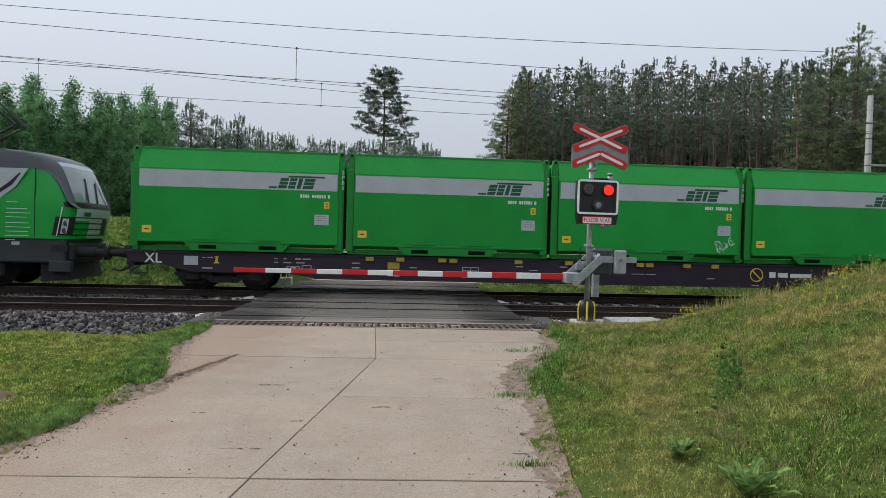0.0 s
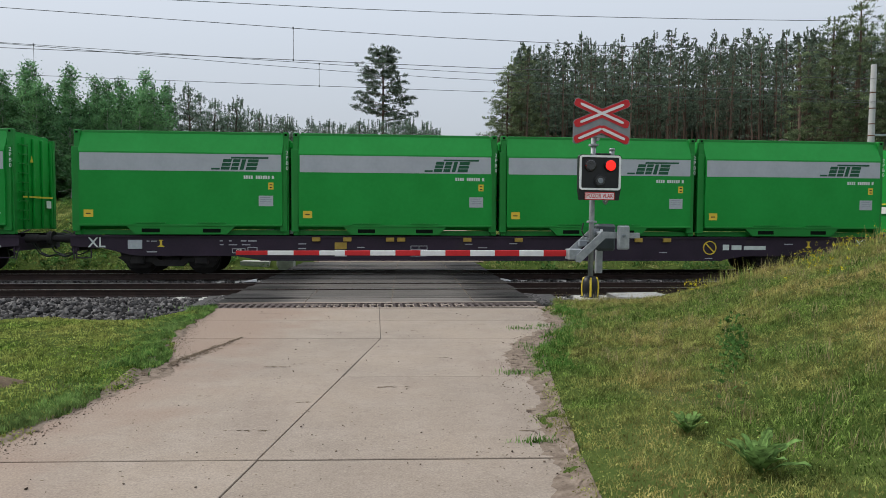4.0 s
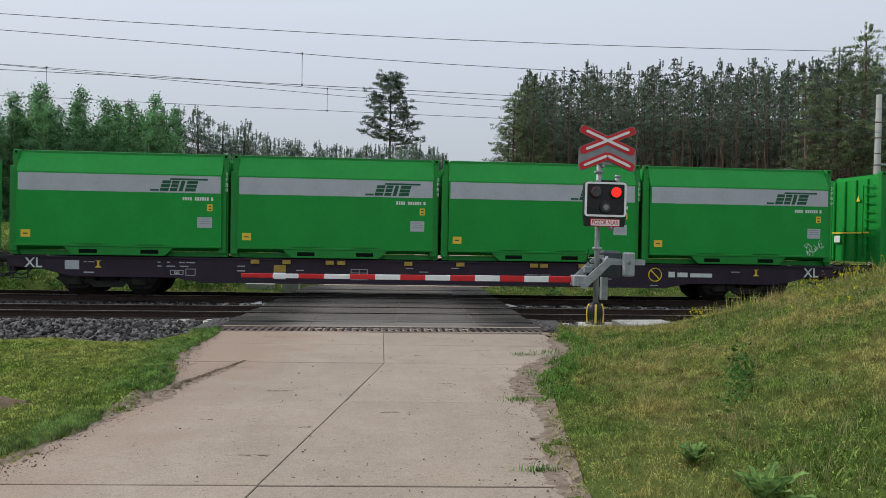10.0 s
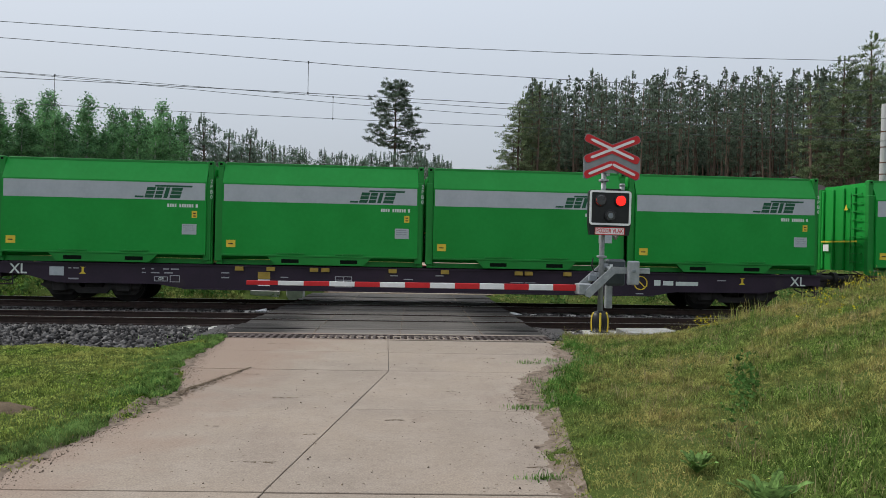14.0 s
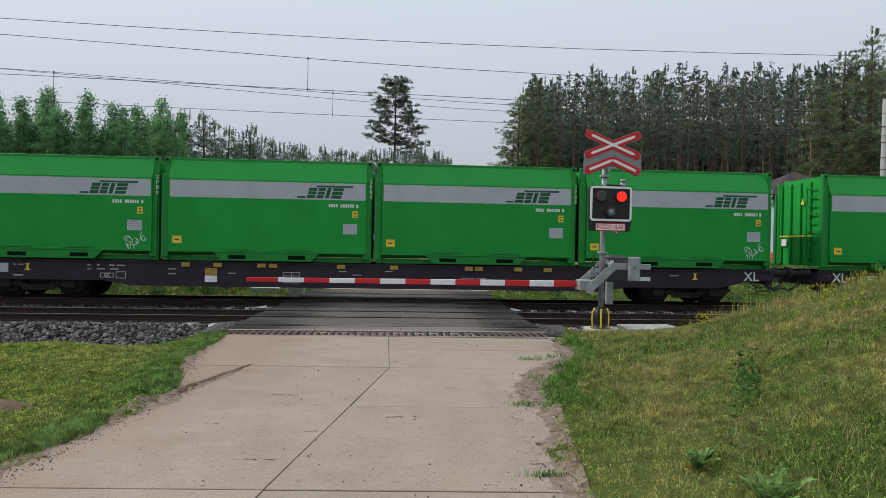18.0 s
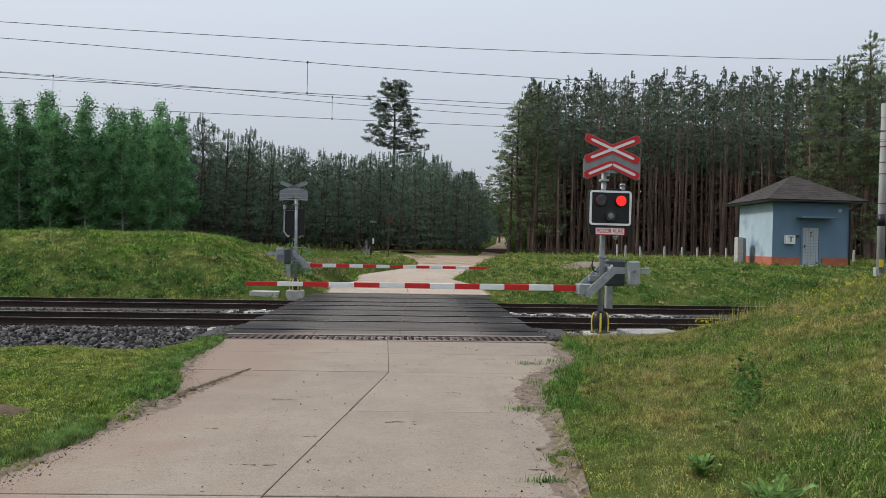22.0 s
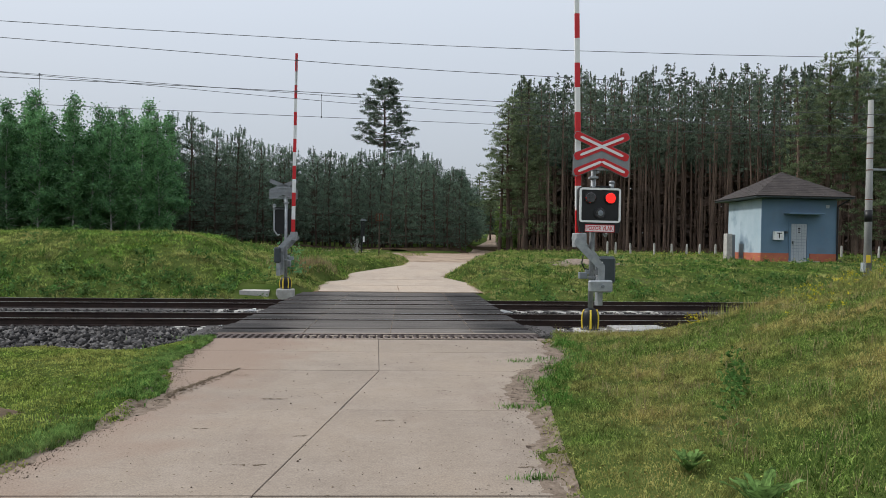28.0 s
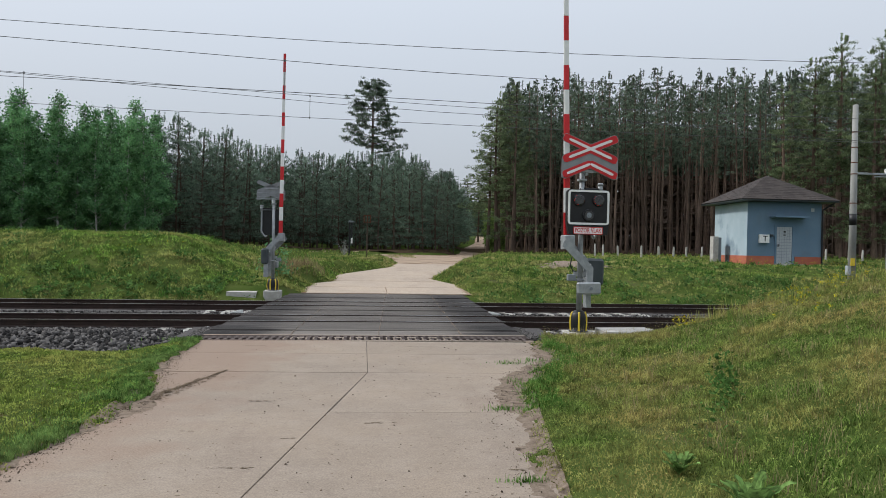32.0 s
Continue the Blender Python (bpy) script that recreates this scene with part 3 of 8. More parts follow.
GZ = GZ + np.where(GY < 15.2, 0.012 * waves(GX, GY, 14.0, 6.0), 0)
idx = np.arange(GX.size).reshape(GX.shape)
quads = np.stack([idx[:-1, :-1], idx[:-1, 1:], idx[1:, 1:], idx[1:, :-1]], -1).reshape(-1, 4)
ground = new("ground", array_mesh("ground", np.stack([GX, GY, GZ], -1).reshape(-1, 3), quads, M["turf"], True))
tagged(ground, "uneven grassy ground with patches of bare sandy soil", "ground", kind="structure")


# ---- the near road: cast concrete slabs ----
def centre(y):
    return float(np.interp(y, [-60, 5.05, 7.64, 10.05, 14], [-12.5, -0.88, -0.42, 0.0, -0.03]))


road = thing("road", "worn pale concrete slab road with open joints", "road", kind="structure")
bed = bmesh.new()
for y0, y1 in ((-40, 5.0), (5.0, 13.4)):
    vs = [bed.verts.new(c) for c in ((centre(y0) - 3.0, y0, -0.012), (centre(y0) + 3.0, y0, -0.012), (centre(y1) + 3.0, y1, -0.012), (centre(y1) - 3.0, y1, -0.012))]
    bed.faces.new(vs)
part("joint_filling", bed, M["joint"], road, "dark soil in the joints")
JOINTS = [13.36, 11.8, 10.04, 7.64, 5.05, 2.5, -0.1, -2.7, -6, -10, -16, -24, -40]
rng = random.Random(4)
for ya, yb in zip(JOINTS, JOINTS[1:]):
    for s in (-1, 1):
        ca, cb = centre(ya), centre(yb)
        g, j = (0.011 if ya == 10.04 else 0.004), 0.008
        poly = [(ca + s * 0.004, ya - j), (ca + s * 3.05, ya - j - s * 0.14), (cb + s * 3.05, yb + j - s * 0.14), (cb + s * g, yb + j)]
        bm = ex(poly, "z", -0.17, 0.0)
        bmesh.ops.bevel(bm, geom=[e for e in bm.edges if all(v.co.z > -0.01 for v in e.verts)], offset=0.004, segments=1, affect="EDGES")
        o = part("slab", bm, M["concrete"], road)
        o.location.z = rng.uniform(-0.005, 0.003)
# short transverse cracks and scars in the slabs
crack = bmesh.new()


def scar(pts, w, z=0.0035):
    for (xa, ya), (xb, yb) in zip(pts, pts[1:]):
        d = Vector((xb - xa, yb - ya)).normalized()
        nx, ny = -d.y * w / 2, d.x * w / 2
        crack.faces.new([crack.verts.new((px, py, z)) for px, py in ((xa - nx, ya - ny), (xb - nx, yb - ny), (xb + nx, yb + ny), (xa + nx, ya + ny))])


for cx, cy, ln, w in ((0.12, 7.15, 0.32, 0.03), (-1.1, 5.75, 0.36, 0.02), (-1.2, 8.2, 0.3, 0.02), (-0.75, 6.6, 0.12, 0.02), (0.75, 8.6, 0.2, 0.015), (1.15, 9.6, 0.22, 0.02), (-1.9, 9.7, 0.25, 0.015), (0.9, 12.6, 0.45, 0.02), (1.55, 11.2, 0.3, 0.02), (-2.0, 12.7, 0.4, 0.02), (1.2, 5.6, 0.2, 0.02), (-1.7, 6.9, 0.14, 0.015), (0.5, 10.7, 0.15, 0.012)):
    for k in range(int(ln * 75)):
        a = cx + rng.uniform(-0.5, 0.5) * ln, cy + rng.gauss(0, w * 0.5)
        scar([a, (a[0] + rng.uniform(0.01, 0.045), a[1] + rng.uniform(-0.006, 0.006))], rng.uniform(0.003, 0.012))
for k in range(700):
    a = rng.uniform(-2.6, 1.7), rng.uniform(4.4, 12.8)
    scar([a, (a[0] + rng.uniform(0.006, 0.022), a[1] + rng.uniform(-0.01, 0.01))], rng.uniform(0.004, 0.011))
# the broken outer lip of the slab row, its shadow line painted dark, and its rubble
lip = bmesh.new()
for k in range(460):
    u = rng.random() ** 0.6
    a = (-1.99 - 0.64 * u + rng.gauss(0, 0.03 + 0.05 * u), 10.26 - 2.6 * u + rng.gauss(0, 0.1))
    scar([a, (a[0] + rng.uniform(0.008, 0.04), a[1] + rng.uniform(-0.03, 0.03))], rng.uniform(0.006, 0.026))
lp = [(-1.97, 10.26), (-2.06, 9.95), (-2.13, 9.66), (-2.23, 9.35), (-2.3, 9.06), (-2.42, 8.75), (-2.45, 8.55), (-2.47, 8.2), (-2.49, 7.96)]
for (xa, ya), (xb, yb) in zip(lp, lp[1:]):
    w = rng.uniform(0.005, 0.035)
    lip.faces.new([lip.verts.new(c) for c in ((xa - w, ya, 0.004), (xa + 0.012, ya - 0.02, 0.004), (xb + 0.012, yb - 0.02, 0.004), (xb - w, yb, 0.004))])
part("crack", crack, M["soil"], road, "short dark cracks and pits")
part("crack", lip, M["soil"], road, "painted shadow line along a slab's broken edge")


def shoulder(name, label, line, wide_at, outer, seed, material):
    """A ragged strip of sandy soil that laps onto the slabs and runs under the grass."""
    ys = np.arange(1.0, 13.4, 0.06)
    e = np.interp(ys, EDGE_Y, line)
    us = np.linspace(0, 1, 9)
    V = []
    for y, x0 in zip(ys, e):
        wob = 0.09 * float(waves(0.0, y, 1.7, seed)) + 0.08 * float(waves(3.0, y, 6.1, seed)) + 0.05 * float(waves(1.0, y, 17.0, seed))
        wide = wide_at(y)
        for u in us:
            x = x0 + (wide + wob) * (1 - u) + outer * u
            top = 0.009 * math.sin(math.pi * min(1.0, u * 1.25)) - 0.003 + 0.0025 * math.sin(x * 31 + y * 17)
            V.append((x, y, max(top, float(height(x, y)) + 0.004) if u > 0.35 else top))
    k = len(us)
    F = [(i * k + j, i * k + j + 1, (i + 1) * k + j + 1, (i + 1) * k + j) for i in range(len(ys) - 1) for j in range(k - 1)]
    tagged(new(name, array_mesh(name, V, F, material, True)), label, "soil", kind="structure")


shoulder("sandy_shoulder", "reddish sandy soil along the slab road's edge", EDGE_L, lambda y: -0.1 + 0.24 * math.exp(-((y - 7.9) / 0.6) ** 2), -0.3, 2.0, M["edge_soil"])
shoulder("sandy_shoulder", "reddish sandy soil with weeds along the road's edge", EDGE_R, lambda y: 0.06 - 0.34 * math.exp(-((y - 9.6) / 2.0) ** 2), 0.3, 5.0, M["edge_soil"])

# ---- steel drain grating across the road ----
drain = thing("drain_grating", "rusty steel drain grating set across the concrete road", "drain", kind="structure")
part("frame", box(bx(-3.2, 3.2, 14.18, 14.3, -0.2, 0.0), -3.2, 3.2, 13.4, 13.48, -0.2, 0.0), M["concrete"], drain, "pale concrete kerb of the drain")
part("rim", box(box(box(bx(-3.2, 3.2, 14.1, 14.175, -0.2, 0.004), -3.2, 3.2, 13.76, 13.8, -0.2, 0.004), -3.2, 3.2, 13.92, 13.96, -0.2, 0.002), -3.2, 3.2, 13.484, 13.51, -0.2, 0.004), M["drain_steel"], drain, "rusty steel rim")
part("channel", bx(-3.2, 3.2, 13.51, 14.1, -0.3, -0.05), M["ballast"], drain, "dark channel")
slat = bx(-0.03, 0.03, 13.51, 14.1, -0.06, -0.004)
slat_ob = part("slat", slat, M["drain_steel"], drain)
slat_ob.location.x = -3.1
for i in range(1, 45):
    o = shared("slat", slat_ob.data, drain, pose(-3.1 + i * 0.14, 0, 0))
mid = part("slat", bx(-0.014, 0.014, 13.6, 14.0, -0.05, 0.0), M["concrete"], drain, "dust-pale slat")
mid.location.x = -1.6
for i in range(1, 24):
    shared("slat", mid.data, drain, pose(-1.6 + i * 0.14, 0, 0))
pale = bx(-0.07, 0.07, 13.82, 13.9, -0.05, 0.001)
pale_ob = part("insert", pale, M["concrete"], drain)
pale_ob.location.x = -1.3
for i in range(1, 9):
    shared("insert", pale_ob.data, drain, pose(-1.3 + i * 0.36 + (0.05 if i % 2 else 0), 0, 0))

# ---- rubber crossing panels ----
crossing = thing("crossing_deck", "ribbed black rubber level crossing panels, middle pale with dust and painted sheen", "crossing deck", kind="structure")
ROWS_Y = [(14.32, 15.15), (15.17, 16.0), (16.02, 16.87), (17.03, 17.69), (17.71, 18.37), (18.54, 19.22), (19.24, 19.93), (19.95, 20.64), (20.66, 21.37), (21.54, 22.2), (22.22, 22.88), (23.05, 23.9), (23.92, 24.8), (24.82, 25.7), (25.72, 26.9)]
COLS = [-3.28, -1.5, 0.27, 1.97, 3.25]
for r, (ya, yb) in enumerate(ROWS_Y):
    prof = [(ya, -0.14), (ya, -0.012), (ya + 0.012, 0.0)]
    n = 5
    for k in range(n):
        c = ya + (yb - ya) * (k + 0.5) / n
        prof += [(c - 0.016, 0.0), (c - 0.01, -0.007), (c + 0.01, -0.007), (c + 0.016, 0.0)]
    prof += [(yb - 0.012, 0.0), (yb, -0.012), (yb, -0.14)]
    sk = 0.035 * ((ya + yb) / 2 - 16.0)
    for c in (1, 2, 3):
        part("joint_seal", bx(COLS[c] + sk - 0.005, COLS[c] + sk + 0.005, ya + 0.03, yb - 0.03, -0.05, -0.006), M["sand"], crossing, "pale dust in the joint")
    for c in range(4):
        o = part("panel", ex(prof, "x", COLS[c] + sk + 0.008, COLS[c + 1] + sk - 0.008), M["deck"], crossing)
        o.location.z = rng.uniform(-0.003, 0.003) + (0.0 if r % 2 else -0.02)

# ---- tracks ----
RAIL = [(-0.075, -0.172), (0.075, -0.172), (0.075, -0.16), (0.012, -0.14), (0.009, -0.05), (0.036, -0.035), (0.036, -0.006), (0.03, -0.002), (-0.03, -0.002), (-0.036, -0.006), (-0.036, -0.035), (-0.009, -0.05), (-0.012, -0.14), (-0.075, -0.16)]
for i, yc in enumerate((T1 - HALF, T1 + HALF, T2 - HALF, T2 + HALF)):
    rail = thing("rail", "rusty brown steel rail with a bright worn head", "rail", "rails", kind="structure", m=pose(0, yc, 0))
    part("web", ex(RAIL, "x", -650, 650), M["rail_rust"], rail)
    part("head", ex([(-0.024, -0.004), (-0.024, 0.0), (0.024, 0.0), (0.024, -0.004)], "x", -650, 650), M["rail_top"], rail, "polished running surface")
SLEEPER = [(-1.3, -0.42), (1.3, -0.42), (1.3, -0.235), (1.24, -0.19), (0.35, -0.21), (-0.35, -0.21), (-1.24, -0.19), (-1.3, -0.235)]
for yc in (T1, T2):
    track = thing("track_bed", "row of pale concrete sleepers in ballast", "sleepers", kind="structure", m=pose(0, yc, 0))
    first = None
    for k in range(-40, 62):
        x = k * 0.6 + 0.1
        if -3.2 < x < 3.7:
            continue
        if first is None:
            first = part("sleeper", ex(SLEEPER, "x", -0.13, 0.13), M["sleeper"], track)
            first.location.x, first.location.z = x, -0.07
        else:
            shared("sleeper", first.data, track, pose(x, rng.uniform(-0.02, 0.02), rng.uniform(-0.01, 0.005) - (0.0 if -5.3 < x < 9 else 0.07)))
# ballast bed with a sloping shoulder
bal_x = grid_axis([(-650, -30, 20), (-30, -13, 1.0), (-13, -3.0, 0.12), (-3.0, 3.4, 1.0), (3.4, 14, 0.12), (14, 40, 1.0), (40, 651, 20)])
bal_y = np.array([14.5, 14.75, 14.9, 15.05, 15.2, 15.35, 15.5, 15.65, 15.8, 15.95, 16.1, 16.25, 16.4, 16.6, 16.8, 17.2, 17.7, 18.2, 18.6, 18.9, 19.2, 19.5, 19.8, 20.1, 20.4, 20.7, 21.0, 21.3, 21.8, 22.2, 22.7, 23.2, 23.6, 24.0, 24.4, 24.8])
BX, BY = np.meshgrid(bal_x, bal_y)


def ballast_z(x, y):
    z = np.interp(y, [14.5, 14.9, 16.15, 16.4, 18.9, 19.95, 21.0, 23.5, 24.0, 24.8], [-0.66, -0.52, -0.25, -0.235, -0.235, -0.27, -0.235, -0.235, -0.28, -0.6])
    return np.where(np.abs(x) < 3.3, np.minimum(z, -0.3), z)


BZ = ballast_z(BX, BY) - 0.01 + 0.02 * waves(BX, BY, 17.0, 1.0)
bi = np.arange(BX.size).reshape(BX.shape)
bq = np.stack([bi[:-1, :-1], bi[:-1, 1:], bi[1:, 1:], bi[1:, :-1]], -1).reshape(-1, 4)
tagged(new("ballast", array_mesh("ballast", np.stack([BX, BY, BZ], -1).reshape(-1, 3), bq, M["ballast"], False)), "grey crushed stone ballast under the tracks", "ballast", kind="structure")

CUBE = np.array([(-1, -1, -1), (1, -1, -1), (1, 1, -1), (-1, 1, -1), (-1, -1, 1), (1, -1, 1), (1, 1, 1), (-1, 1, 1)], float) * 0.5
CUBE_F = np.array([(0, 3, 2, 1), (4, 5, 6, 7), (0, 1, 5, 4), (1, 2, 6, 5), (2, 3, 7, 6), (3, 0, 4, 7)])


def turns(rs, n):
    q = rs.normal(size=(n, 4))
    q /= np.linalg.norm(q, axis=1)[:, None]
    w, x, y, z = q.T
    return np.stack([1 - 2 * (y * y + z * z), 2 * (x * y - z * w), 2 * (x * z + y * w), 2 * (x * y + z * w), 1 - 2 * (x * x + z * z), 2 * (y * z - x * w), 2 * (x * z - y * w), 2 * (y * z + x * w), 1 - 2 * (x * x + y * y)], 1).reshape(n, 3, 3)


def stones(rs, areas):
    P, S = [], []
    for x0, x1, y0, y1, dens, size in areas:
        n = int((x1 - x0) * (y1 - y0) * dens)
        x, y = rs.uniform(x0, x1, n), rs.uniform(y0, y1, n)
        ok = np.ones(n, bool)
        for yc in (T1 - HALF, T1 + HALF, T2 - HALF, T2 + HALF):
            ok &= np.abs(y - yc) > 0.1
        on_end = (x > -5.3) & (x < 9) & (np.abs(((x - 0.1) / 0.6) % 1 - 0.5) > 0.26) & (y > T1 - 1.3) & (y < T1 + 1.3)
        ok &= ~(on_end & (rs.uniform(size=n) < 0.9))
        P.append(np.stack([x, y, ballast_z(x, y) + rs.uniform(-0.005, 0.02, n)], 1)[ok])
        S.append((size * rs.uniform(0.6, 1.4, n))[ok])
    P, S = np.concatenate(P), np.concatenate(S)
    n = len(P)
    base = CUBE[None] * rs.uniform(0.55, 1.15, (n, 8, 1)) * S[:, None, None] * rs.uniform(0.7, 1.3, (n, 1, 3))
    V = np.einsum("nij,nkj->nki", turns(rs, n), base) + P[:, None]
    F = CUBE_F[None] + (np.arange(n) * 8)[:, None, None]
    return V.reshape(-1, 3), F.reshape(-1, 4)


rs = np.random.RandomState(7)
v, f = stones(rs, [(-13, -3.1, 14.6, 16.9, 260, 0.075), (-13, -3.3, 17.0, 18.4, 50, 0.055), (-13, -3.3, 18.5, 21.4, 120, 0.055), (3.2, 13, 15.3, 16.9, 260, 0.055), (3.6, 13, 17.0, 18.4, 50, 0.055), (3.6, 13, 18.5, 21.4, 120, 0.055)])
tagged(new("ballast_stones", array_mesh("ballast_stones", v, f, M["stone"])), "loose grey crushed stones", "ballast", kind="stuff")
# fine grey chippings beside the deck
n = 2600
cxs, cys = np.concatenate([rs.uniform(3.05, 4.1, n), rs.uniform(-3.9, -3.2, n // 2)]), np.concatenate([rs.uniform(14.35, 16.3, n), rs.uniform(14.6, 16.2, n // 2)])
keep = (cxs < 0) | (cxs < 4.1 - (16.3 - cys) * 0.1)
cxs, cys = cxs[keep], cys[keep]
n = len(cxs)
base = CUBE[None] * rs.uniform(0.5, 1.1, (n, 8, 1)) * 0.035
V = np.einsum("nij,nkj->nki", turns(rs, n), base) + np.stack([cxs, cys, -0.07 - 0.1 * smooth(np.abs(cxs), 3.4, 4.1)], 1)[:, None]
tagged(new("chippings", array_mesh("chippings", V.reshape(-1, 3), (CUBE_F[None] + (np.arange(n) * 8)[:, None, None]).reshape(-1, 4), M["stone"])), "fine grey stone chippings at the deck's ends", "gravel", kind="stuff")
part_bed = bx(3.0, 4.0, 14.3, 16.3, -0.3, -0.08)
box(part_bed, -3.85, -3.2, 14.5, 16.3, -0.35, -0.09)
tagged(part("chipping_bed", part_bed, M["ballast"]), "bed of grey chippings beside the crossing deck", "gravel", kind="structure")

# white end ramps of the rubber deck
for x, y, s in ((-3.75, 16.35, 1), (-3.65, 18.75, 1), (-3.75, 20.6, 1), (3.75, 16.3, -1), (3.85, 18.75, -1), (3.75, 20.6, -1)):
    ramp = thing("deck_end_ramp", "white painted steel end ramp at the crossing deck", "ramp", "deck end ramps", m=pose(x, y, -0.16))
    part("plate", ex([(-0.16 * s, 0.0), (0.12 * s, 0.07), (0.2 * s, 0.07), (0.2 * s, 0.0)], "y", -0.07, 0.07), M["white"], ramp)
    part("rod", tb((-0.55 * s, 0, 0.05), (-0.3 * s, 0, 0.05), 0.018, seg=8), M["rail_rust"], ramp, "dark steel rod")

# ---- the far road ----
far_road = thing("far_road", "pale concrete road turning to sandy track into the woods", "road", kind="structure")


def ribbon(y0, y1, n, a, b, z):
    ys = np.linspace(y0, y1, n + 1)
    L, R_ = np.interp(ys, FAR_Y, FAR_L), np.interp(ys, FAR_Y, FAR_R)
    bm = bmesh.new()
    rows = [[bm.verts.new((L[i] + (R_[i] - L[i]) * u, ys[i], float(far_road_z(ys[i])) + z)) for u in np.linspace(a, b, 5)] for i in range(n + 1)]
    for ra, rb in zip(rows, rows[1:]):
        for i in range(4):
            bm.faces.new((ra[i], ra[i + 1], rb[i + 1], rb[i]))
    return bm


part("track_surface", ribbon(27.0, 300, 160, -0.03, 1.03, -0.015), M["track_sand"], far_road, "sandy wheel track")
for ya, yb in ((27.05, 28.9), (28.94, 31.0), (31.05, 33.5), (33.52, 36.0), (36.03, 38.6), (38.62, 41.5)):
    for a, b in ((0.0, 0.497), (0.503, 1.0)) if ya < 28 else ((0.0, 1.0),):
        bm = ribbon(ya, yb, 4, a, b, 0.0)
        g = bmesh.ops.extrude_face_region(bm, geom=bm.faces[:])
        bmesh.ops.translate(bm, vec=(0, 0, -0.15), verts=[e for e in g["geom"] if isinstance(e, bmesh.types.BMVert)])
        bmesh.ops.recalc_face_normals(bm, faces=bm.faces[:])
        part("slab", bm, M["far_concrete"], far_road)

# two wheel ruts that leave the sandy road along the young wood
side_track = thing("side_track", "pair of sandy wheel ruts in the grass by the wood", "track", kind="structure")
for line in ([(0.6, 60.5), (-1.5, 63.0), (-5, 66.5), (-10, 67.5)], [(1.8, 53.5), (-0.8, 57.0), (-4.5, 61.0), (-9, 62.5)]):
    bm = bmesh.new()
    us = np.linspace(0, len(line) - 1, 40)
    xs, ys = np.interp(us, range(len(line)), [q[0] for q in line]), np.interp(us, range(len(line)), [q[1] for q in line])
    wide = 0.75 + 0.3 * waves(xs, ys, 0.9, 2.0)
    rut = [[bm.verts.new((x, y + k * w, float(height(x, y + k * w)) + 0.012)) for k in (-0.5, 0, 0.5)] for x, y, w in zip(xs, ys, wide)]
    for ra, rb in zip(rut, rut[1:]):
        bm.faces.new((ra[0], rb[0], rb[1], ra[1]))
        bm.faces.new((ra[1], rb[1], rb[2], ra[2]))
    part("rut", bm, M["track_sand"], side_track)

# brown needle litter under both woods
def litter(label, x0, x1, front, y1):
    nx, ny = int((x1 - x0) / 0.8), 44
    V = []
    for x in np.linspace(x0, x1, nx):
        ya = front(x) + 0.5 * float(waves(x, 0.0, 1.7, 3.0))
        for v in np.linspace(0, 1, ny):
            y = ya + (y1 - ya) * v
            V.append((x, y, float(height(x, y)) + 0.12 * min(1, v * 30)))
    F = [(i * ny + j, (i + 1) * ny + j, (i + 1) * ny + j + 1, i * ny + j + 1) for i in range(nx - 1) for j in range(ny - 1)]
    tagged(new("forest_floor", array_mesh("forest_floor", V, F, M["litter"], True)), label, "ground", kind="structure")


litter("brown needle litter under the young wood", -50, 7.8, lambda x: float(np.interp(x, [-50, -18, -16, -9, -2, 0, 3, 8], [54, 54, 61, 66, 66.5, 63.4, 62.2, 62.2])), 76)
litter("brown needle litter under the tall pines", 11.8, 66, lambda x: float(np.interp(x, [11, 14, 36, 42, 66], [66, 62.5, 61, 55, 54])), 102)

# ---- level crossing gates ----
def capsule(bm, p, q, w, y0, y1):
    """A flat bar with pointed ends from p to q in the (x, z) plane."""
    p, q = Vector(p), Vector(q)
    d = (q - p).normalized()
    n = Vector((-d.y, d.x)) * w / 2
    pts = [p - d * 0.0 + n * 0.6, p + d * 0.05 + n, q - d * 0.05 + n, q + n * 0.6, q - n * 0.6, q - d * 0.05 - n, p + d * 0.05 - n, p - n * 0.6]
    return extrude(bm, [(a.x, a.y) for a in pts], "y", y0, y1)


LAMPS = []


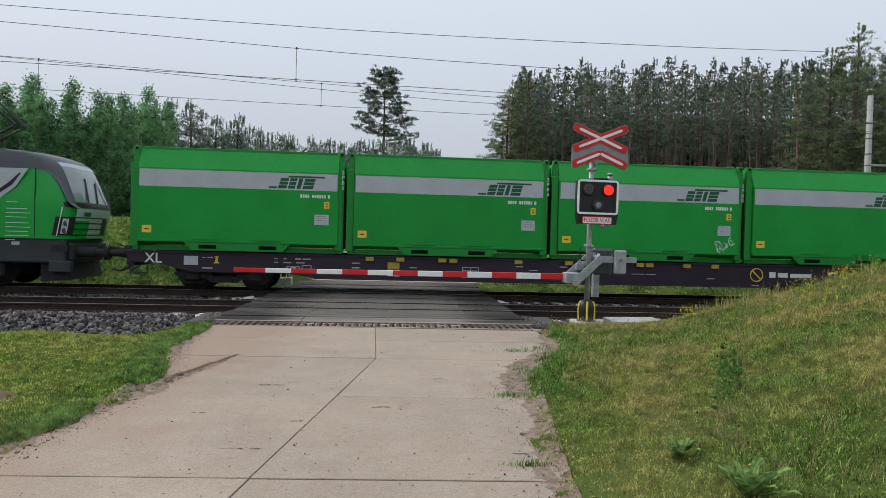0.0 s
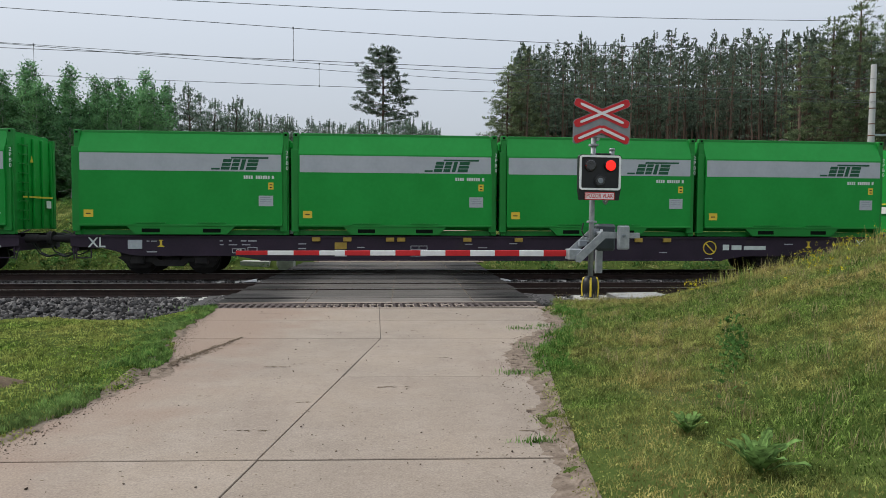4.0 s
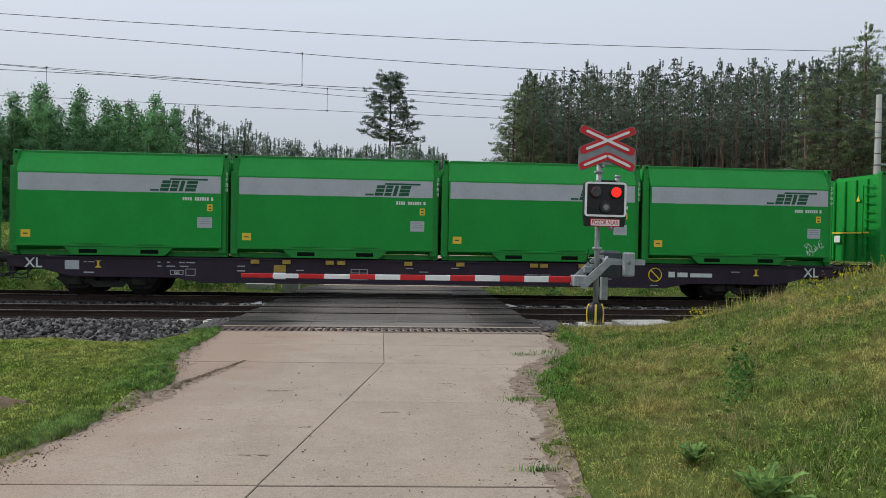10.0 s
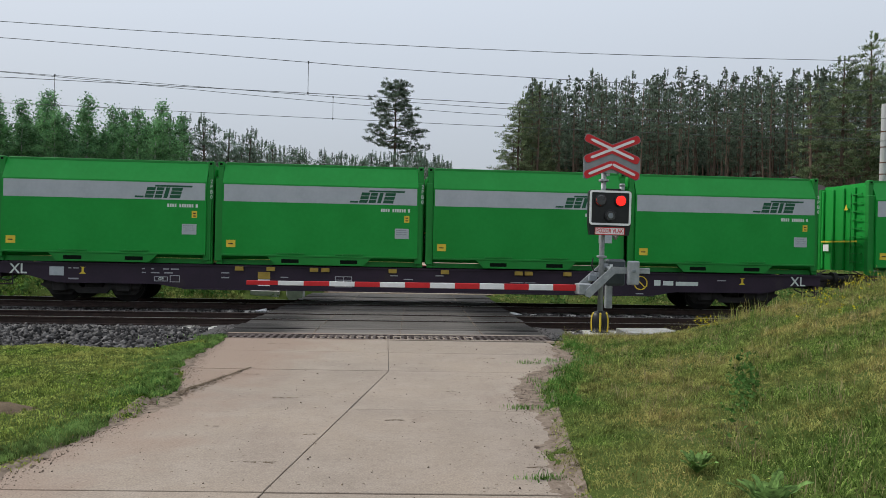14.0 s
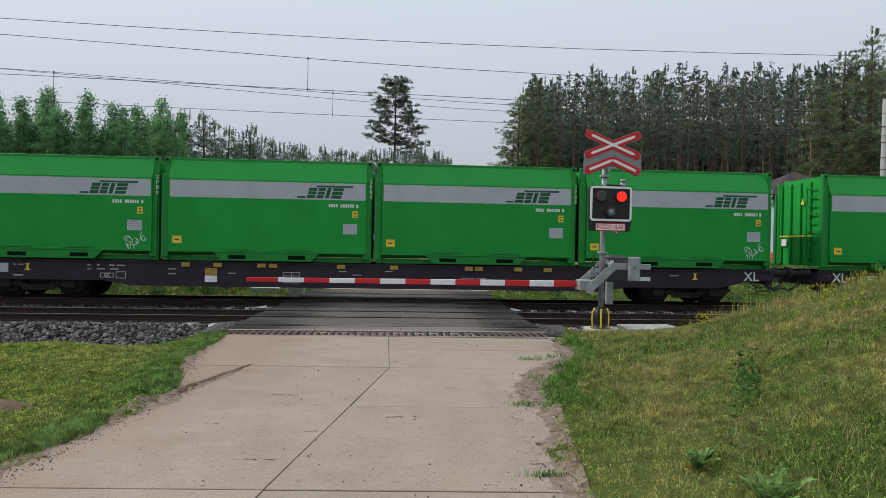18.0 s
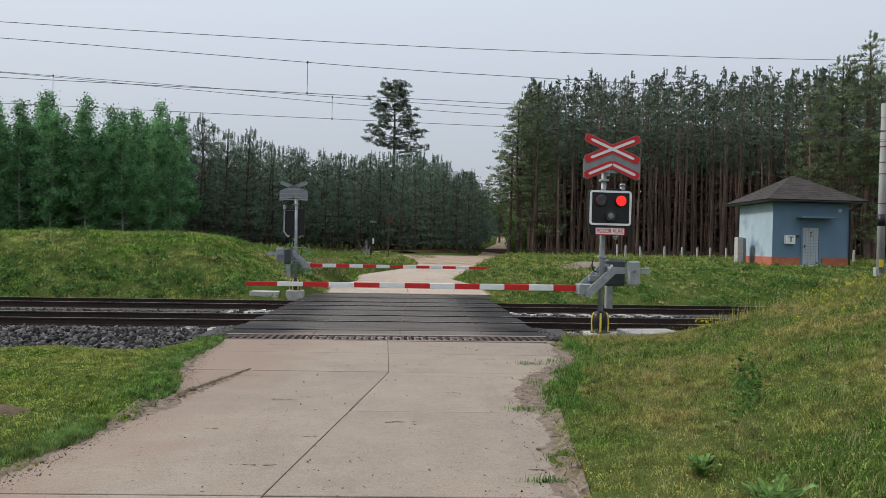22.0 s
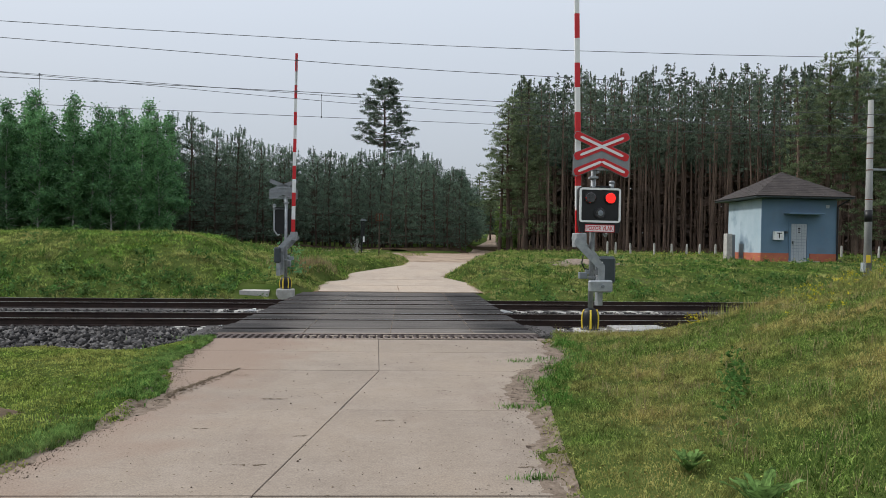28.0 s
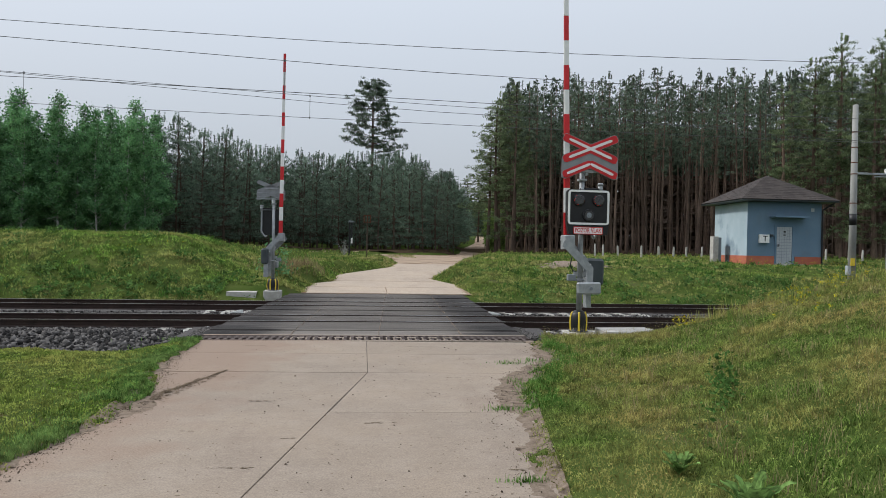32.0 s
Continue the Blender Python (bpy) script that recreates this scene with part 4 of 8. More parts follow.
def gate_mast(m, label, small=1.0):
    g = thing("crossing_signal", label, "crossing signal", "crossing signals", m=m)
    part("footing", bx(-0.3, 0.3, -0.3, 0.3, -0.7, -0.02, 0.03), M["sleeper"], g, "pale concrete footing")
    rings = [(-0.06, 0.215), (-0.01, 0.22), (0.01, 0.185), (0.1, 0.195), (0.2, 0.2), (0.3, 0.195), (0.38, 0.175), (0.41, 0.15), (0.45, 0.08)]
    sl = part("base_sleeve", revolve(rings), M["black"], g, "black rubber sleeve with yellow strips", True)
    for a in (-172, -104, -46, 12, 70, 128):
        c, s_ = math.cos(radians(a)), math.sin(radians(a))
        bm = bmesh.new()
        for (za, ra), (zb, rb_) in zip(rings[2:7], rings[3:8]):
            tube(bm, (ra * c * 0.96, ra * s_ * 0.96, za), (rb_ * c * 0.96, rb_ * s_ * 0.96, zb), 0.026, 0.026, 6)
        part("strip", bm, M["yellow"], sl, "yellow strip")
    part("pole", tube(tb((0, 0, 0.3), (0, 0, 3.5), 0.06, 0.055, 16), (0, 0, 3.5), (0, 0, 3.53), 0.07, 0.04, 16), M["galv"], g, "galvanised pole", True)
    for z in (3.3, 1.62, 1.1):
        part("clamp", bx(-0.09, 0.09, -0.09, 0.09, z, z + 0.05, 0.01), M["galv"], g)
    # warning cross with a chevron below it
    c = part("warning_cross", extrude(bmesh.new(), [(0, 0.05), (0.63, -0.2), (0.63, -0.62), (0.55, -0.655), (0, -0.42), (-0.55, -0.655), (-0.63, -0.62), (-0.63, -0.2)], "y", -0.01, 0.012), M["sign_grey"], g, "grey backing plate of the warning cross")
    c.location = (0.12, -0.16, 3.98)
    c.scale = (small, 1, small)
    for z in (-0.3, -0.5):
        part("rib", bx(-0.6, 0.6, 0.013, 0.03, z, z + 0.03), M["galv"], c)
    X1, X2 = ((-0.6, 0.265), (0.6, -0.235)), ((0.6, 0.265), (-0.6, -0.235))
    for k, (p, q) in enumerate((X1, X2, ((-0.6, -0.575), (0.03, -0.3)), ((-0.03, -0.3), (0.6, -0.575)))):
        p, q = Vector(p), Vector(q)
        if k < 2:
            part("backing", capsule(bmesh.new(), p * 1.02, q * 1.02, 0.19, -0.0135, -0.0105), M["sign_grey"], c)
        part("arm", capsule(bmesh.new(), p, q, 0.17, -0.022 - 0.002 * k, -0.014), M["red"], c, "red reflective arm")
        a, b = (p * 0.9 + q * 0.1, q * 0.9 + p * 0.1) if k < 2 else (p + (q - p) * (0.13 if k == 2 else 0.06), q - (q - p) * (0.06 if k == 2 else 0.13))
        part("stripe", capsule(bmesh.new(), a, b, 0.058, -0.034 - 0.001 * k, -0.03), M["pink_white"], c, "white reflective stripe")
    part("sign_bracket", box(box(bx(0.05, 0.09, -0.145, 0.0, 3.42, 3.47), -0.4, 0.64, -0.148, -0.12, 3.5, 3.54), -0.1, 0.34, -0.148, -0.12, 3.9, 3.94), M["galv"], g)
    part("bell", tube(tb((0.42, 0.0, 3.06), (0.42, 0.0, 3.22), 0.055, 0.055, 14), (0.42, 0, 3.22), (0.42, 0, 3.27), 0.075, 0.05, 14), M["galv"], g, "warning bell", True)
    cd = bmesh.new()
    for p, q in (((0, 0, 3.1), (0.42, 0, 3.1)), ((0.42, 0, 3.16), (0.42, 0.01, 2.25)), ((0.42, 0.01, 2.25), (0.3, 0.0, 2.05)), ((0.3, 0, 2.05), (0.24, -0.06, 2.1))):
        tube(cd, p, q, 0.03, 0.03, 8)
    part("conduit", cd, M["galv"], g, "galvanised cable pipe behind the head")
    part("bracket", bx(-0.05, 0.46, -0.04, 0.04, 3.1, 3.15, 0.006), M["black"], g)
    # the three-lamp head
    h = part("lamp_head", ex([(-0.33, 2.12), (0.53, 2.12), (0.57, 2.36), (0.57, 3.06), (0.53, 3.1), (-0.33, 3.1), (-0.37, 3.06), (-0.37, 2.36)], "y", -0.2, -0.06), M["black"], g, "black three-lamp signal head")
    h.scale = (small, 1, 1)
    fr = bmesh.new()
    out, inn = [], []
    for cx, cz, a0 in ((0.49, 3.02, 0), (-0.29, 3.02, 90), (-0.29, 2.405, 180), (0.49, 2.405, 270)):
        for k in range(6):
            a = radians(a0 + 18 * k)
            out.append((cx + 0.07 * math.cos(a), cz + 0.07 * math.sin(a)))
            inn.append((cx + 0.025 * math.cos(a), cz + 0.025 * math.sin(a)))
    rings = [[fr.verts.new((x, y, z)) for x, z in line] for line, y in ((out, -0.2), (out, -0.222), (inn, -0.222), (inn, -0.2))]
    for ra, rb_ in zip(rings, rings[1:]):
        for k in range(24):
            fr.faces.new((ra[k], ra[(k + 1) % 24], rb_[(k + 1) % 24], rb_[k]))
    bmesh.ops.recalc_face_normals(fr, faces=fr.faces[:])
    part("border", fr, M["white"], h, "white reflective border")
    part("face", bx(-0.31, 0.51, -0.206, -0.2005, 2.38, 3.045), M["black"], h)
    for x, z, role in ((-0.12, 2.87, "left"), (0.32, 2.87, "right"), (0.1, 2.54, "")):
        part("hood", tube(tb((x, -0.2, z), (x, -0.235, z), 0.135, 0.135, 24), (x, -0.235, z), (x, -0.245, z), 0.135, 0.125, 24), M["black"], h)
        if not role:
            part("lens", tb((x, -0.24, z), (x, -0.258, z), 0.11, 0.1, 24), M["lamp_off"], h, "dark unlit lens")
            part("lens_core", tube(tb((x, -0.2585, z), (x, -0.263, z), 0.06, 0.05, 20), (x, -0.263, z), (x, -0.268, z), 0.02, 0.015, 12), M["grey_paint"], h)
            continue
        # an added flat drum stands in for switching: it turns its lit or its dark face to the front
        drum = part("lens", bx(-0.001, 0.001, -0.0005, 0.0005, -0.001, 0.001), M["lamp_off"], g, "added drum that turns to show the lamp lit or unlit")
        drum.location = (x, -0.25, z)
        part("lit_face", tb((0, -0.002, 0), (0, -0.011, 0), 0.112, 0.1, 24), M["lamp_on"], drum, "glowing red face")
        part("dark_face", tb((0, 0.002, 0), (0, 0.011, 0), 0.112, 0.1, 24), M["lamp_off"], drum, "dark glass face")
        LAMPS.append((drum, role, (x, -0.25, z)))
    sg = part("notice", bx(-0.23, 0.42, -0.225, -0.202, 2.13, 2.285, 0.004), M["pink_white"], h, "white notice with a red edge and red letters")
    eb = bmesh.new()
    for x0, x1, z0, z1 in ((-0.235, 0.425, 2.275, 2.29), (-0.235, 0.425, 2.125, 2.14), (-0.235, -0.22, 2.125, 2.29), (0.41, 0.425, 2.125, 2.29)):
        box(eb, x0, x1, -0.23, -0.226, z0, z1)
    part("edge", eb, M["red"], sg)
    writing("lettering", "POZOR VLAK", 0.135, M["red"], sg, pose(0.095, -0.227, 2.207) @ Matrix.Diagonal((0.72, 1, 1, 1)), "red lettering")
    # drive
    wide = 0.58 if small == 1.0 else 0.38
    d = part("drive_box", bx(0.14, wide, 0.06, 0.36, 1.0, 1.6, 0.05), M["dark_box"], g, "dark grey barrier drive box")
    part("lid", bx(0.18, wide - 0.04, 0.044, 0.059, 1.05, 1.55, 0.006), M["dark_box"], d)
    part("drive_mount", bx(-0.14, 0.2, -0.03, 0.03, 1.2, 1.3, 0.006), M["galv"], g)
    part("drive_leg", bx(0.16, 0.3, 0.1, 0.24, 0.5, 1.0, 0.008), M["galv"], g)
    part("junction_box", bx(-0.28, -0.1, -0.06, 0.06, 1.1, 1.24, 0.01), M["grey_paint"], g, "small grey junction box")
    part("label", bx(0.2, 0.27, 0.04, 0.0435, 1.38, 1.48), M["white"], d)
    cb = bmesh.new()
    pts = [(-0.18, 0.02, 1.62), (-0.22, 0.0, 1.45), (-0.16, 0.0, 1.32), (-0.05, 0.0, 1.3), (0.04, 0.03, 1.4)]
    for a, b in zip(pts, pts[1:]):
        tube(cb, a, b, 0.014, seg=8)
    part("cable", cb, M["black"], g)
    return g


def gate_arm(m, label, length=7.15):
    """Origin at the pivot; the lowered boom reaches along -x, a little below it."""
    a = thing("barrier_arm", label, "barrier", "barrier arms", m=m)
    z0, root, yb = -0.44, -0.68, 0.2
    n = 13
    w = (length - 0.66) / (n - 1)
    x = root
    for k in range(n):
        ln = w if k < n - 1 else 0.66
        t = 1 - 0.35 * (k / n)
        part("stripe", bx(x - ln, x, yb - 0.03 * t, yb + 0.03 * t, z0 - 0.068 * t, z0 + 0.068 * t, 0.006), M["red"] if k % 2 == 0 else M["white"], a, "red reflective section" if k % 2 == 0 else "white section")
        x -= ln
    for y, dx, dz in ((-0.14, 0.0, 0.0), (0.26, -0.12, 0.06)):
        part("bracket_plate", ex([(-0.59 + dx, -0.6 + dz), (-0.49 + dx, -0.63 + dz), (0.06 + dx, -0.1 + dz), (0.41, -0.1 + dz), (0.41, 0.03 + dz), (-0.01 + dx, 0.05 + dz), (-0.59 + dx, -0.48 + dz)], "y", y, y + 0.035), M["galv"], a, "galvanised steel bracket plate")
    part("tail_beam", bx(0.2, 0.86, -0.05, 0.03, -0.1, 0.02, 0.008), M["galv"], a, "galvanised tail beam")
    part("clamp", bx(-0.72, -0.41, -0.1, 0.26, -0.57, -0.34, 0.015), M["galv"], a)
    w_ = part("counterweight", bx(0.3, 0.56, -0.26, -0.145, -0.34, 0.18, 0.03), M["galv"], a, "pale grey counterweight box")
    part("bolt", tube(tb((0.43, -0.26, -0.04), (0.43, -0.28, -0.04), 0.04, 0.035, 12), (0.43, -0.28, -0.04), (0.43, -0.29, -0.04), 0.015, 0.015, 8), M["grey_paint"], w_)
    part("shaft", tb((0, -0.135, 0), (0, 0.28, 0), 0.05, seg=14), M["galv"], a)
    return a


NEAR, FAR_G = (4.62, 15.2, 0.0), (-3.42, 25.9, 0.17)
gate_mast(pose(*NEAR, 0, 0.45, 0), "level crossing signal mast with red-edged cross, three-lamp head and notice")
gate_mast(pose(*FAR_G, 0, 0.3, 180) @ Matrix.Diagonal((1, 1, 0.93, 1)), "level crossing signal mast with grey back, on a block", 0.8)
ARM_NEAR, ARM_FAR = (4.78, 15.0, 1.39), (-3.62, 26.1, 1.5)
near_arm = gate_arm(pose(*ARM_NEAR), "red and white barrier boom across the road")
far_arm = gate_arm(pose(*ARM_FAR, 0, 0, 180), "red and white barrier boom beyond the tracks", 6.5)

# concrete pads by the masts
for x0, x1, y0, y1, z in ((4.98, 6.3, 14.25, 15.4, 0.06), (-5.0, -3.95, 25.4, 26.9, 0.1)):
    pad = thing("concrete_pad", "weathered pale concrete pad in the grass", "pad", "pads")
    part("slab", ex([(x0, y0 + 0.2), (x1, y0), (x1 - 0.1, y1), (x0 + 0.05, y1 - 0.1)], "z", z - 0.5, z), M["sleeper"], pad)

# ---- blue equipment hut ----
hut = thing("equipment_hut", "small blue rendered hut with a dark hipped roof and red plinth", "hut", m=pose(20.2, 36.0, 1.2, 0, 0.35, -3))
W, D, Hh = 4.1, 4.0, 3.35
part("wall", box(bx(0, W, 0, 0.02, 0.45, Hh), W - 0.02, W, 0.02, D, 0.45, Hh), M["wall_blue"], hut, "blue rendered wall")
part("wall", bx(0.02, W - 0.02, D - 0.02, D, 0.45, Hh), M["wall_blue"], hut, "blue rendered back wall")
part("side_wall", bx(0, 0.02, 0.02, D, 0.45, Hh), M["wall_sunlit"], hut, "weathered blue side wall, sunlit paleness put into its colour")
part("core", bx(0.03, W - 0.03, 0.03, D - 0.03, 0.0, Hh - 0.02), M["wall_blue"], hut)
for x0, x1, y0, y1 in ((-0.03, 1.5, -0.03, 0.025), (2.65, W + 0.03, -0.03, 0.025), (-0.03, 0.025, 0.025, D)):
    part("plinth", bx(x0, x1, y0, y1, -0.4, 0.45), M["plinth"], hut, "dull red plinth")
o = 0.6
eave = part("eave", bx(-o, W + o, -o, D + o, Hh + 0.03, Hh + 0.1, 0.01), M["dark_box"], hut, "dark eaves board")
rb = bmesh.new()
cs = [rb.verts.new(c) for c in ((-o - 0.04, -o - 0.04, Hh + 0.11), (W + o + 0.04, -o - 0.04, Hh + 0.11), (W + o + 0.04, D + o + 0.04, Hh + 0.11), (-o - 0.04, D + o + 0.04, Hh + 0.11))]
rt = rb.verts.new((W / 2, D / 2, Hh + 1.65))
for i in range(4):
    rb.faces.new((cs[i], cs[(i + 1) % 4], rt))
rb.faces.new(cs[::-1])
roof = part("roof", rb, M["roof"], hut, "dark brown shingled hipped roof")
# shingle courses on the two slopes that show
apex = Vector((W / 2, D / 2, Hh + 1.65))
for a, b in ((Vector((-o - 0.05, -o - 0.05, Hh + 0.12)), Vector((W + o + 0.05, -o - 0.05, Hh + 0.12))), (Vector((-o - 0.05, D + o + 0.05, Hh + 0.12)), Vector((-o - 0.05, -o - 0.05, Hh + 0.12)))):
    nrm = (b - a).cross(apex - a).normalized()
    for k in range(14):
        u0, u1 = k / 14, (k + 1) / 14 + 0.015
        p, q, r_, s_ = a.lerp(apex, u0), b.lerp(apex, u0), b.lerp(apex, min(u1, 1)), a.lerp(apex, min(u1, 1))
        bm = bmesh.new()
        top = [bm.verts.new(v) for v in (p + nrm * 0.016, q + nrm * 0.016, r_ + nrm * 0.008, s_ + nrm * 0.008)]
        low = [bm.verts.new(v) for v in (p, q)]
        bm.faces.new(top)
        bm.faces.new((low[0], low[1], top[1], top[0]))
        part("shingle", bm, M["roof"], roof)
door = part("door", bx(1.62, 2.45, -0.045, -0.005, 0.05, 2.03, 0.006), M["door"], hut, "pale grey gridded metal door")
gb = bmesh.new()
for k in range(1, 12):
    box(gb, 1.64, 2.43, -0.05, -0.046, 0.05 + k * 0.165 - 0.006, 0.05 + k * 0.165 + 0.006)
for k in range(1, 6):
    box(gb, 1.62 + k * 0.138 - 0.006, 1.62 + k * 0.138 + 0.006, -0.051, -0.047, 0.07, 2.01)
part("grid", gb, M["grey_paint"], door)
part("door_handle", box(bx(1.66, 1.7, -0.1, -0.05, 0.95, 1.1, 0.008), 1.66, 1.78, -0.1, -0.08, 1.05, 1.08), M["black"], door)
note = part("sticker", bx(1.93, 2.14, -0.056, -0.052, 1.5, 1.86), M["plate_grey"], door, "small pale notice with dark marks")
for z0, z1 in ((1.73, 1.82), (1.63, 1.68), (1.54, 1.59)):
    part("mark", bx(1.97, 2.1, -0.059, -0.056, z0, z1), M["black"], note)
part("door_frame", box(box(bx(1.5, 1.6, -0.06, 0.01, 0.0, 2.15), 2.47, 2.6, -0.06, 0.01, 0.0, 2.15), 1.6, 2.47, -0.06, 0.01, 2.05, 2.15), M["wall_blue"], hut, "blue painted door frame")
part("canopy", bx(1.22, 3.12, -0.6, 0.01, 2.52, 2.6, 0.01), M["wall_blue"], hut, "thin flat canopy over the door")
part("step", bx(1.45, 2.9, -0.6, 0.0, -0.35, 0.05, 0.015), M["sleeper"], hut, "concrete doorstep")
tbx = part("telephone_box", bx(0.62, 1.12, -0.22, -0.005, 1.15, 1.6, 0.01), M["white"], hut, "white box with a black letter")
writing("lettering", "T", 0.42, M["black"], tbx, pose(0.88, -0.225, 1.37) @ Matrix.Diagonal((1.1, 1, 1, 1)), "black letter T")
part("lamp", bx(1.25, 1.38, -0.15, -0.005, 1.5, 1.62, 0.01), M["dark_box"], hut)
part("vent", box(bx(3.5, 3.68, -0.02, -0.005, 2.9, 3.08), 3.55, 3.63, -0.03, -0.02, 2.95, 3.03), M["plate_grey"], hut, "small square vent")
dp = bmesh.new()
for a, b in (((W + 0.45, -0.4, Hh), (W + 0.02, -0.06, Hh - 0.35)), ((W + 0.02, -0.06, Hh - 0.35), (W + 0.02, -0.06, 0.1)), ((W + 0.02, -0.06, 0.1), (W + 0.2, -0.3, 0.0))):
    tube(dp, a, b, 0.045, seg=10)
part("downpipe", dp, M["black"], hut, "dark rainwater downpipe")
part("hatch", bx(-0.03, -0.004, 2.0, 2.55, 0.0, 0.95), M["grey_paint"], hut, "grey metal hatch")

mp = thing("meter_pillar", "pale concrete pillar with a dark cap beside the hut", "pillar", m=pose(19.55, 38.4, 1.25))
part("pillar", bx(-0.12, 0.2, -0.2, 0.2, -0.3, 1.45, 0.015), M["sleeper"], mp)
part("cabinet", bx(0.22, 0.4, -0.15, 0.2, -0.3, 1.4, 0.015), M["grey_paint"], mp)

# ---- row of white marker posts before the wood ----
post0 = thing("marker_post", "short white concrete post in the grass", "post", "marker posts", m=pose(14.76, 45, 1.3))
part("shaft", ex([(-0.06, -0.3), (0.06, -0.3), (0.045, 0.9), (0.0, 0.94), (-0.045, 0.9)], "y", -0.05, 0.05), M["sleeper"], post0)
for x, y, h in ((15.41, 45.3, 0.95), (16.4, 45.2, 0.9), (17.93, 45.0, 0.92), (19.15, 45.1, 0.9), (20.12, 45.0, 0.88), (21.09, 45.2, 0.9), (22.1, 45, 0.9), (27.6, 45.0, 0.95), (29.6, 45.2, 0.9), (31.0, 45.1, 0.92), (32.6, 45, 0.9), (33.6, 45, 0.9), (35.5, 45, 0.9), (37.5, 45, 0.9)):
    copy_thing(post0, pose(x, y, 1.3, 0, rng.uniform(-3, 3), 0) @ Matrix.Diagonal((1, 1, h, 1)))

# ---- concrete mast at the line, with a bracket and cables ----
mast = thing("catenary_mast", "tall tapered concrete mast with a black band and steel bracket", "mast", m=pose(18.95, 26.0, 0.4, 0, 0.4, 0))
part("shaft", tb((0, 0, -0.5), (0, 0, 7.3), 0.155, 0.1, 18), M["pole"], mast, "", True)
part("band", tb((0, 0, 2.55), (0, 0, 3.0), 0.141, 0.138, 18), M["black"], mast, "black painted band", True)
for z in (4.55, 5.0, 5.6, 6.2, 3.4):
    part("hoop", tb((0, 0, z), (0, 0, z + 0.035), 0.158 - 0.007 * z, 0.158 - 0.007 * z, 18), M["rusty"], mast)
part("bracket", box(bx(0.1, 3.6, -0.05, 0.05, 4.56, 4.64, 0.008), 0.9, 2.6, -0.06, 0.06, 4.48, 4.52), M["galv"], mast, "galvanised cross bracket")
part("insulator", tube(tube(tube(tb((1.75, 0, 4.64), (1.75, 0, 4.95), 0.05), (1.75, 0, 4.75), (1.75, 0, 4.8), 0.11), (1.75, 0, 4.85), (1.75, 0, 4.9), 0.11), (1.3, -0.05, 4.72), (1.65, -0.05, 4.8), 0.09, 0.05), M["white"], mast, "pale insulator")
part("post", tb((1.72, 0.3, -0.5), (1.72, 0.3, 3.2), 0.045), M["galv"], mast)
part("warning_plate", bx(-0.2, -0.02, -0.215, -0.19, 0.95, 1.25, 0.004), M["yellow"], mast, "yellow warning plate")
part("switch_box", bx(-0.3, -0.17, -0.18, -0.02, 0.6, 0.95, 0.008), M["plate_grey"], mast)
lb = bmesh.new()
lp = [(1.9, 0, 4.95), (1.72, 0, 5.9), (1.6, 0, 6.9), (1.72, 0, 7.8), (2.05, 0, 8.6)]
for a, b in zip(lp, lp[1:]):
    tube(lb, a, b, 0.018, seg=6)
part("lead", lb, M["wire"], mast, "hanging cable")

# ---- overhead line ----
def wire(label, y0, rows, r=0.008):
    w = thing("overhead_wire", label, "wire", "overhead wires")
    bm = bmesh.new()
    for a, b in zip(rows, rows[1:]):
        tube(bm, (a[0], y0 + (a[2] if len(a) > 2 else 0), a[1]), (b[0], y0 + (b[2] if len(b) > 2 else 0), b[1]), r, seg=6)
    part("strand", bm, M["wire"], w)
    return w


wire("taut contact wire over the near track", T1, [(-60, 6.1), (-9.04, 5.67), (-1.04, 5.53), (3.0, 5.46), (11.1, 5.43), (60, 5.5)], 0.0075)
wire("sagging carrying cable over the near track", T1, [(-60, 8.2), (-30, 7.3), (-9.06, 6.61), (-3.8, 6.39), (-1.05, 6.27), (1.54, 6.19), (6.08, 6.1), (14, 6.15), (30, 6.6), (60, 7.4)], 0.0075)
wire("taut contact wire over the far track", T2, [(-60, 6.3), (-11.33, 5.89), (-4.73, 5.78), (3.5, 5.67), (14.35, 5.58), (60, 5.6)], 0.0075)
wire("sagging carrying cable over the far track", T2, [(-60, 8.3), (-25, 7.4), (-11.35, 6.82), (-4.75, 6.54), (-1.3, 6.4), (1.96, 6.29), (6.4, 6.16), (8.34, 6.02), (14.35, 5.67), (30, 5.4), (60, 5.3)], 0.0075)
wire("second cable over the far track", T2 + 0.4, [(-60, 8.4), (-25, 7.5), (-11.55, 6.89), (-8.24, 6.7), (-4.83, 6.49), (-1.32, 6.29), (2.0, 6.15), (6.18, 6.05), (9.38, 6.01), (17.2, 6.02), (30, 6.3), (60, 7.2)], 0.0075)
wire("feeder line above the tracks", T2 + 3.6, [(-60, 10.4), (-13.2, 9.4), (-9.4, 9.3), (-1.5, 9.16), (2.25, 9.13), (6.8, 9.13), (12.3, 9.18), (17.8, 9.28), (60, 10.4)], 0.011)
for x, y, z0, z1 in ((-2.14, T1, 5.55, 6.32), (-1.9, T2, 5.74, 6.42), (-10.3, T2, 5.87, 6.78)):
    d = thing("dropper", "thin vertical dropper between the overhead wires", "wire", "droppers")
    part("strand", tb((x, y, z0), (x, y, z1), 0.007, seg=6), M["wire"], d)
    for z in (z0, z1):
        part("clip", bx(x - 0.018, x + 0.018, y - 0.012, y + 0.012, z - 0.028, z + 0.028), M["wire"], d)

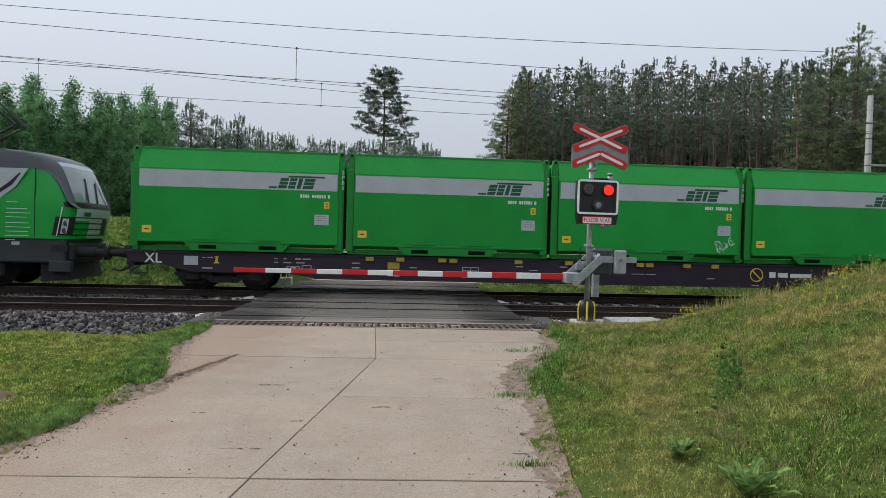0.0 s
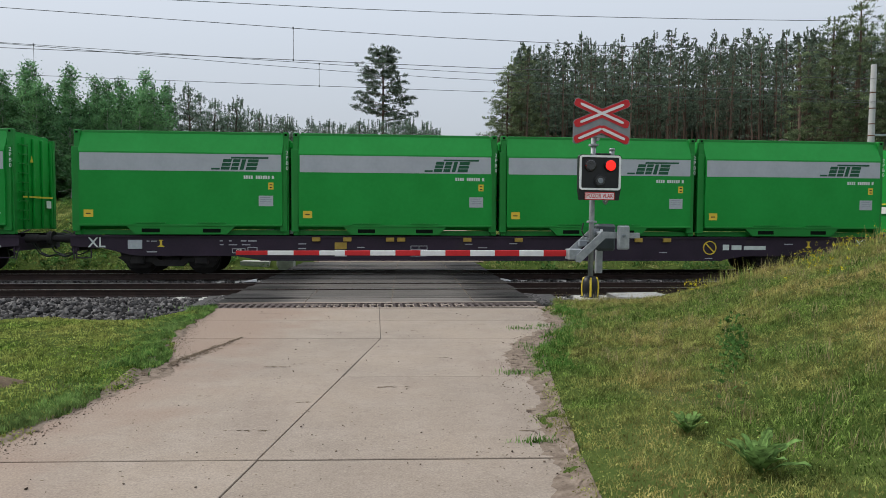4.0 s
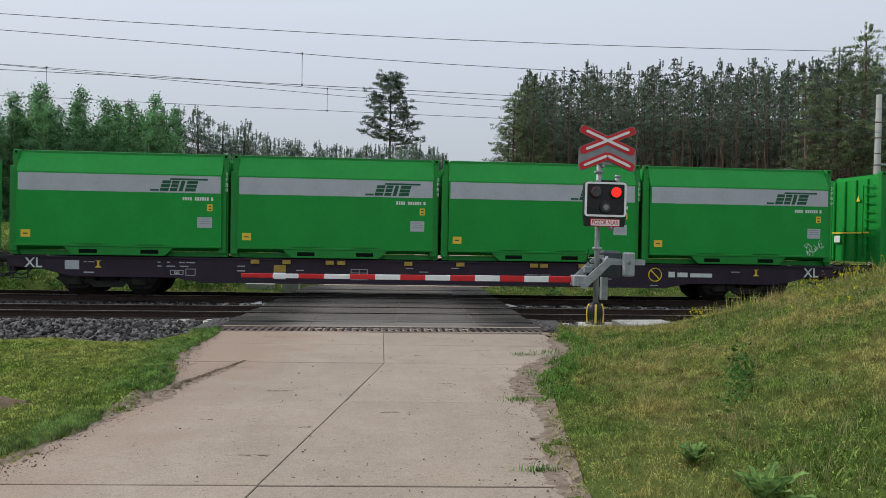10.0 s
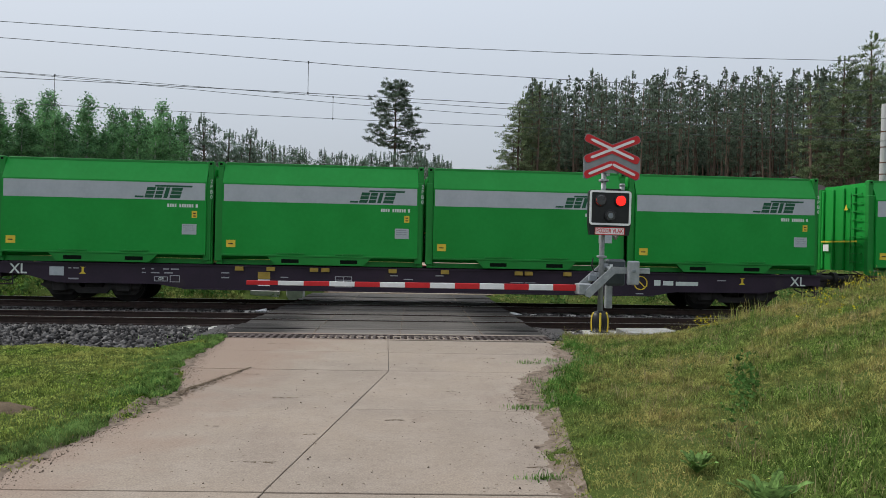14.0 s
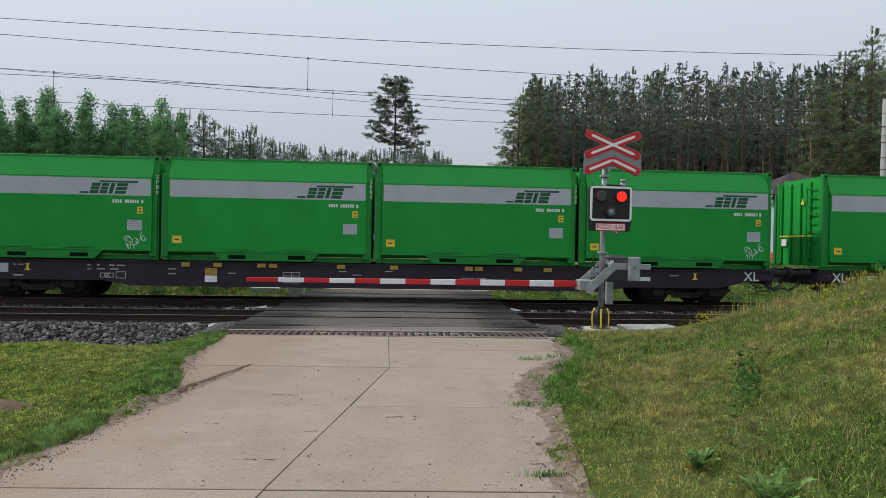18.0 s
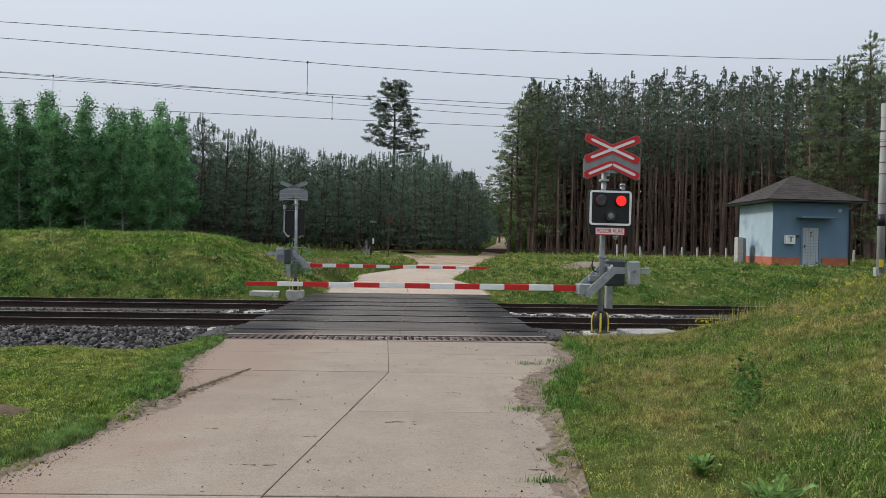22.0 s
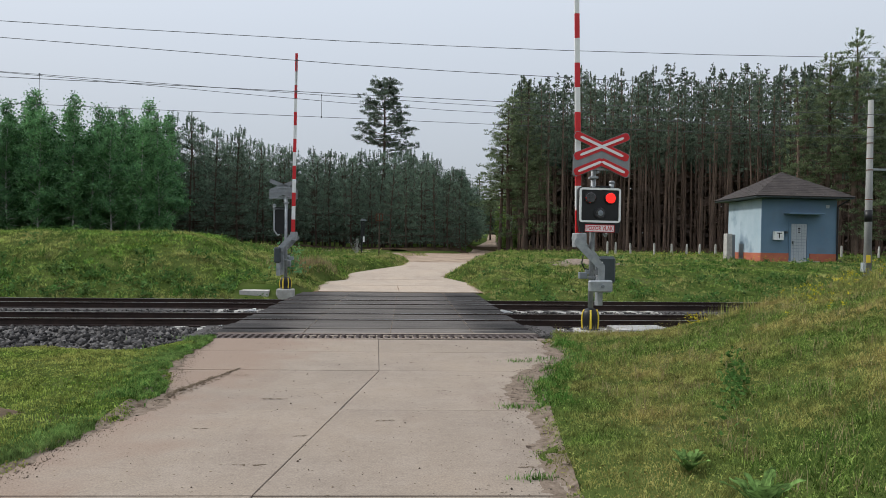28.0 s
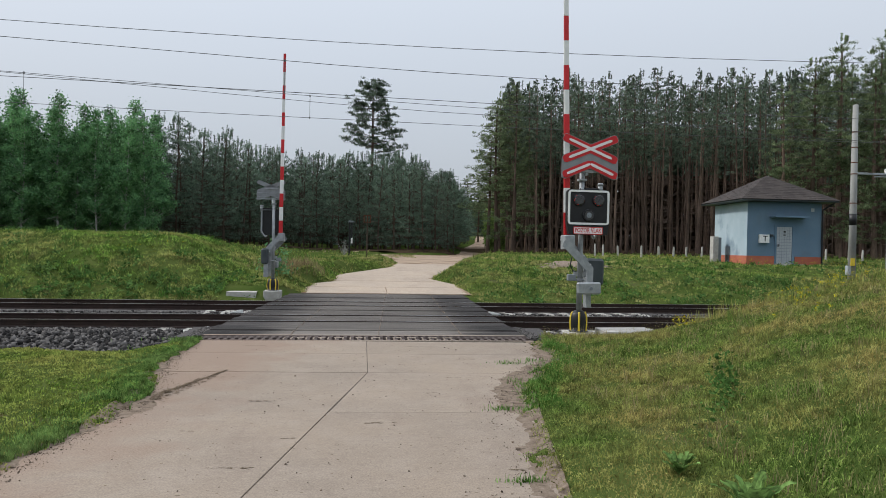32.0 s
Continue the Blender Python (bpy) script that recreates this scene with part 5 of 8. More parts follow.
# masts that carry the wires, well outside the stretch in view
for x in (-60.0, 60.0):
    for y, s, hs in ((T1 - 3.3, 1, (5.6, 7.7)), (T2 + 3.6, -1, (5.8, 7.8, 9.8))):
        k = thing("catenary_mast", "plain concrete mast carrying the overhead wires", "mast", "catenary masts", m=pose(x, y, 0))
        part("shaft", tb((0, 0, -0.8), (0, 0, 10.2), 0.2, 0.14, 14), M["pole"], k)
        for z in hs:
            part("bracket", tb((0, 0, z + 0.1), (0, s * 3.7, z + 0.1), 0.04, seg=8), M["galv"], k)

# ---- two old posts by the far road ----
s1 = thing("sign_post", "rusty post with an empty sign frame", "sign post", m=pose(-0.11, 40.0, 1.05) @ Matrix.Diagonal((1, 1, 1.12, 1)))
part("post", tb((0, 0, -0.3), (0, 0, 2.25), 0.035, seg=10), M["bark_dark"], s1, "dark steel post")
fb = bmesh.new()
for x0, x1, z0, z1 in ((-0.2, 0.2, 1.86, 1.9), (-0.2, 0.2, 2.2, 2.24), (-0.2, -0.16, 1.9, 2.2), (0.16, 0.2, 1.9, 2.2), (-0.02, 0.02, 1.9, 2.2)):
    box(fb, x0, x1, -0.09, -0.055, z0, z1)
part("frame", fb, M["rusty"], s1, "rusty frame")
s2 = thing("marker_column", "dark column with a capped top and a white band", "column", m=pose(-1.2, 46.0, 1.25) @ Matrix.Diagonal((1.1, 1.1, 1.1, 1)))
part("column", box(bx(-0.1, 0.0, -0.06, 0.06, -0.3, 1.9, 0.01), 0.04, 0.12, -0.06, 0.06, 0.6, 1.9, 0.01), M["black"], s2)
part("cap", ex([(-0.14, 1.9), (0.26, 1.9), (0.2, 1.98), (-0.08, 2.02)], "y", -0.12, 0.12), M["grey_paint"], s2)
part("white_band", bx(0.03, 0.13, -0.07, 0.07, 0.66, 0.98), M["white"], s2)

bush = thing("dead_bush", "small leafless grey bush beside the far road", "bush", m=pose(-1.52, 45.0, float(height(-1.52, 45.0))) @ Matrix.Diagonal((0.6, 0.6, 0.75, 1)))
stem = bmesh.new()
r = random.Random(8)
for k in range(22):
    a, el, ln = r.uniform(0, 6.28), r.uniform(0.9, 1.5), r.uniform(0.7, 1.9)
    tip = Vector((math.cos(a) * math.cos(el), math.sin(a) * math.cos(el), math.sin(el))) * ln
    tube(stem, (0, 0, 0), tip, 0.014, 0.006, 4)
    for q in range(4):
        b0 = tip * r.uniform(0.4, 0.95)
        tube(stem, b0, b0 + Vector((r.uniform(-0.25, 0.25), r.uniform(-0.25, 0.25), r.uniform(0.0, 0.25))), 0.008, 0.004, 4)
part("branches", stem, M["pole"], bush, "pale dry twigs")

# ---- the train ----
PITCH, WAGON = 6.12, 26.0


def bars(bm, x, z, widths, h, gap, y0, y1):
    for w in widths:
        if w > 0:
            box(bm, x, x + w, y0, y1, z, z + h)
        x += abs(w) + gap
    return bm


def slanted(bm, pts, y0, y1):
    return extrude(bm, pts, "y", y0, y1)


def container(label):
    """Origin at the bottom centre of a 20-foot bulk container with bulged sides that lean in at the top; 6.06 x 2.9 x 2.9 m."""
    c = thing("freight_container", label, "container", "freight containers")
    SIDE = [(-1.2, 0.16), (-1.45, 0.28), (-1.45, 2.36), (-1.18, 2.945), (1.18, 2.945), (1.45, 2.36), (1.45, 0.28), (1.2, 0.16)]
    body = part("body", ex(SIDE, "x", -2.83, 2.83), M["cont_green"], c, "green steel container body")
    part("top_rail", box(bx(-2.78, 2.78, -1.2, -1.1, 2.9, 2.98, 0.01), -2.78, 2.78, 1.1, 1.2, 2.9, 2.98, 0.01), M["cont_post"], body)
    part("bottom_rail", box(bx(-2.83, 2.83, -1.47, -1.4, 0.25, 0.31, 0.008), -2.9, 2.9, -1.22, -1.12, 0.0, 0.14), M["cont_post"], body)
    part("skirt", ex([(-1.55, 0.26), (1.5, 0.26), (1.25, 0.02), (-1.3, 0.02)], "y", -1.452, -1.3), M["cont_post"], body, "green fork pocket skirt")
    for x in (-1.12, 0.58):
        part("fork_pocket", bx(x, x + 0.5, -1.456, -1.44, 0.07, 0.18), M["cont_shade"], body, "fork pocket, its inner shade a near-black block")
        part("pocket_lip", bx(x - 0.16, x + 0.66, -1.476, -1.448, 0.33, 0.36), M["cont_post"], body)
    for sx in (-1, 1):
        for sy in (-1, 1):
            x = sx * 2.915
            post = part("corner_post", box(bx(x - 0.08, x + 0.08, sy * 1.22 - 0.08, sy * 1.22 + 0.08, 0.1, 2.88, 0.012), x - sx * 0.02 - 0.15, x - sx * 0.02 + 0.06, sy * 1.33 - 0.05, sy * 1.33 + 0.04, 0.1, 2.5, 0.01), M["cont_post"], c)
            if sy > 0:
                continue
            part("casting", bx(x - 0.085, x + 0.085, sy * 1.22 - 0.09, sy * 1.22 + 0.09, 2.84, 2.98, 0.012), M["cont_post"], post)
            part("casting", bx(x - 0.085, x + 0.085, sy * 1.22 - 0.09, sy * 1.22 + 0.09, 0.0, 0.12, 0.012), M["cont_post"], post)
            part("hole", bx(x - 0.035, x + 0.035, min(sy * 1.14, sy * 1.3115), max(sy * 1.14, sy * 1.3115), 2.88, 2.94), M["cont_shade"], post)
    # ribbed end wall with a ladder
    for sx in (-1, 1):
        e = part("end_wall", bx(min(sx * 2.78, sx * 2.9), max(sx * 2.78, sx * 2.9), -1.2, 1.2, 0.12, 2.84), M["cont_green"], c, "ribbed green end wall")
        for k in range(5):
            y = -1.1 + k * 0.55
            part("rib", bx(min(sx * 2.9, sx * 2.97), max(sx * 2.9, sx * 2.97), y - 0.05, y + 0.05, 0.14, 2.82, 0.015), M["cont_green"], e)
        comb = [(-0.46, 0.36), (-0.43, 0.36), (-0.43, 2.63), (-0.46, 2.63)]
        for k in range(8, -1, -1):
            z = 0.4 + k * 0.27
            comb += [(-0.46, z + 0.03), (-0.98, z + 0.03), (-0.98, z), (-0.46, z)]
        ld = ex(comb, "x", min(sx * 2.97, sx * 3.0), max(sx * 2.97, sx * 3.0))
        part("ladder", ld, M["cont_post"], e)
        part("hazard_strip", bx(min(sx * 2.972, sx * 2.976), max(sx * 2.972, sx * 2.976), -0.75, 1.13, 1.05, 1.1), M["yellow"], e)
        part("sticker", bx(min(sx * 2.972, sx * 2.978), max(sx * 2.972, sx * 2.978), 0.7, 1.0, 0.75, 0.98), M["white"], e)
        part("triangle", ex([(-0.28, 2.1), (-0.1, 2.1), (-0.19, 2.3)], "x", sx * 2.972, sx * 2.978), M["yellow"], e)
    # livery on the side that faces the road
    band = part("band", bx(-2.79, 2.8, -1.4545, -1.449, 1.83, 2.32), M["band"], body, "grey band")
    lg = bmesh.new()
    y0, y1 = -1.459, -1.4548
    def sl(x0, z0, w, h):
        k = 0.28
        slanted(lg, [(x0 + k * (z0 - 1.9), z0), (x0 + w + k * (z0 - 1.9), z0), (x0 + w + k * (z0 + h - 1.9), z0 + h), (x0 + k * (z0 + h - 1.9), z0 + h)], y0, y1)
    for x0, w in ((1.1, 0.24), (1.38, 0.2), (1.8, 0.3)):
        sl(x0, 1.875, w, 0.09), sl(x0, 1.982, w, 0.09), sl(x0, 2.089, w, 0.09)
    sl(1.63, 1.875, 0.11, 0.304), sl(0.83, 1.875, 0.24, 0.05), sl(1.3, 2.195, 1.05, 0.05)
    part("logo", lg, M["logo"], band, "dark green emblem in slanted bars")
    tagged(part("serial_mark", bars(bmesh.new(), 1.74, 1.62, [0.05, 0.05, 0.05, 0.05, -0.05, 0.05, 0.05, 0.05, 0.05, 0.05, 0.05, -0.03, 0.06], 0.095, 0.018, -1.455, -1.4512), M["mark_white"], body), "row of small white serial marks", kind="stuff")
    writing("code_letters", "2\nP\nB\n0", 0.15, M["mark_white"], body, pose(2.96, -1.386, 2.16), "white code letters on the post")
    yl = part("label", bx(2.43, 2.58, -1.456, -1.4512, 1.32, 1.52), M["yellow"], body, "yellow label with dark marks")
    part("mark", bx(2.47, 2.545, -1.459, -1.4565, 1.36, 1.39), M["black"], yl)
    part("mark", bx(2.47, 2.545, -1.459, -1.4565, 1.44, 1.47), M["black"], yl)
    y2 = part("label", bx(-2.7, -2.44, -1.456, -1.4512, 0.5, 0.71), M["yellow"], body, "yellow label with dark marks")
    part("mark", bx(-2.64, -2.51, -1.459, -1.4565, 0.585, 0.615), M["black"], y2)
    pl = part("data_plate", bx(2.16, 2.57, -1.458, -1.4512, 0.84, 1.14), M["plate_grey"], body, "grey metal data plate")
    tagged(part("lines", bars(bars(bars(bmesh.new(), 2.2, 1.08, [0.28], 0.015, 0, -1.46, -1.4585), 2.2, 1.02, [0.33], 0.012, 0, -1.46, -1.4585), 2.2, 0.96, [0.3], 0.012, 0, -1.46, -1.4585), M["grey_paint"], pl), "lines of small unreadable grey writing", kind="stuff")
    return c


def scrawl(c):
    """White spray loops under the data plate, on some containers."""
    bm = bmesh.new()
    r = random.Random(11)
    for k in range(9):
        cx, cz, rx, rz = 2.12 + r.uniform(0, 0.5), 0.5 + r.uniform(-0.18, 0.18), r.uniform(0.04, 0.11), r.uniform(0.06, 0.16)
        a0, a1 = r.uniform(0, 6), r.uniform(3.5, 5.5)
        pts = [(cx + rx * math.cos(a0 + a1 * i / 10), cz + rz * math.sin(a0 + a1 * i / 10)) for i in range(11)]
        for (xa, za), (xb, zb) in zip(pts, pts[1:]):
            tube(bm, (xa, -1.453, za), (xb, -1.453, zb), 0.009, seg=4)
    body = [o for o in c.children if o.name.startswith("body")][0]
    part("spray_mark", bm, M["mark_white"], body, "white sprayed scribble")


def bogie(w, x):
    b = part("bogie", ex([(-1.45, 0.5), (-1.2, 0.62), (-0.45, 0.6), (-0.3, 0.42), (0.3, 0.42), (0.45, 0.6), (1.2, 0.62), (1.45, 0.5), (1.3, 0.4), (0.5, 0.36), (0.4, 0.25), (-0.4, 0.25), (-0.5, 0.36), (-1.3, 0.4)], "y", -1.12, -1.0), M["bogie"], w, "dark grimy bogie")
    b.location.x = x
    part("side_frame", ex([(-1.45, 0.5), (-1.2, 0.62), (1.2, 0.62), (1.45, 0.5), (1.3, 0.4), (-1.3, 0.4)], "y", 1.0, 1.12), M["bogie"], b)
    part("bolster", bx(-0.25, 0.25, -1.0, 1.0, 0.4, 0.75, 0.02), M["bogie"], b)
    for wx in (-0.9, 0.9):
        for y in (-0.7535, 0.7535):
            s = 1 if y > 0 else -1
            part("wheel", tube(tb((wx, y - 0.065, 0.46), (wx, y + 0.065, 0.46), 0.46, 0.46, 28), (wx, y - s * 0.095, 0.46), (wx, y - s * 0.065, 0.46), 0.485, 0.485, 28), M["bogie"], b, "steel wheel", True)
        part("axle", tb((wx, -1.1, 0.46), (wx, 1.1, 0.46), 0.08), M["bogie"], b)
        part("axle_box", bx(wx - 0.2, wx + 0.2, -1.2, -1.0, 0.3, 0.62, 0.04), M["bogie"], b)
        # dark plate that fills in the springs and the shadow round the wheel
        part("spring_housing", ex([(wx - 0.58, 0.74), (wx + 0.58, 0.74), (wx + 0.42, 0.36), (wx + 0.26, 0.2), (wx - 0.26, 0.2), (wx - 0.42, 0.36)], "y", -0.99, -0.9), M["bogie"], b)


def wagon(label):
    """Origin at rail level under the middle; 26 m over the couplers, headstocks at 12.3 m."""
    w = thing("flat_wagon", label, "wagon", "flat wagons")
    e = 12.3
    prof = [(-e, 1.14), (e, 1.14), (e, 0.84), (e - 0.9, 0.78), (e - 1.6, 0.6), (e - 1.9, 0.56), (e - 4.6, 0.56), (e - 5.3, 0.44), (-e + 5.3, 0.44), (-e + 4.6, 0.56), (-e + 1.9, 0.56), (-e + 1.6, 0.6), (-e + 0.9, 0.78), (-e, 0.84)]
    sill = part("side_sill", ex(prof, "y", -1.32, -1.24), M["wagon"], w, "dark purple brown side sill")
    part("side_sill", ex(prof, "y", 1.24, 1.32), M["wagon"], w)
    fl = bmesh.new()
    box(fl, -e, e, -1.36, -1.2, 1.1, 1.145), box(fl, -e, e, 1.2, 1.36, 1.1, 1.145)
    part("flange", fl, M["wagon"], w)
    part("lower_flange", box(bx(-e + 5.3, e - 5.3, -1.36, -1.2, 0.42, 0.45), -e + 5.3, e - 5.3, 1.2, 1.36, 0.42, 0.45), M["wagon"], w)
    for x in (-e + 0.1, -9, -6, -3, 0, 3, 6, 9, e - 0.1):
        part("cross_beam", bx(x - 0.1, x + 0.1, -1.24, 1.24, 0.7, 1.08), M["wagon"], w)
    part("centre_beam", bx(-e, e, -0.3, 0.3, 0.75, 1.05), M["wagon"], w)
    bogie(w, -9.62)
    bogie(w, 9.62)
    for sx in (-1, 1):
        for y in (-0.875, 0.875):
            b = part("buffer", tube(tube(tb((sx * e, y, 1.04), (sx * (e + 0.35), y, 1.04), 0.13, 0.12, 16), (sx * (e + 0.35), y, 1.04), (sx * (e + 0.64), y, 1.04), 0.1, 0.1, 16), (sx * (e + 0.64), y, 1.04), (sx * (e + 0.695), y, 1.04), 0.21, 0.2, 20), M["bogie"], w, "black buffer")
        part("coupler", tube(tb((sx * e, 0, 0.98), (sx * (e + 0.69), 0, 0.95), 0.05), (sx * (e + 0.3), 0, 0.98), (sx * (e + 0.45), 0, 0.7), 0.035), M["bogie"], w)
        hb = bmesh.new()
        for y in (-0.45, 0.4, -0.6):
            pts = [(sx * (e + 0.02), y, 0.9), (sx * (e + 0.22), y, 0.6), (sx * (e + 0.45), y, 0.5), (sx * (e + 0.68), y, 0.56)]
            for a, b in zip(pts, pts[1:]):
                tube(hb, a, b, 0.022, seg=6)
        part("brake_hose", hb, M["black"], w)
        sp = bmesh.new()
        for a, b in (((sx * e, -1.2, 0.95), (sx * (e - 0.1), -1.3, 0.45)), ((sx * e, -1.2, 1.2), (sx * (e + 0.25), -1.2, 1.3)), ((sx * (e - 0.55), -1.28, 0.85), (sx * (e - 0.55), -1.28, 0.5)), ((sx * (e - 0.55), -1.28, 0.5), (sx * (e - 0.15), -1.28, 0.5)), ((sx * (e - 0.15), -1.28, 0.5), (sx * (e - 0.15), -1.28, 0.85))):
            tube(sp, a, b, 0.018, seg=6)
        part("shunter_step", sp, M["wagon"], w)
        writing("lettering", "XL", 0.4, M["mark_white"], sill, pose(sx * (e - 0.72), -1.3225, 0.93), "white letters XL")
        part("tie_down_mark", ex([(sx * (e - 2.5) - 0.1, 0.82), (sx * (e - 2.5) + 0.1, 0.82), (sx * (e - 2.5) + 0.03, 0.88), (sx * (e - 2.5) + 0.03, 0.99), (sx * (e - 2.5) + 0.08, 1.02), (sx * (e - 2.5) - 0.08, 1.02), (sx * (e - 2.5) - 0.03, 0.99), (sx * (e - 2.5) - 0.03, 0.88)], "y", -1.326, -1.3205), M["yellow"], sill, "yellow lashing mark")
    writing("lettering", "GE", 0.13, M["mark_white"], sill, pose(-7.61, -1.3225, 0.71), "white letters GE")
    part("label_holder", bx(-10.72, -10.32, -1.34, -1.3205, 0.76, 1.02, 0.008), M["plate_grey"], sill, "grey label holder")
    for x, z, ws, h in ((-10.2, 0.97, [0.1, 0.2], 0.05), (-10.2, 0.66, [0.36], 0.07), (-8.15, 0.98, [0.1, -0.1, 0.1, -0.2, 0.2, 0.3], 0.06), (-8.15, 0.87, [0.14, -0.05, 0.3, -0.05, 0.3], 0.055), (-5.9, 0.9, [0.28], 0.05), (-5.9, 0.76, [0.28], 0.06), (-4.2, 0.8, [0.28], 0.05), (-1.0, 0.9, [0.28], 0.05), (-0.6, 0.8, [0.34], 0.04), (0.35, 0.92, [0.3], 0.05), (5.0, 0.66, [0.3], 0.05), (2.6, 0.76, [0.5, 0.4], 0.035), (9.0, 0.92, [0.35], 0.05), (6.45, 0.48, [0.3], 0.05)):
        for q in ws:
            if q > 0:
                part("stencil_mark", bx(x, x + q * 0.8, -1.325, -1.3205, z, z + h * 0.6), M["stencil"], sill)
            x += abs(q) * 0.8 + 0.05
    for x0, x1, z0, z1 in ((-7.8, -7.42, 0.64, 0.78), (-7.36, -7.08, 0.62, 0.82)):
        wb = bmesh.new()
        for q in ((x0, x1, z0, z0 + 0.02), (x0, x1, z1 - 0.02, z1), (x0, x0 + 0.02, z0, z1), (x1 - 0.02, x1, z0, z1)):
            box(wb, q[0], q[1], -1.325, -1.3205, q[2], q[3])
        part("stencil_frame", wb, M["stencil"], sill)
    wb = bmesh.new()
    xs, zs = [-2.62, -2.6, -2.38, -2.36, -2.14, -2.12], [0.55, 0.57, 0.65, 0.67, 0.75, 0.77, 0.85, 0.87]
    net = [[wb.verts.new((x, -1.3235, z)) for z in zs] for x in xs]
    for i in range(5):
        for j in range(7):
            if i % 2 == 0 or j % 2 == 0:
                wb.faces.new((net[i][j], net[i + 1][j], net[i + 1][j + 1], net[i][j + 1]))
    part("stencil_table", wb, M["stencil"], sill, "white stencilled table")
    rel = bmesh.new()
    ring = [(6.6 + 0.2 * math.cos(a), 0.82 + 0.2 * math.sin(a)) for a in np.linspace(0, 2 * math.pi, 21)[:-1]]
    for (xa, za), (xb, zb) in zip(ring, ring[1:] + ring[:1]):
        tube(rel, (xa, -1.322, za), (xb, -1.322, zb), 0.018, seg=5)
    tube(rel, (6.46, -1.322, 0.96), (6.74, -1.322, 0.68), 0.022, seg=5)
    part("emblem", rel, M["yellow"], sill, "yellow crossed ring")
    for x0, x1, z0, z1 in ((7.02, 7.22, 0.75, 0.92), (7.3, 7.62, 0.76, 0.9), (7.7, 8.4, 0.76, 0.88)):
        part("brand_bar", bx(x0, x1, -1.325, -1.3205, z0, z1), M["mark_white"], sill, "white bar of a company mark")
    for x in (-5.5, -4.6, -3.35, -3.02, -1.05, 0.5, 2.72, 3.02, 4.2, 5.1):
        part("lock_flap", bx(x, x + 0.24, -1.4, -1.325, 0.99, 1.11, 0.008), M["lock_yellow"], sill, "yellow folding container lock")
    part("orange_plate", bx(-4.85, -4.5, -1.34, -1.3205, 0.76, 0.96, 0.004), M["lock_yellow"], sill, "orange notice plate")
    part("white_plate", bx(-4.85, -4.5, -1.34, -1.3205, 0.55, 0.74, 0.004), M["white"], sill)
    return w


wagons, containers = [], []
w0 = wagon("dark purple container flat wagon on four axles")
c0 = container("green container with a grey band, on a flat wagon")
c1 = container("green container with grey band and white scribble, on a wagon")
scrawl(c1)
pick = random.Random(3)
for i in range(21):
    w = w0 if i == 0 else copy_thing(w0, pose(i * WAGON, T2, 0))
    wagons.append((w, i * WAGON + 12.2))
    for k in range(4):
        off = i * WAGON + k * PITCH + PITCH / 2 - 0.03
        src = c1 if (pick.random() < 0.4 and i > 1) or (i, k) == (0, 2) else c0
        c = src if src not in [a for a, _ in containers] else copy_thing(src, pose(off, T2, 1.17))
        containers.append((c, off))


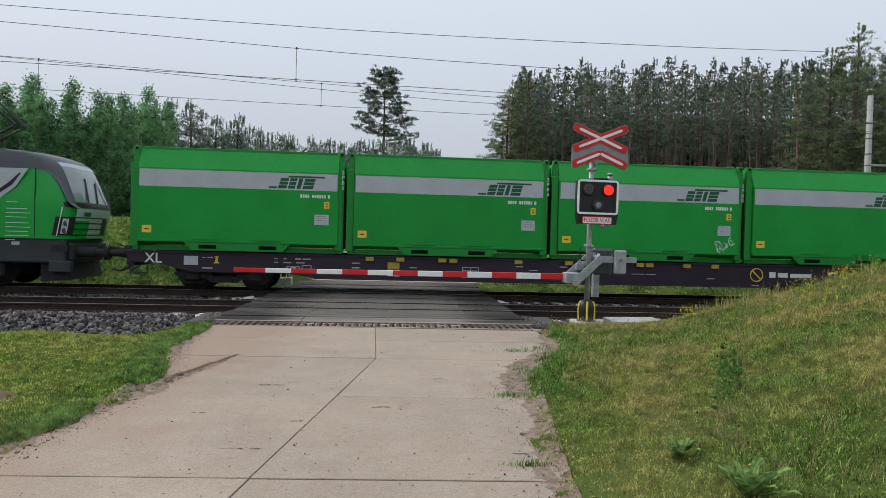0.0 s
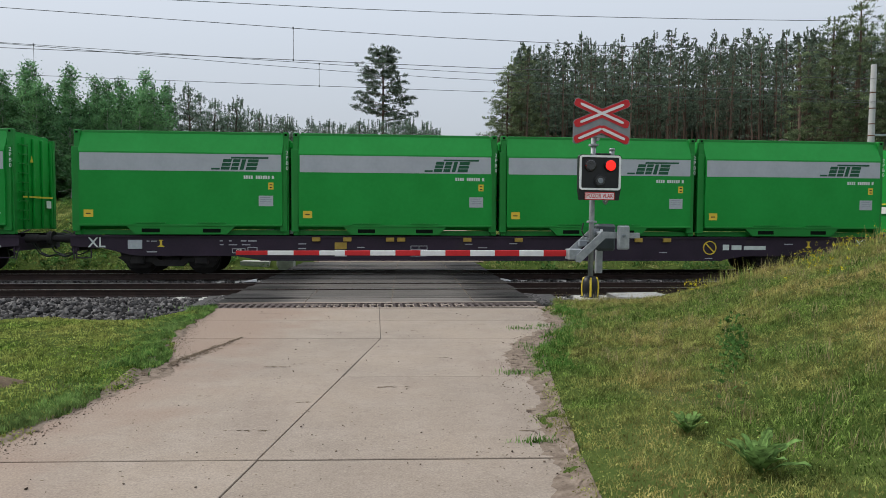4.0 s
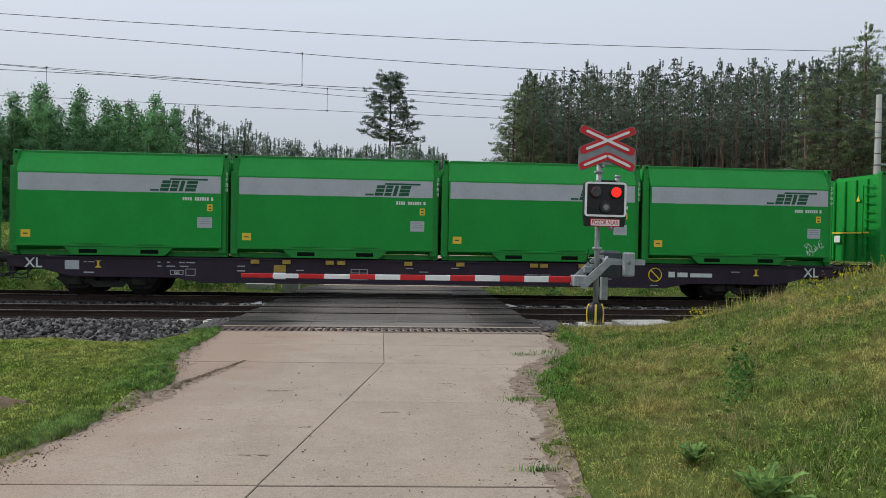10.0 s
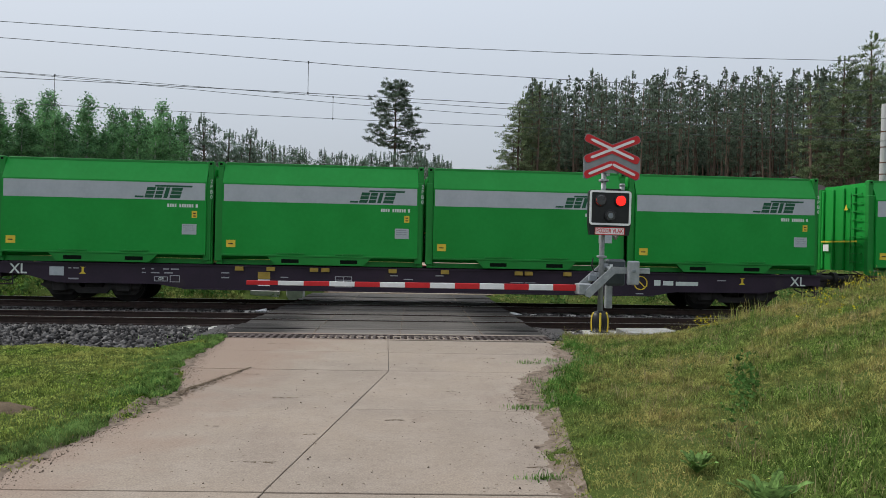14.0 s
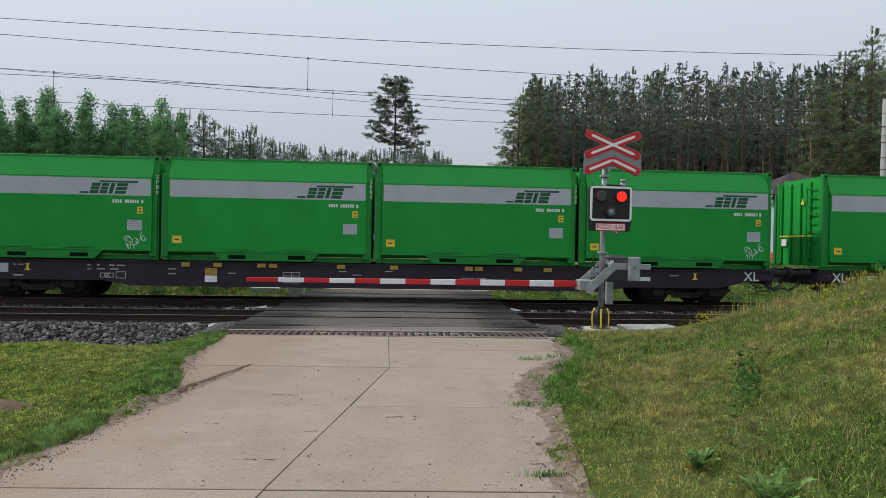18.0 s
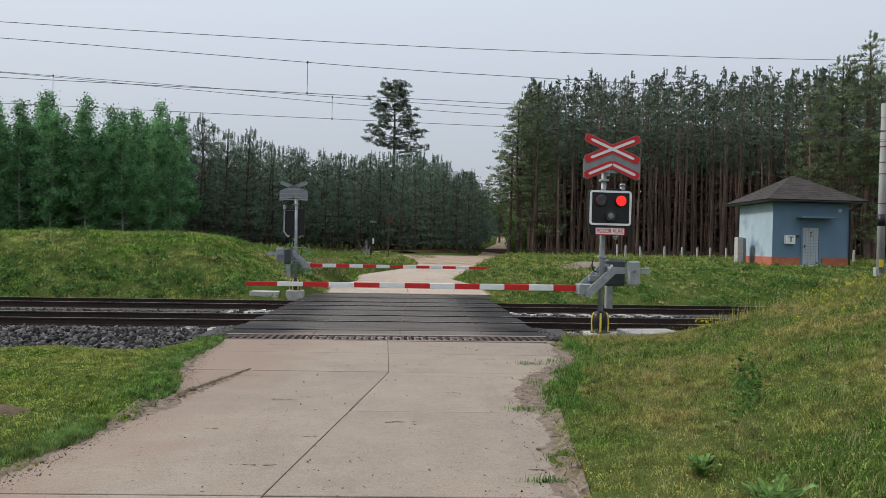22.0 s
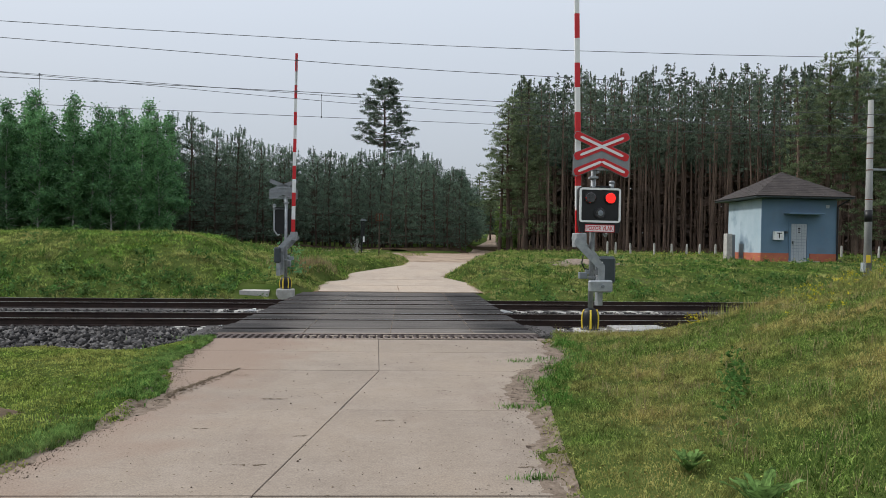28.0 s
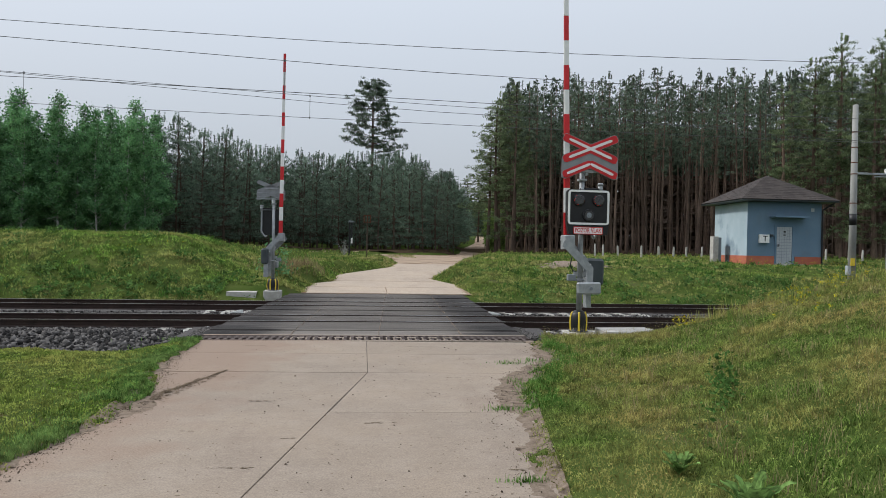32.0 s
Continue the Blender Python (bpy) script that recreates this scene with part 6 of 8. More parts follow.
def locomotive():
    """Origin at rail level under the coupling plane of its rear end; it reaches 19 m along -x."""
    g = thing("electric_locomotive", "green and grey electric locomotive with a sloped cab", "locomotive")
    LV = [(1.42, -0.73), (1.65, -0.68), (1.9, -0.64), (2.12, -0.6), (2.3, -0.58), (2.4, -0.6), (2.5, -0.64), (2.75, -0.74), (3.0, -0.84), (3.25, -0.95), (3.4, -1.02), (3.5, -1.08), (3.64, -1.22), (3.76, -1.4), (3.86, -1.7), (3.92, -2.3)]
    front = lambda z: float(np.interp(z, [q[0] for q in LV], [q[1] for q in LV]))
    LINE = [(-0.6, 1.48), (-0.4, 1.45), (-0.26, 1.36), (-0.16, 1.22), (-0.06, 0.95), (-0.01, 0.6), (0.0, 0.25)]

    def loft(zs, grow, first, last, start=None):
        """A shell over the cab's nose between two heights; first, last: points of its outline; start: where the outline begins, by height."""
        out0 = [(None, -1.48)] + [(dx, -y) for dx, y in LINE] + [(dx, y) for dx, y in LINE[::-1]] + [(None, 1.48)]
        bm = bmesh.new()
        rows = []
        for z in zs:
            xf, lean = front(z), 1 - 0.085 * max(0, z - 2.6)
            x0 = start(z) if start else -3.4
            row = []
            for dx, y in out0[first:last]:
                x = x0 if dx is None else (max(x0, xf + dx) if start else xf + dx)
                k = grow * (1 if y > 0 else -1)
                row.append(bm.verts.new((x + grow * (0.7 if abs(y) < 1.3 else 0), y * lean + (k if abs(y) > 0.5 else 0), z)))
            rows.append(row)
        for ra, rb in zip(rows, rows[1:]):
            for i in range(len(ra) - 1):
                bm.faces.new((ra[i], ra[i + 1], rb[i + 1], rb[i]))
        bmesh.ops.recalc_face_normals(bm, faces=bm.faces[:])
        return bm

    def steps(a, b_, n=8):
        return [a + (b_ - a) * k / n for k in range(n + 1)]

    b = part("body", extrude(loft([q[0] for q in LV], 0.0, 0, 16), [(-18.3, 1.42), (-3.4, 1.42), (-3.4, 3.9), (-16.5, 3.9), (-17.6, 3.3), (-18.3, 2.3)], "y", -1.48, 1.48), M["loco_green"], g, "green locomotive body", True)
    part("roof", bx(-16.4, -3.3, -1.44, 1.44, 3.4, 3.94, 0.04), M["loco_grey"], b, "dark grey roof")
    part("cab_roof", loft([3.38, 3.45, 3.5, 3.57, 3.64, 3.7, 3.76, 3.81, 3.86, 3.92], 0.012, 0, 16), M["loco_grey"], b, "dark grey cab roof", True)
    edge = lambda z: float(np.interp(z, [2.3, 2.36, 2.45, 2.7, 3.02, 3.2, 3.31, 3.38], [-0.6, -0.74, -0.86, -0.99, -1.19, -1.35, -1.5, -1.78]))
    part("cab_pillar", loft(steps(2.3, 3.39, 14), 0.012, 0, 5, edge), M["loco_grey"], b, "dark grey sweep beside the windscreen", True)
    part("windscreen", loft(steps(2.48, 3.5), 0.02, 4, 12), M["glass"], b, "windscreen that mirrors the sky, helped by a pale base colour", True)
    part("window_sill", loft(steps(2.32, 2.47, 3), 0.02, 2, 14), M["black"], b, "black sill below the windscreen", True)
    part("sun_visor", loft(steps(3.5, 3.62, 3), 0.022, 4, 12), M["band"], b, "pale strip above the windscreen", True)
    for y0, y1, z1 in ((-0.75, -0.35, 3.2), (-0.1, 0.3, 3.1)):
        part("wiper", tb((front(2.5) + 0.03, y0, 2.5), (front(z1) + 0.03, y1, z1), 0.028, seg=6), M["black"], b, "black wiper arm")
    part("badge_panel", loft(steps(1.95, 2.3, 3), 0.014, 4, 12), M["plate_grey"], b, "pale badge panel", True)
    part("badge_mark", loft(steps(2.08, 2.2, 2), 0.022, 5, 7), M["logo"], b, "dark green emblem bar")
    part("centre_panel", loft(steps(1.44, 1.95, 3), 0.016, 6, 10), M["plate_grey"], b, "pale panel down the nose")
    part("headlight_bay", loft(steps(1.52, 2.05, 3), 0.014, 1, 5), M["black"], b, "black headlight bay", True)
    part("headlight_cover", loft(steps(1.57, 2.0, 3), 0.022, 2, 4), M["plate_grey"], b, "pale headlight cover", True)
    for z in (1.66, 1.86):
        part("headlight", tb((front(z) - 0.42, -1.34, z), (front(z) - 0.3, -1.41, z), 0.085, 0.08, 16), M["loco_grey"], b, "round headlight")
    for z in (1.52, 1.69, 1.86, 2.02):
        part("grille_bar", loft([z, z + 0.035], 0.024, 4, 9), M["black"], b, "black bar across the nose")
    part("grille_bar", loft(steps(1.52, 2.05, 2), 0.026, 8, 10), M["black"], b, "black bar across the nose")
    marks = bmesh.new()
    for z, w in ((2.42, 0.5), (2.24, 0.9), (2.12, 1.05), (2.0, 0.9), (1.84, 1.0), (1.72, 1.05), (1.6, 0.95), (1.48, 1.0), (1.36, 0.4)):
        box(marks, -3.55, -3.55 + w * 0.62, -1.492, -1.482, z, z + 0.014)
    mk = part("side_marks", marks, M["mark_white"], b, "white lines of text as bars")
    mk.location.x = 1.0
    part("side_sweep", ex([(-7.0, 3.38), (-1.96, 3.38), (-2.06, 3.24), (-2.3, 2.86), (-2.75, 2.5), (-3.4, 2.25), (-7.0, 2.0)], "y", -1.492, -1.482), M["band"], b, "silver sweep")
    part("sweep_line", ex([(-2.2, 3.25), (-2.15, 3.25), (-2.4, 2.9), (-2.85, 2.58), (-3.5, 2.33), (-3.5, 2.42), (-2.88, 2.68), (-2.5, 2.96)], "y", -1.496, -1.493), M["black"], b, "black line in the sweep")
    part("door_line", bx(-1.79, -1.77, -1.487, -1.46, 1.45, 3.4), M["black"], b)
    part("handrail", tube(tb((-1.17, -1.52, 1.5), (-1.02, -1.52, 2.3), 0.014, seg=8), (-1.02, -1.52, 2.3), (-1.06, -1.44, 2.32), 0.014, seg=8), M["mark_white"], b)
    under = part("underframe", bx(-18.2, -0.98, -1.42, 1.42, 0.72, 1.42, 0.05), M["loco_dark"], g, "grey underframe")
    part("step_box", bx(-1.4, -0.82, -1.46, -1.2, 0.48, 0.8, 0.02), M["loco_dark"], under)
    part("buffer_beam", bx(-0.98, -0.84, -1.25, 1.25, 0.82, 1.3, 0.03), M["loco_dark"], under)
    # no hollow here: a black plate paints the recess's shade
    part("step_recess", bx(-1.34, -0.9, -1.43, -1.415, 1.05, 1.24), M["black"], under, "step recess, its shade a flat black plate")
    part("maker_plate", bx(-2.42, -2.2, -1.43, -1.418, 1.22, 1.32, 0.01), M["plate_grey"], under, "small oval plate")
    part("snow_plough", ex([(-1.7, 0.2), (-0.95, 0.24), (-1.05, 0.74), (-1.7, 0.74)], "y", -1.25, 1.25), M["bogie"], under)
    for y in (-0.875, 0.875):
        part("buffer", tube(tube(tb((-0.86, y, 1.04), (-0.3, y, 1.04), 0.15, 0.15, 16), (-0.3, y, 1.04), (-0.06, y, 1.04), 0.12, 0.12, 16), (-0.06, y, 1.04), (0.0, y, 1.04), 0.22, 0.2, 20), M["bogie"], g, "black buffer")
    for x in (-4.6, -14.4):
        t = part("truck", bx(x - 1.9, x + 1.9, -1.25, 1.25, 0.3, 0.75, 0.05), M["bogie"], g, "dark truck")
        for wx in (x - 1.5, x + 1.5):
            for y in (-0.7535, 0.7535):
                part("wheel", tb((wx, y - 0.07, 0.6), (wx, y + 0.07, 0.6), 0.6, 0.6, 28), M["bogie"], t, "steel wheel", True)
    pb = bmesh.new()
    for y in (-0.5, 0.5):
        for a, b_ in (((-5.4, y * 0.4, 3.9), (-3.9, y * 0.6, 4.75)), ((-3.9, y * 0.6, 4.75), (-4.9, y, 5.62))):
            tube(pb, a, b_, 0.03, seg=8)
    tube(pb, (-4.9, -0.8, 5.64), (-4.9, 0.8, 5.64), 0.035, seg=8)
    tube(pb, (-4.9, -0.8, 5.64), (-4.9, -0.98, 5.45), 0.03, seg=8)
    pt = part("pantograph", pb, M["black"], g, "raised black pantograph")
    pt.location.x = 1.0
    part("roof_antenna", tb((-2.9, 0.2, 3.9), (-2.9, 0.2, 4.02), 0.2, 0.14), M["loco_grey"], g)
    return g


loco = locomotive()
LOCO_OFF = -0.8

# ---- vegetation ----
def leaf_quads(rs, centres, size, flat=0.0, long=1.6):
    """Small four-cornered leaves or needle tufts, turned at random, round the given centres."""
    n = len(centres)
    d = rs.normal(size=(n, 3))
    d[:, 2] *= 1 - flat
    d /= np.linalg.norm(d, axis=1)[:, None]
    e = np.cross(d, rs.normal(size=(n, 3)))
    e /= np.linalg.norm(e, axis=1)[:, None] + 1e-9
    s = size * rs.uniform(0.6, 1.4, n)[:, None]
    a, b = d * s * long / 2, e * s / 2
    V = np.stack([centres - a, centres + b * 0.9, centres + a, centres - b * 0.9], 1)
    F = np.arange(n * 4).reshape(n, 4)
    return V.reshape(-1, 3), F


def needle_tufts(rs, centres, size, per=7):
    """Tufts of narrow blades that fan out of each centre, mostly upwards and outwards."""
    n = len(centres)
    c = np.repeat(centres, per, 0)
    d = rs.normal(size=(n * per, 3)) + np.array([0, 0, 0.55])
    d /= np.linalg.norm(d, axis=1)[:, None]
    e = np.cross(d, rs.normal(size=(n * per, 3)))
    e /= np.linalg.norm(e, axis=1)[:, None] + 1e-9
    s = size * rs.uniform(0.6, 1.4, n * per)[:, None]
    V = np.stack([c + e * s * 0.24, c + d * s, c - e * s * 0.24], 1)
    return V.reshape(-1, 3), np.arange(n * per * 3).reshape(-1, 3)


def limb_tube(rows, seg=6):
    """A bent tapering tube through rows of (x, y, z, radius)."""
    V, F = [], []
    for x, y, z, r in rows:
        for k in range(seg):
            a = 2 * math.pi * k / seg
            V.append((x + r * math.cos(a), y + r * math.sin(a), z))
    for i in range(len(rows) - 1):
        for k in range(seg):
            F.append((i * seg + k, i * seg + (k + 1) % seg, (i + 1) * seg + (k + 1) % seg, (i + 1) * seg + k))
    return V, F


def branch_tube(p, q, r0, r1, seg=4):
    p, q = np.array(p, float), np.array(q, float)
    d = (q - p) / (np.linalg.norm(q - p) + 1e-9)
    u = np.cross(d, (0.3, 0.2, 0.9))
    u /= np.linalg.norm(u) + 1e-9
    w = np.cross(d, u)
    V = [tuple(c + r * (math.cos(2 * math.pi * k / seg) * u + math.sin(2 * math.pi * k / seg) * w)) for c, r in ((p, r0), (q, r1)) for k in range(seg)]
    F = [(k, (k + 1) % seg, seg + (k + 1) % seg, seg + k) for k in range(seg)]
    return V, F


def tree(name, label, seed, h, trunk_r, crown_lo, shape, bark, leaf, clumps, size, dead=8, lean=0.3, load=6.0, inner=0.35):
    """shape(u): crown radius at the fraction u of the crown's height. Trunk, limbs and a crown of many small tufts."""
    rs = np.random.RandomState(seed)
    t = thing(name, label, "tree", "trees")
    bx_, by_ = rs.uniform(-lean, lean, 2)
    def axis(z):
        u = z / h
        return bx_ * u * u + 0.12 * math.sin(u * 5 + seed), by_ * u * u + 0.12 * math.cos(u * 4 + seed)
    V, F = limb_tube([(*axis(z), z, trunk_r * (1 - 0.85 * z / h) + 0.01) for z in np.linspace(-0.4, h * 0.97, 14)], 8)
    def join(v, f):
        o = len(V)
        V.extend(v)
        F.extend([tuple(i + o for i in q) for q in f])
    C = []
    nb = clumps
    for i in range(nb):
        u = (i + rs.uniform()) / nb
        z = h * (crown_lo + (1 - crown_lo) * u)
        a = rs.uniform(0, 2 * math.pi)
        r = shape(u) * rs.uniform(0.55, 1.1)
        x0, y0 = axis(z)
        rise = rs.uniform(0.3, 0.9) * r
        tip = (x0 + r * math.cos(a), y0 + r * math.sin(a), min(z + rise, h))
        join(*branch_tube((x0, y0, z - 0.1), tip, 0.008 + 0.009 * r, 0.005))
        m = max(3, int(load * r / (0.4 + size * 2)))
        for j in range(m):
            w = inner + (1 - inner) * rs.uniform() ** 0.6
            C.append([x0 + (tip[0] - x0) * w, y0 + (tip[1] - y0) * w, z + (tip[2] - z) * w])
    for i in range(dead):
        z = h * (0.2 + (crown_lo - 0.2) * rs.uniform() if crown_lo > 0.25 else 0.1 + 0.1 * rs.uniform())
        a, ln = rs.uniform(0, 6.28), rs.uniform(0.5, 1.8)
        x0, y0 = axis(z)
        join(*branch_tube((x0, y0, z), (x0 + ln * math.cos(a), y0 + ln * math.sin(a), z + rs.uniform(-0.3, 0.3)), 0.03, 0.01))
    tr = new("trunk", array_mesh("trunk", V, np.array(F), bark, True))
    tr.parent = t
    C = np.array(C)
    C = np.repeat(C, 11, 0) + rs.normal(size=(len(C) * 11, 3)) * np.array([0.28, 0.28, 0.23])
    v, f = leaf_quads(rs, C, size)
    cr = new("crown", array_mesh("crown", v, f, leaf))
    cr.parent = t
    return t


def pine(name, label, seed, h, trunk_r, lo, shape, bark, leaf, step, arms, size, per, low=5.0, high=50.0, load=7.0, inner=0.4, gap=0.12, pad=0.2, dead=12, lean=0.3, extra=(), spire=0.075, leaders=5):
    """A pine grown in whorls: limbs that rise more steeply towards the top, each with brushes of needles on its outer part.
    shape(u): limb length at the fraction u of the crown; extra: single limbs (height, bearing, length)."""
    rs = np.random.RandomState(seed)
    t = thing(name, label, "tree", "trees")
    bx_, by_ = rs.uniform(-lean, lean, 2)
    def axis(z):
        u = z / h
        return bx_ * u * u + 0.1 * math.sin(u * 5 + seed), by_ * u * u + 0.1 * math.cos(u * 4 + seed)
    V, F = limb_tube([(*axis(z), z, trunk_r * (1 - 0.88 * z / h) + 0.012) for z in np.linspace(-0.4, h * 0.98, 14)], 7)
    def join(v, f):
        o = len(V)
        V.extend(v)
        F.extend([tuple(i + o for i in q) for q in f])
    limbs = []
    z = h * lo
    while z < h - 0.45:
        u = (z - h * lo) / (h * (1 - lo))
        a0 = rs.uniform(0, 6.28)
        for k in range(arms):
            if rs.uniform() > gap:
                limbs.append((z + rs.uniform(-0.3, 0.3) * step, a0 + 6.283 * k / arms + rs.uniform(-0.4, 0.4), shape(u) * rs.uniform(0.55, 1.15), math.radians(low + (high - low) * u ** 1.3 + rs.uniform(-9, 9))))
        z += step * rs.uniform(0.8, 1.25) * (1.15 - 0.3 * u)
    limbs += [(z_, a_, l_, math.radians(8)) for z_, a_, l_ in extra]
    C, D = [], []
    for z, a, ln, el in limbs:
        x0, y0 = axis(z)
        ca, sa = math.cos(a), math.sin(a)
        tip = (x0 + ln * ca * math.cos(el), y0 + ln * sa * math.cos(el), z + ln * math.sin(el))
        join(*branch_tube((x0, y0, z), tip, 0.012 + 0.014 * ln, 0.006, 3))
        m = max(2, int(load * ln * 0.36))
        w = inner + (1 - inner) * rs.uniform(size=m) ** 0.7
        P = np.array([x0, y0, z]) + np.outer(w, np.array(tip) - np.array([x0, y0, z]))
        P += rs.normal(size=(m, 3)) * np.array([1, 1, 0.35]) * pad * (0.45 + 0.4 * ln ** 0.7)
        P[:, 2] += 0.14 * ln * w * w
        C.append(P)
        D.append(np.tile([0.5 * ca, 0.5 * sa, 0.62], (m, 1)))
    # upright shoots that stand free of the crown's top, the leader in the middle
    for k in range(leaders):
        a, r = rs.uniform(0, 6.28), (0.0 if k == 0 else rs.uniform(0.15, 0.6))
        x0, y0 = axis(h)
        z0, ln = h * (1 - spire * (0.12 + 0.9 * r * r + 0.25 * rs.uniform())), h * spire * rs.uniform(0.6, 1.15)
        p = np.array([x0 + r * math.cos(a), y0 + r * math.sin(a), z0])
        q = p + np.array([0.22 * r * math.cos(a), 0.22 * r * math.sin(a), 1.0]) * ln
        join(*branch_tube(p, q, 0.022, 0.008, 3))
        m = max(5, int(ln * 6))
        C.append(p + np.outer(np.linspace(0.1, 1.0, m), q - p) + rs.normal(size=(m, 3)) * 0.015)
        D.append(np.tile([0.1 * math.cos(a), 0.1 * math.sin(a), 1.15], (m, 1)))
    tight = np.concatenate([np.full(len(c), 1.0 if i < len(limbs) else 0.3) for i, c in enumerate(C)])
    C, D = np.concatenate(C), np.concatenate(D)
    # every brush is a close bunch of needle blades that fan up and out, their flats to the sky
    each = int(per * 3)
    n = len(C) * each
    c = np.repeat(C, each, 0) + rs.normal(size=(n, 3)) * np.array([0.62, 0.62, 0.3]) * size * np.repeat(tight, each)[:, None]
    d = np.repeat(D, each, 0) + rs.normal(size=(n, 3)) * 0.42
    d /= np.linalg.norm(d, axis=1)[:, None]
    e = np.cross(d, np.array([0, 0, 1.0]) + rs.normal(size=(n, 3)) * 0.35)
    e /= np.linalg.norm(e, axis=1)[:, None] + 1e-9
    s = size * (rs.uniform(0.5, 1.35, n) * (0.4 + 0.6 * np.repeat(tight, each)))[:, None]
    v = np.stack([c + e * s * 0.15, c + d * s, c - e * s * 0.15], 1).reshape(-1, 3)
    f = np.arange(n * 3).reshape(-1, 3)
    for i in range(dead):
        z = h * rs.uniform(0.15, max(0.2, lo))
        a, ln = rs.uniform(0, 6.28), rs.uniform(0.5, 1.7)
        x0, y0 = axis(z)
        join(*branch_tube((x0, y0, z), (x0 + ln * math.cos(a), y0 + ln * math.sin(a), z + rs.uniform(-0.35, 0.25)), 0.022, 0.008, 3))
    V3, F3 = V, [tuple(q) if len(q) == 4 else tuple(q) + (q[-1],) for q in F]
    tr = new("trunk", array_mesh("trunk", V3, np.array(F3), bark, True))
    tr.parent = t
    cr = new("crown", array_mesh("crown", v, f, leaf))
    cr.parent = t
    return t


def pine_top(u):
    return 1.95 * (1 - u) ** 0.85 * (0.35 + 0.65 * min(1, u * 2.2)) + 0.22


def pine_full(u):
    return 2.7 * (1 - u) ** 0.7 + 0.25


def young(u):
    return 2.6 * (1 - u) ** 0.6 * (0.7 + 0.3 * min(1, u * 4)) + 0.2


def birch(u):
    return 2.7 * math.sin(math.pi * min(1, 0.12 + 0.86 * u)) ** 0.6 * (1 - 0.78 * u) + 0.1


def lone(u):
    return float(np.interp(u, [0, 0.15, 0.4, 0.6, 0.8, 1.0], [3.0, 4.0, 4.0, 3.1, 2.3, 1.2]))


TALL = [pine("pine_tree", "tall forest pine with a bare grey-brown trunk and dark crown", 20 + k, 19.0, 0.14, 0.5 + 0.06 * (k % 3), pine_top, M["bark_pine"], M["needle_tall"], 0.85, 5, 0.215, 9, 4, 44, 8.4, 0.4, 0.3, 0.3, 30, 0.6, (), 0.035, 4) for k in range(5)]
EDGE = [pine("edge_pine", "tall pine at the wood's edge, green to low down", 40 + k, 18.5, 0.2, 0.1 + 0.14 * k, pine_full, M["bark_pine"], M["needle_edge"], 0.75, 5, 0.21, 9, 2, 42, 12.0, 0.4, 0.26, 0.34, 8, 0.3, (), 0.035, 4) for k in range(3)]
YOUNG = [pine("young_pine", "young dense dark green pine", 60 + k, 11.0, 0.1, 0.1, young, M["bark_dark"], M["needle_young"], 0.75, 5, 0.22, 6, 0, 50, 7.6, 0.4, 0.2, 0.4, 10, 0.4, (), 0.07, 6) for k in range(5)]
BIRCH = [tree("birch_tree", "fresh green birch with a thin pale trunk", 80 + k, 13.0, 0.085, 0.07, birch, M["bark_birch"], M["leaf_birch"], 120, 0.125, dead=3, load=5.0) for k in range(3)]
SHRUB = [tree("roadside_shrub", "green leafy shrub at the wood's edge, sunlight put into its leaf colour", 90 + k, 7.0, 0.05, 0.02, birch, M["bark_dark"], M["leaf_shrub_lit"], 70, 0.17, dead=2, load=5.0) for k in range(2)]
LONE = pine("lone_pine", "lone old pine standing high above the young wood", 99, 22.3, 0.34, 0.62, lone, M["bark_pine"], M["needle_tall"], 0.8, 6, 0.25, 14, -4, 40, 14.0, 0.35, 0.16, 0.3, 6, 0.3, ((13.2, 0.2, 4.6), (14.4, -0.4, 3.8), (12.4, 0.9, 3.2), (12.9, -0.9, 3.6), (14.9, 2.9, 2.0)), 0.03)
pick = random.Random(12)
used, grown = set(), {}


def plant(kinds, x, y, s, sz=None):
    z = float(height(x, y)) - 0.1
    src = pick.choice(kinds)
    m = pose(x, y, z, 0, 0, pick.uniform(0, 360)) @ Matrix.Diagonal((s, s, sz or s, 1))
    if src.name not in used:
        used.add(src.name)
        src.matrix_basis = m
        grown[src.name] = (s, sz or s)
    else:
        gs, gz = grown[src.name]
        copy_thing(src, m @ Matrix.Diagonal((1 / gs, 1 / gs, 1 / gz, 1)))


LONE.matrix_basis = pose(0.15, 95, 1.2)
# the tall wood on the right: a grid of trunks in loose rows
for row in range(4):
    y = 63 + row * 3.4
    x = 13.0 + (y - 63) * 0.17
    while x < 56 + row * 2:
        plant(TALL, x + pick.uniform(-0.5, 0.5), y + pick.uniform(-1.4, 1.4), (0.237 * y * (1 + 0.0039 * (x - 13)) * pick.uniform(0.9, 1.05) + 0.3) / 19)
        x += pick.uniform(1.4, 2.3)
for x, y, w, h in ((11.5, 68, 1.0, 0.6), (11.9, 66, 1.05, 0.77), (12.8, 69, 1.15, 0.84), (13.4, 65, 1.0, 0.85), (14.6, 74, 1.25, 0.9), (16.0, 80, 1.25, 0.95), (17.6, 86, 1.2, 0.95), (20.0, 97, 1.2, 0.95), (22.6, 110, 1.2, 0.95)):
    plant(EDGE, x, y, w, h)
# taller trees at the right-hand end of the wood
for x, y, s in ((40.4, 57, 1.02), (43.2, 56, 0.98), (38.0, 57.5, 0.92), (46, 59, 1.1), (35.8, 58, 0.8), (41.8, 54.5, 0.85), (49, 57, 1.0)):
    plant(EDGE, x, y, s * 1.3, s)
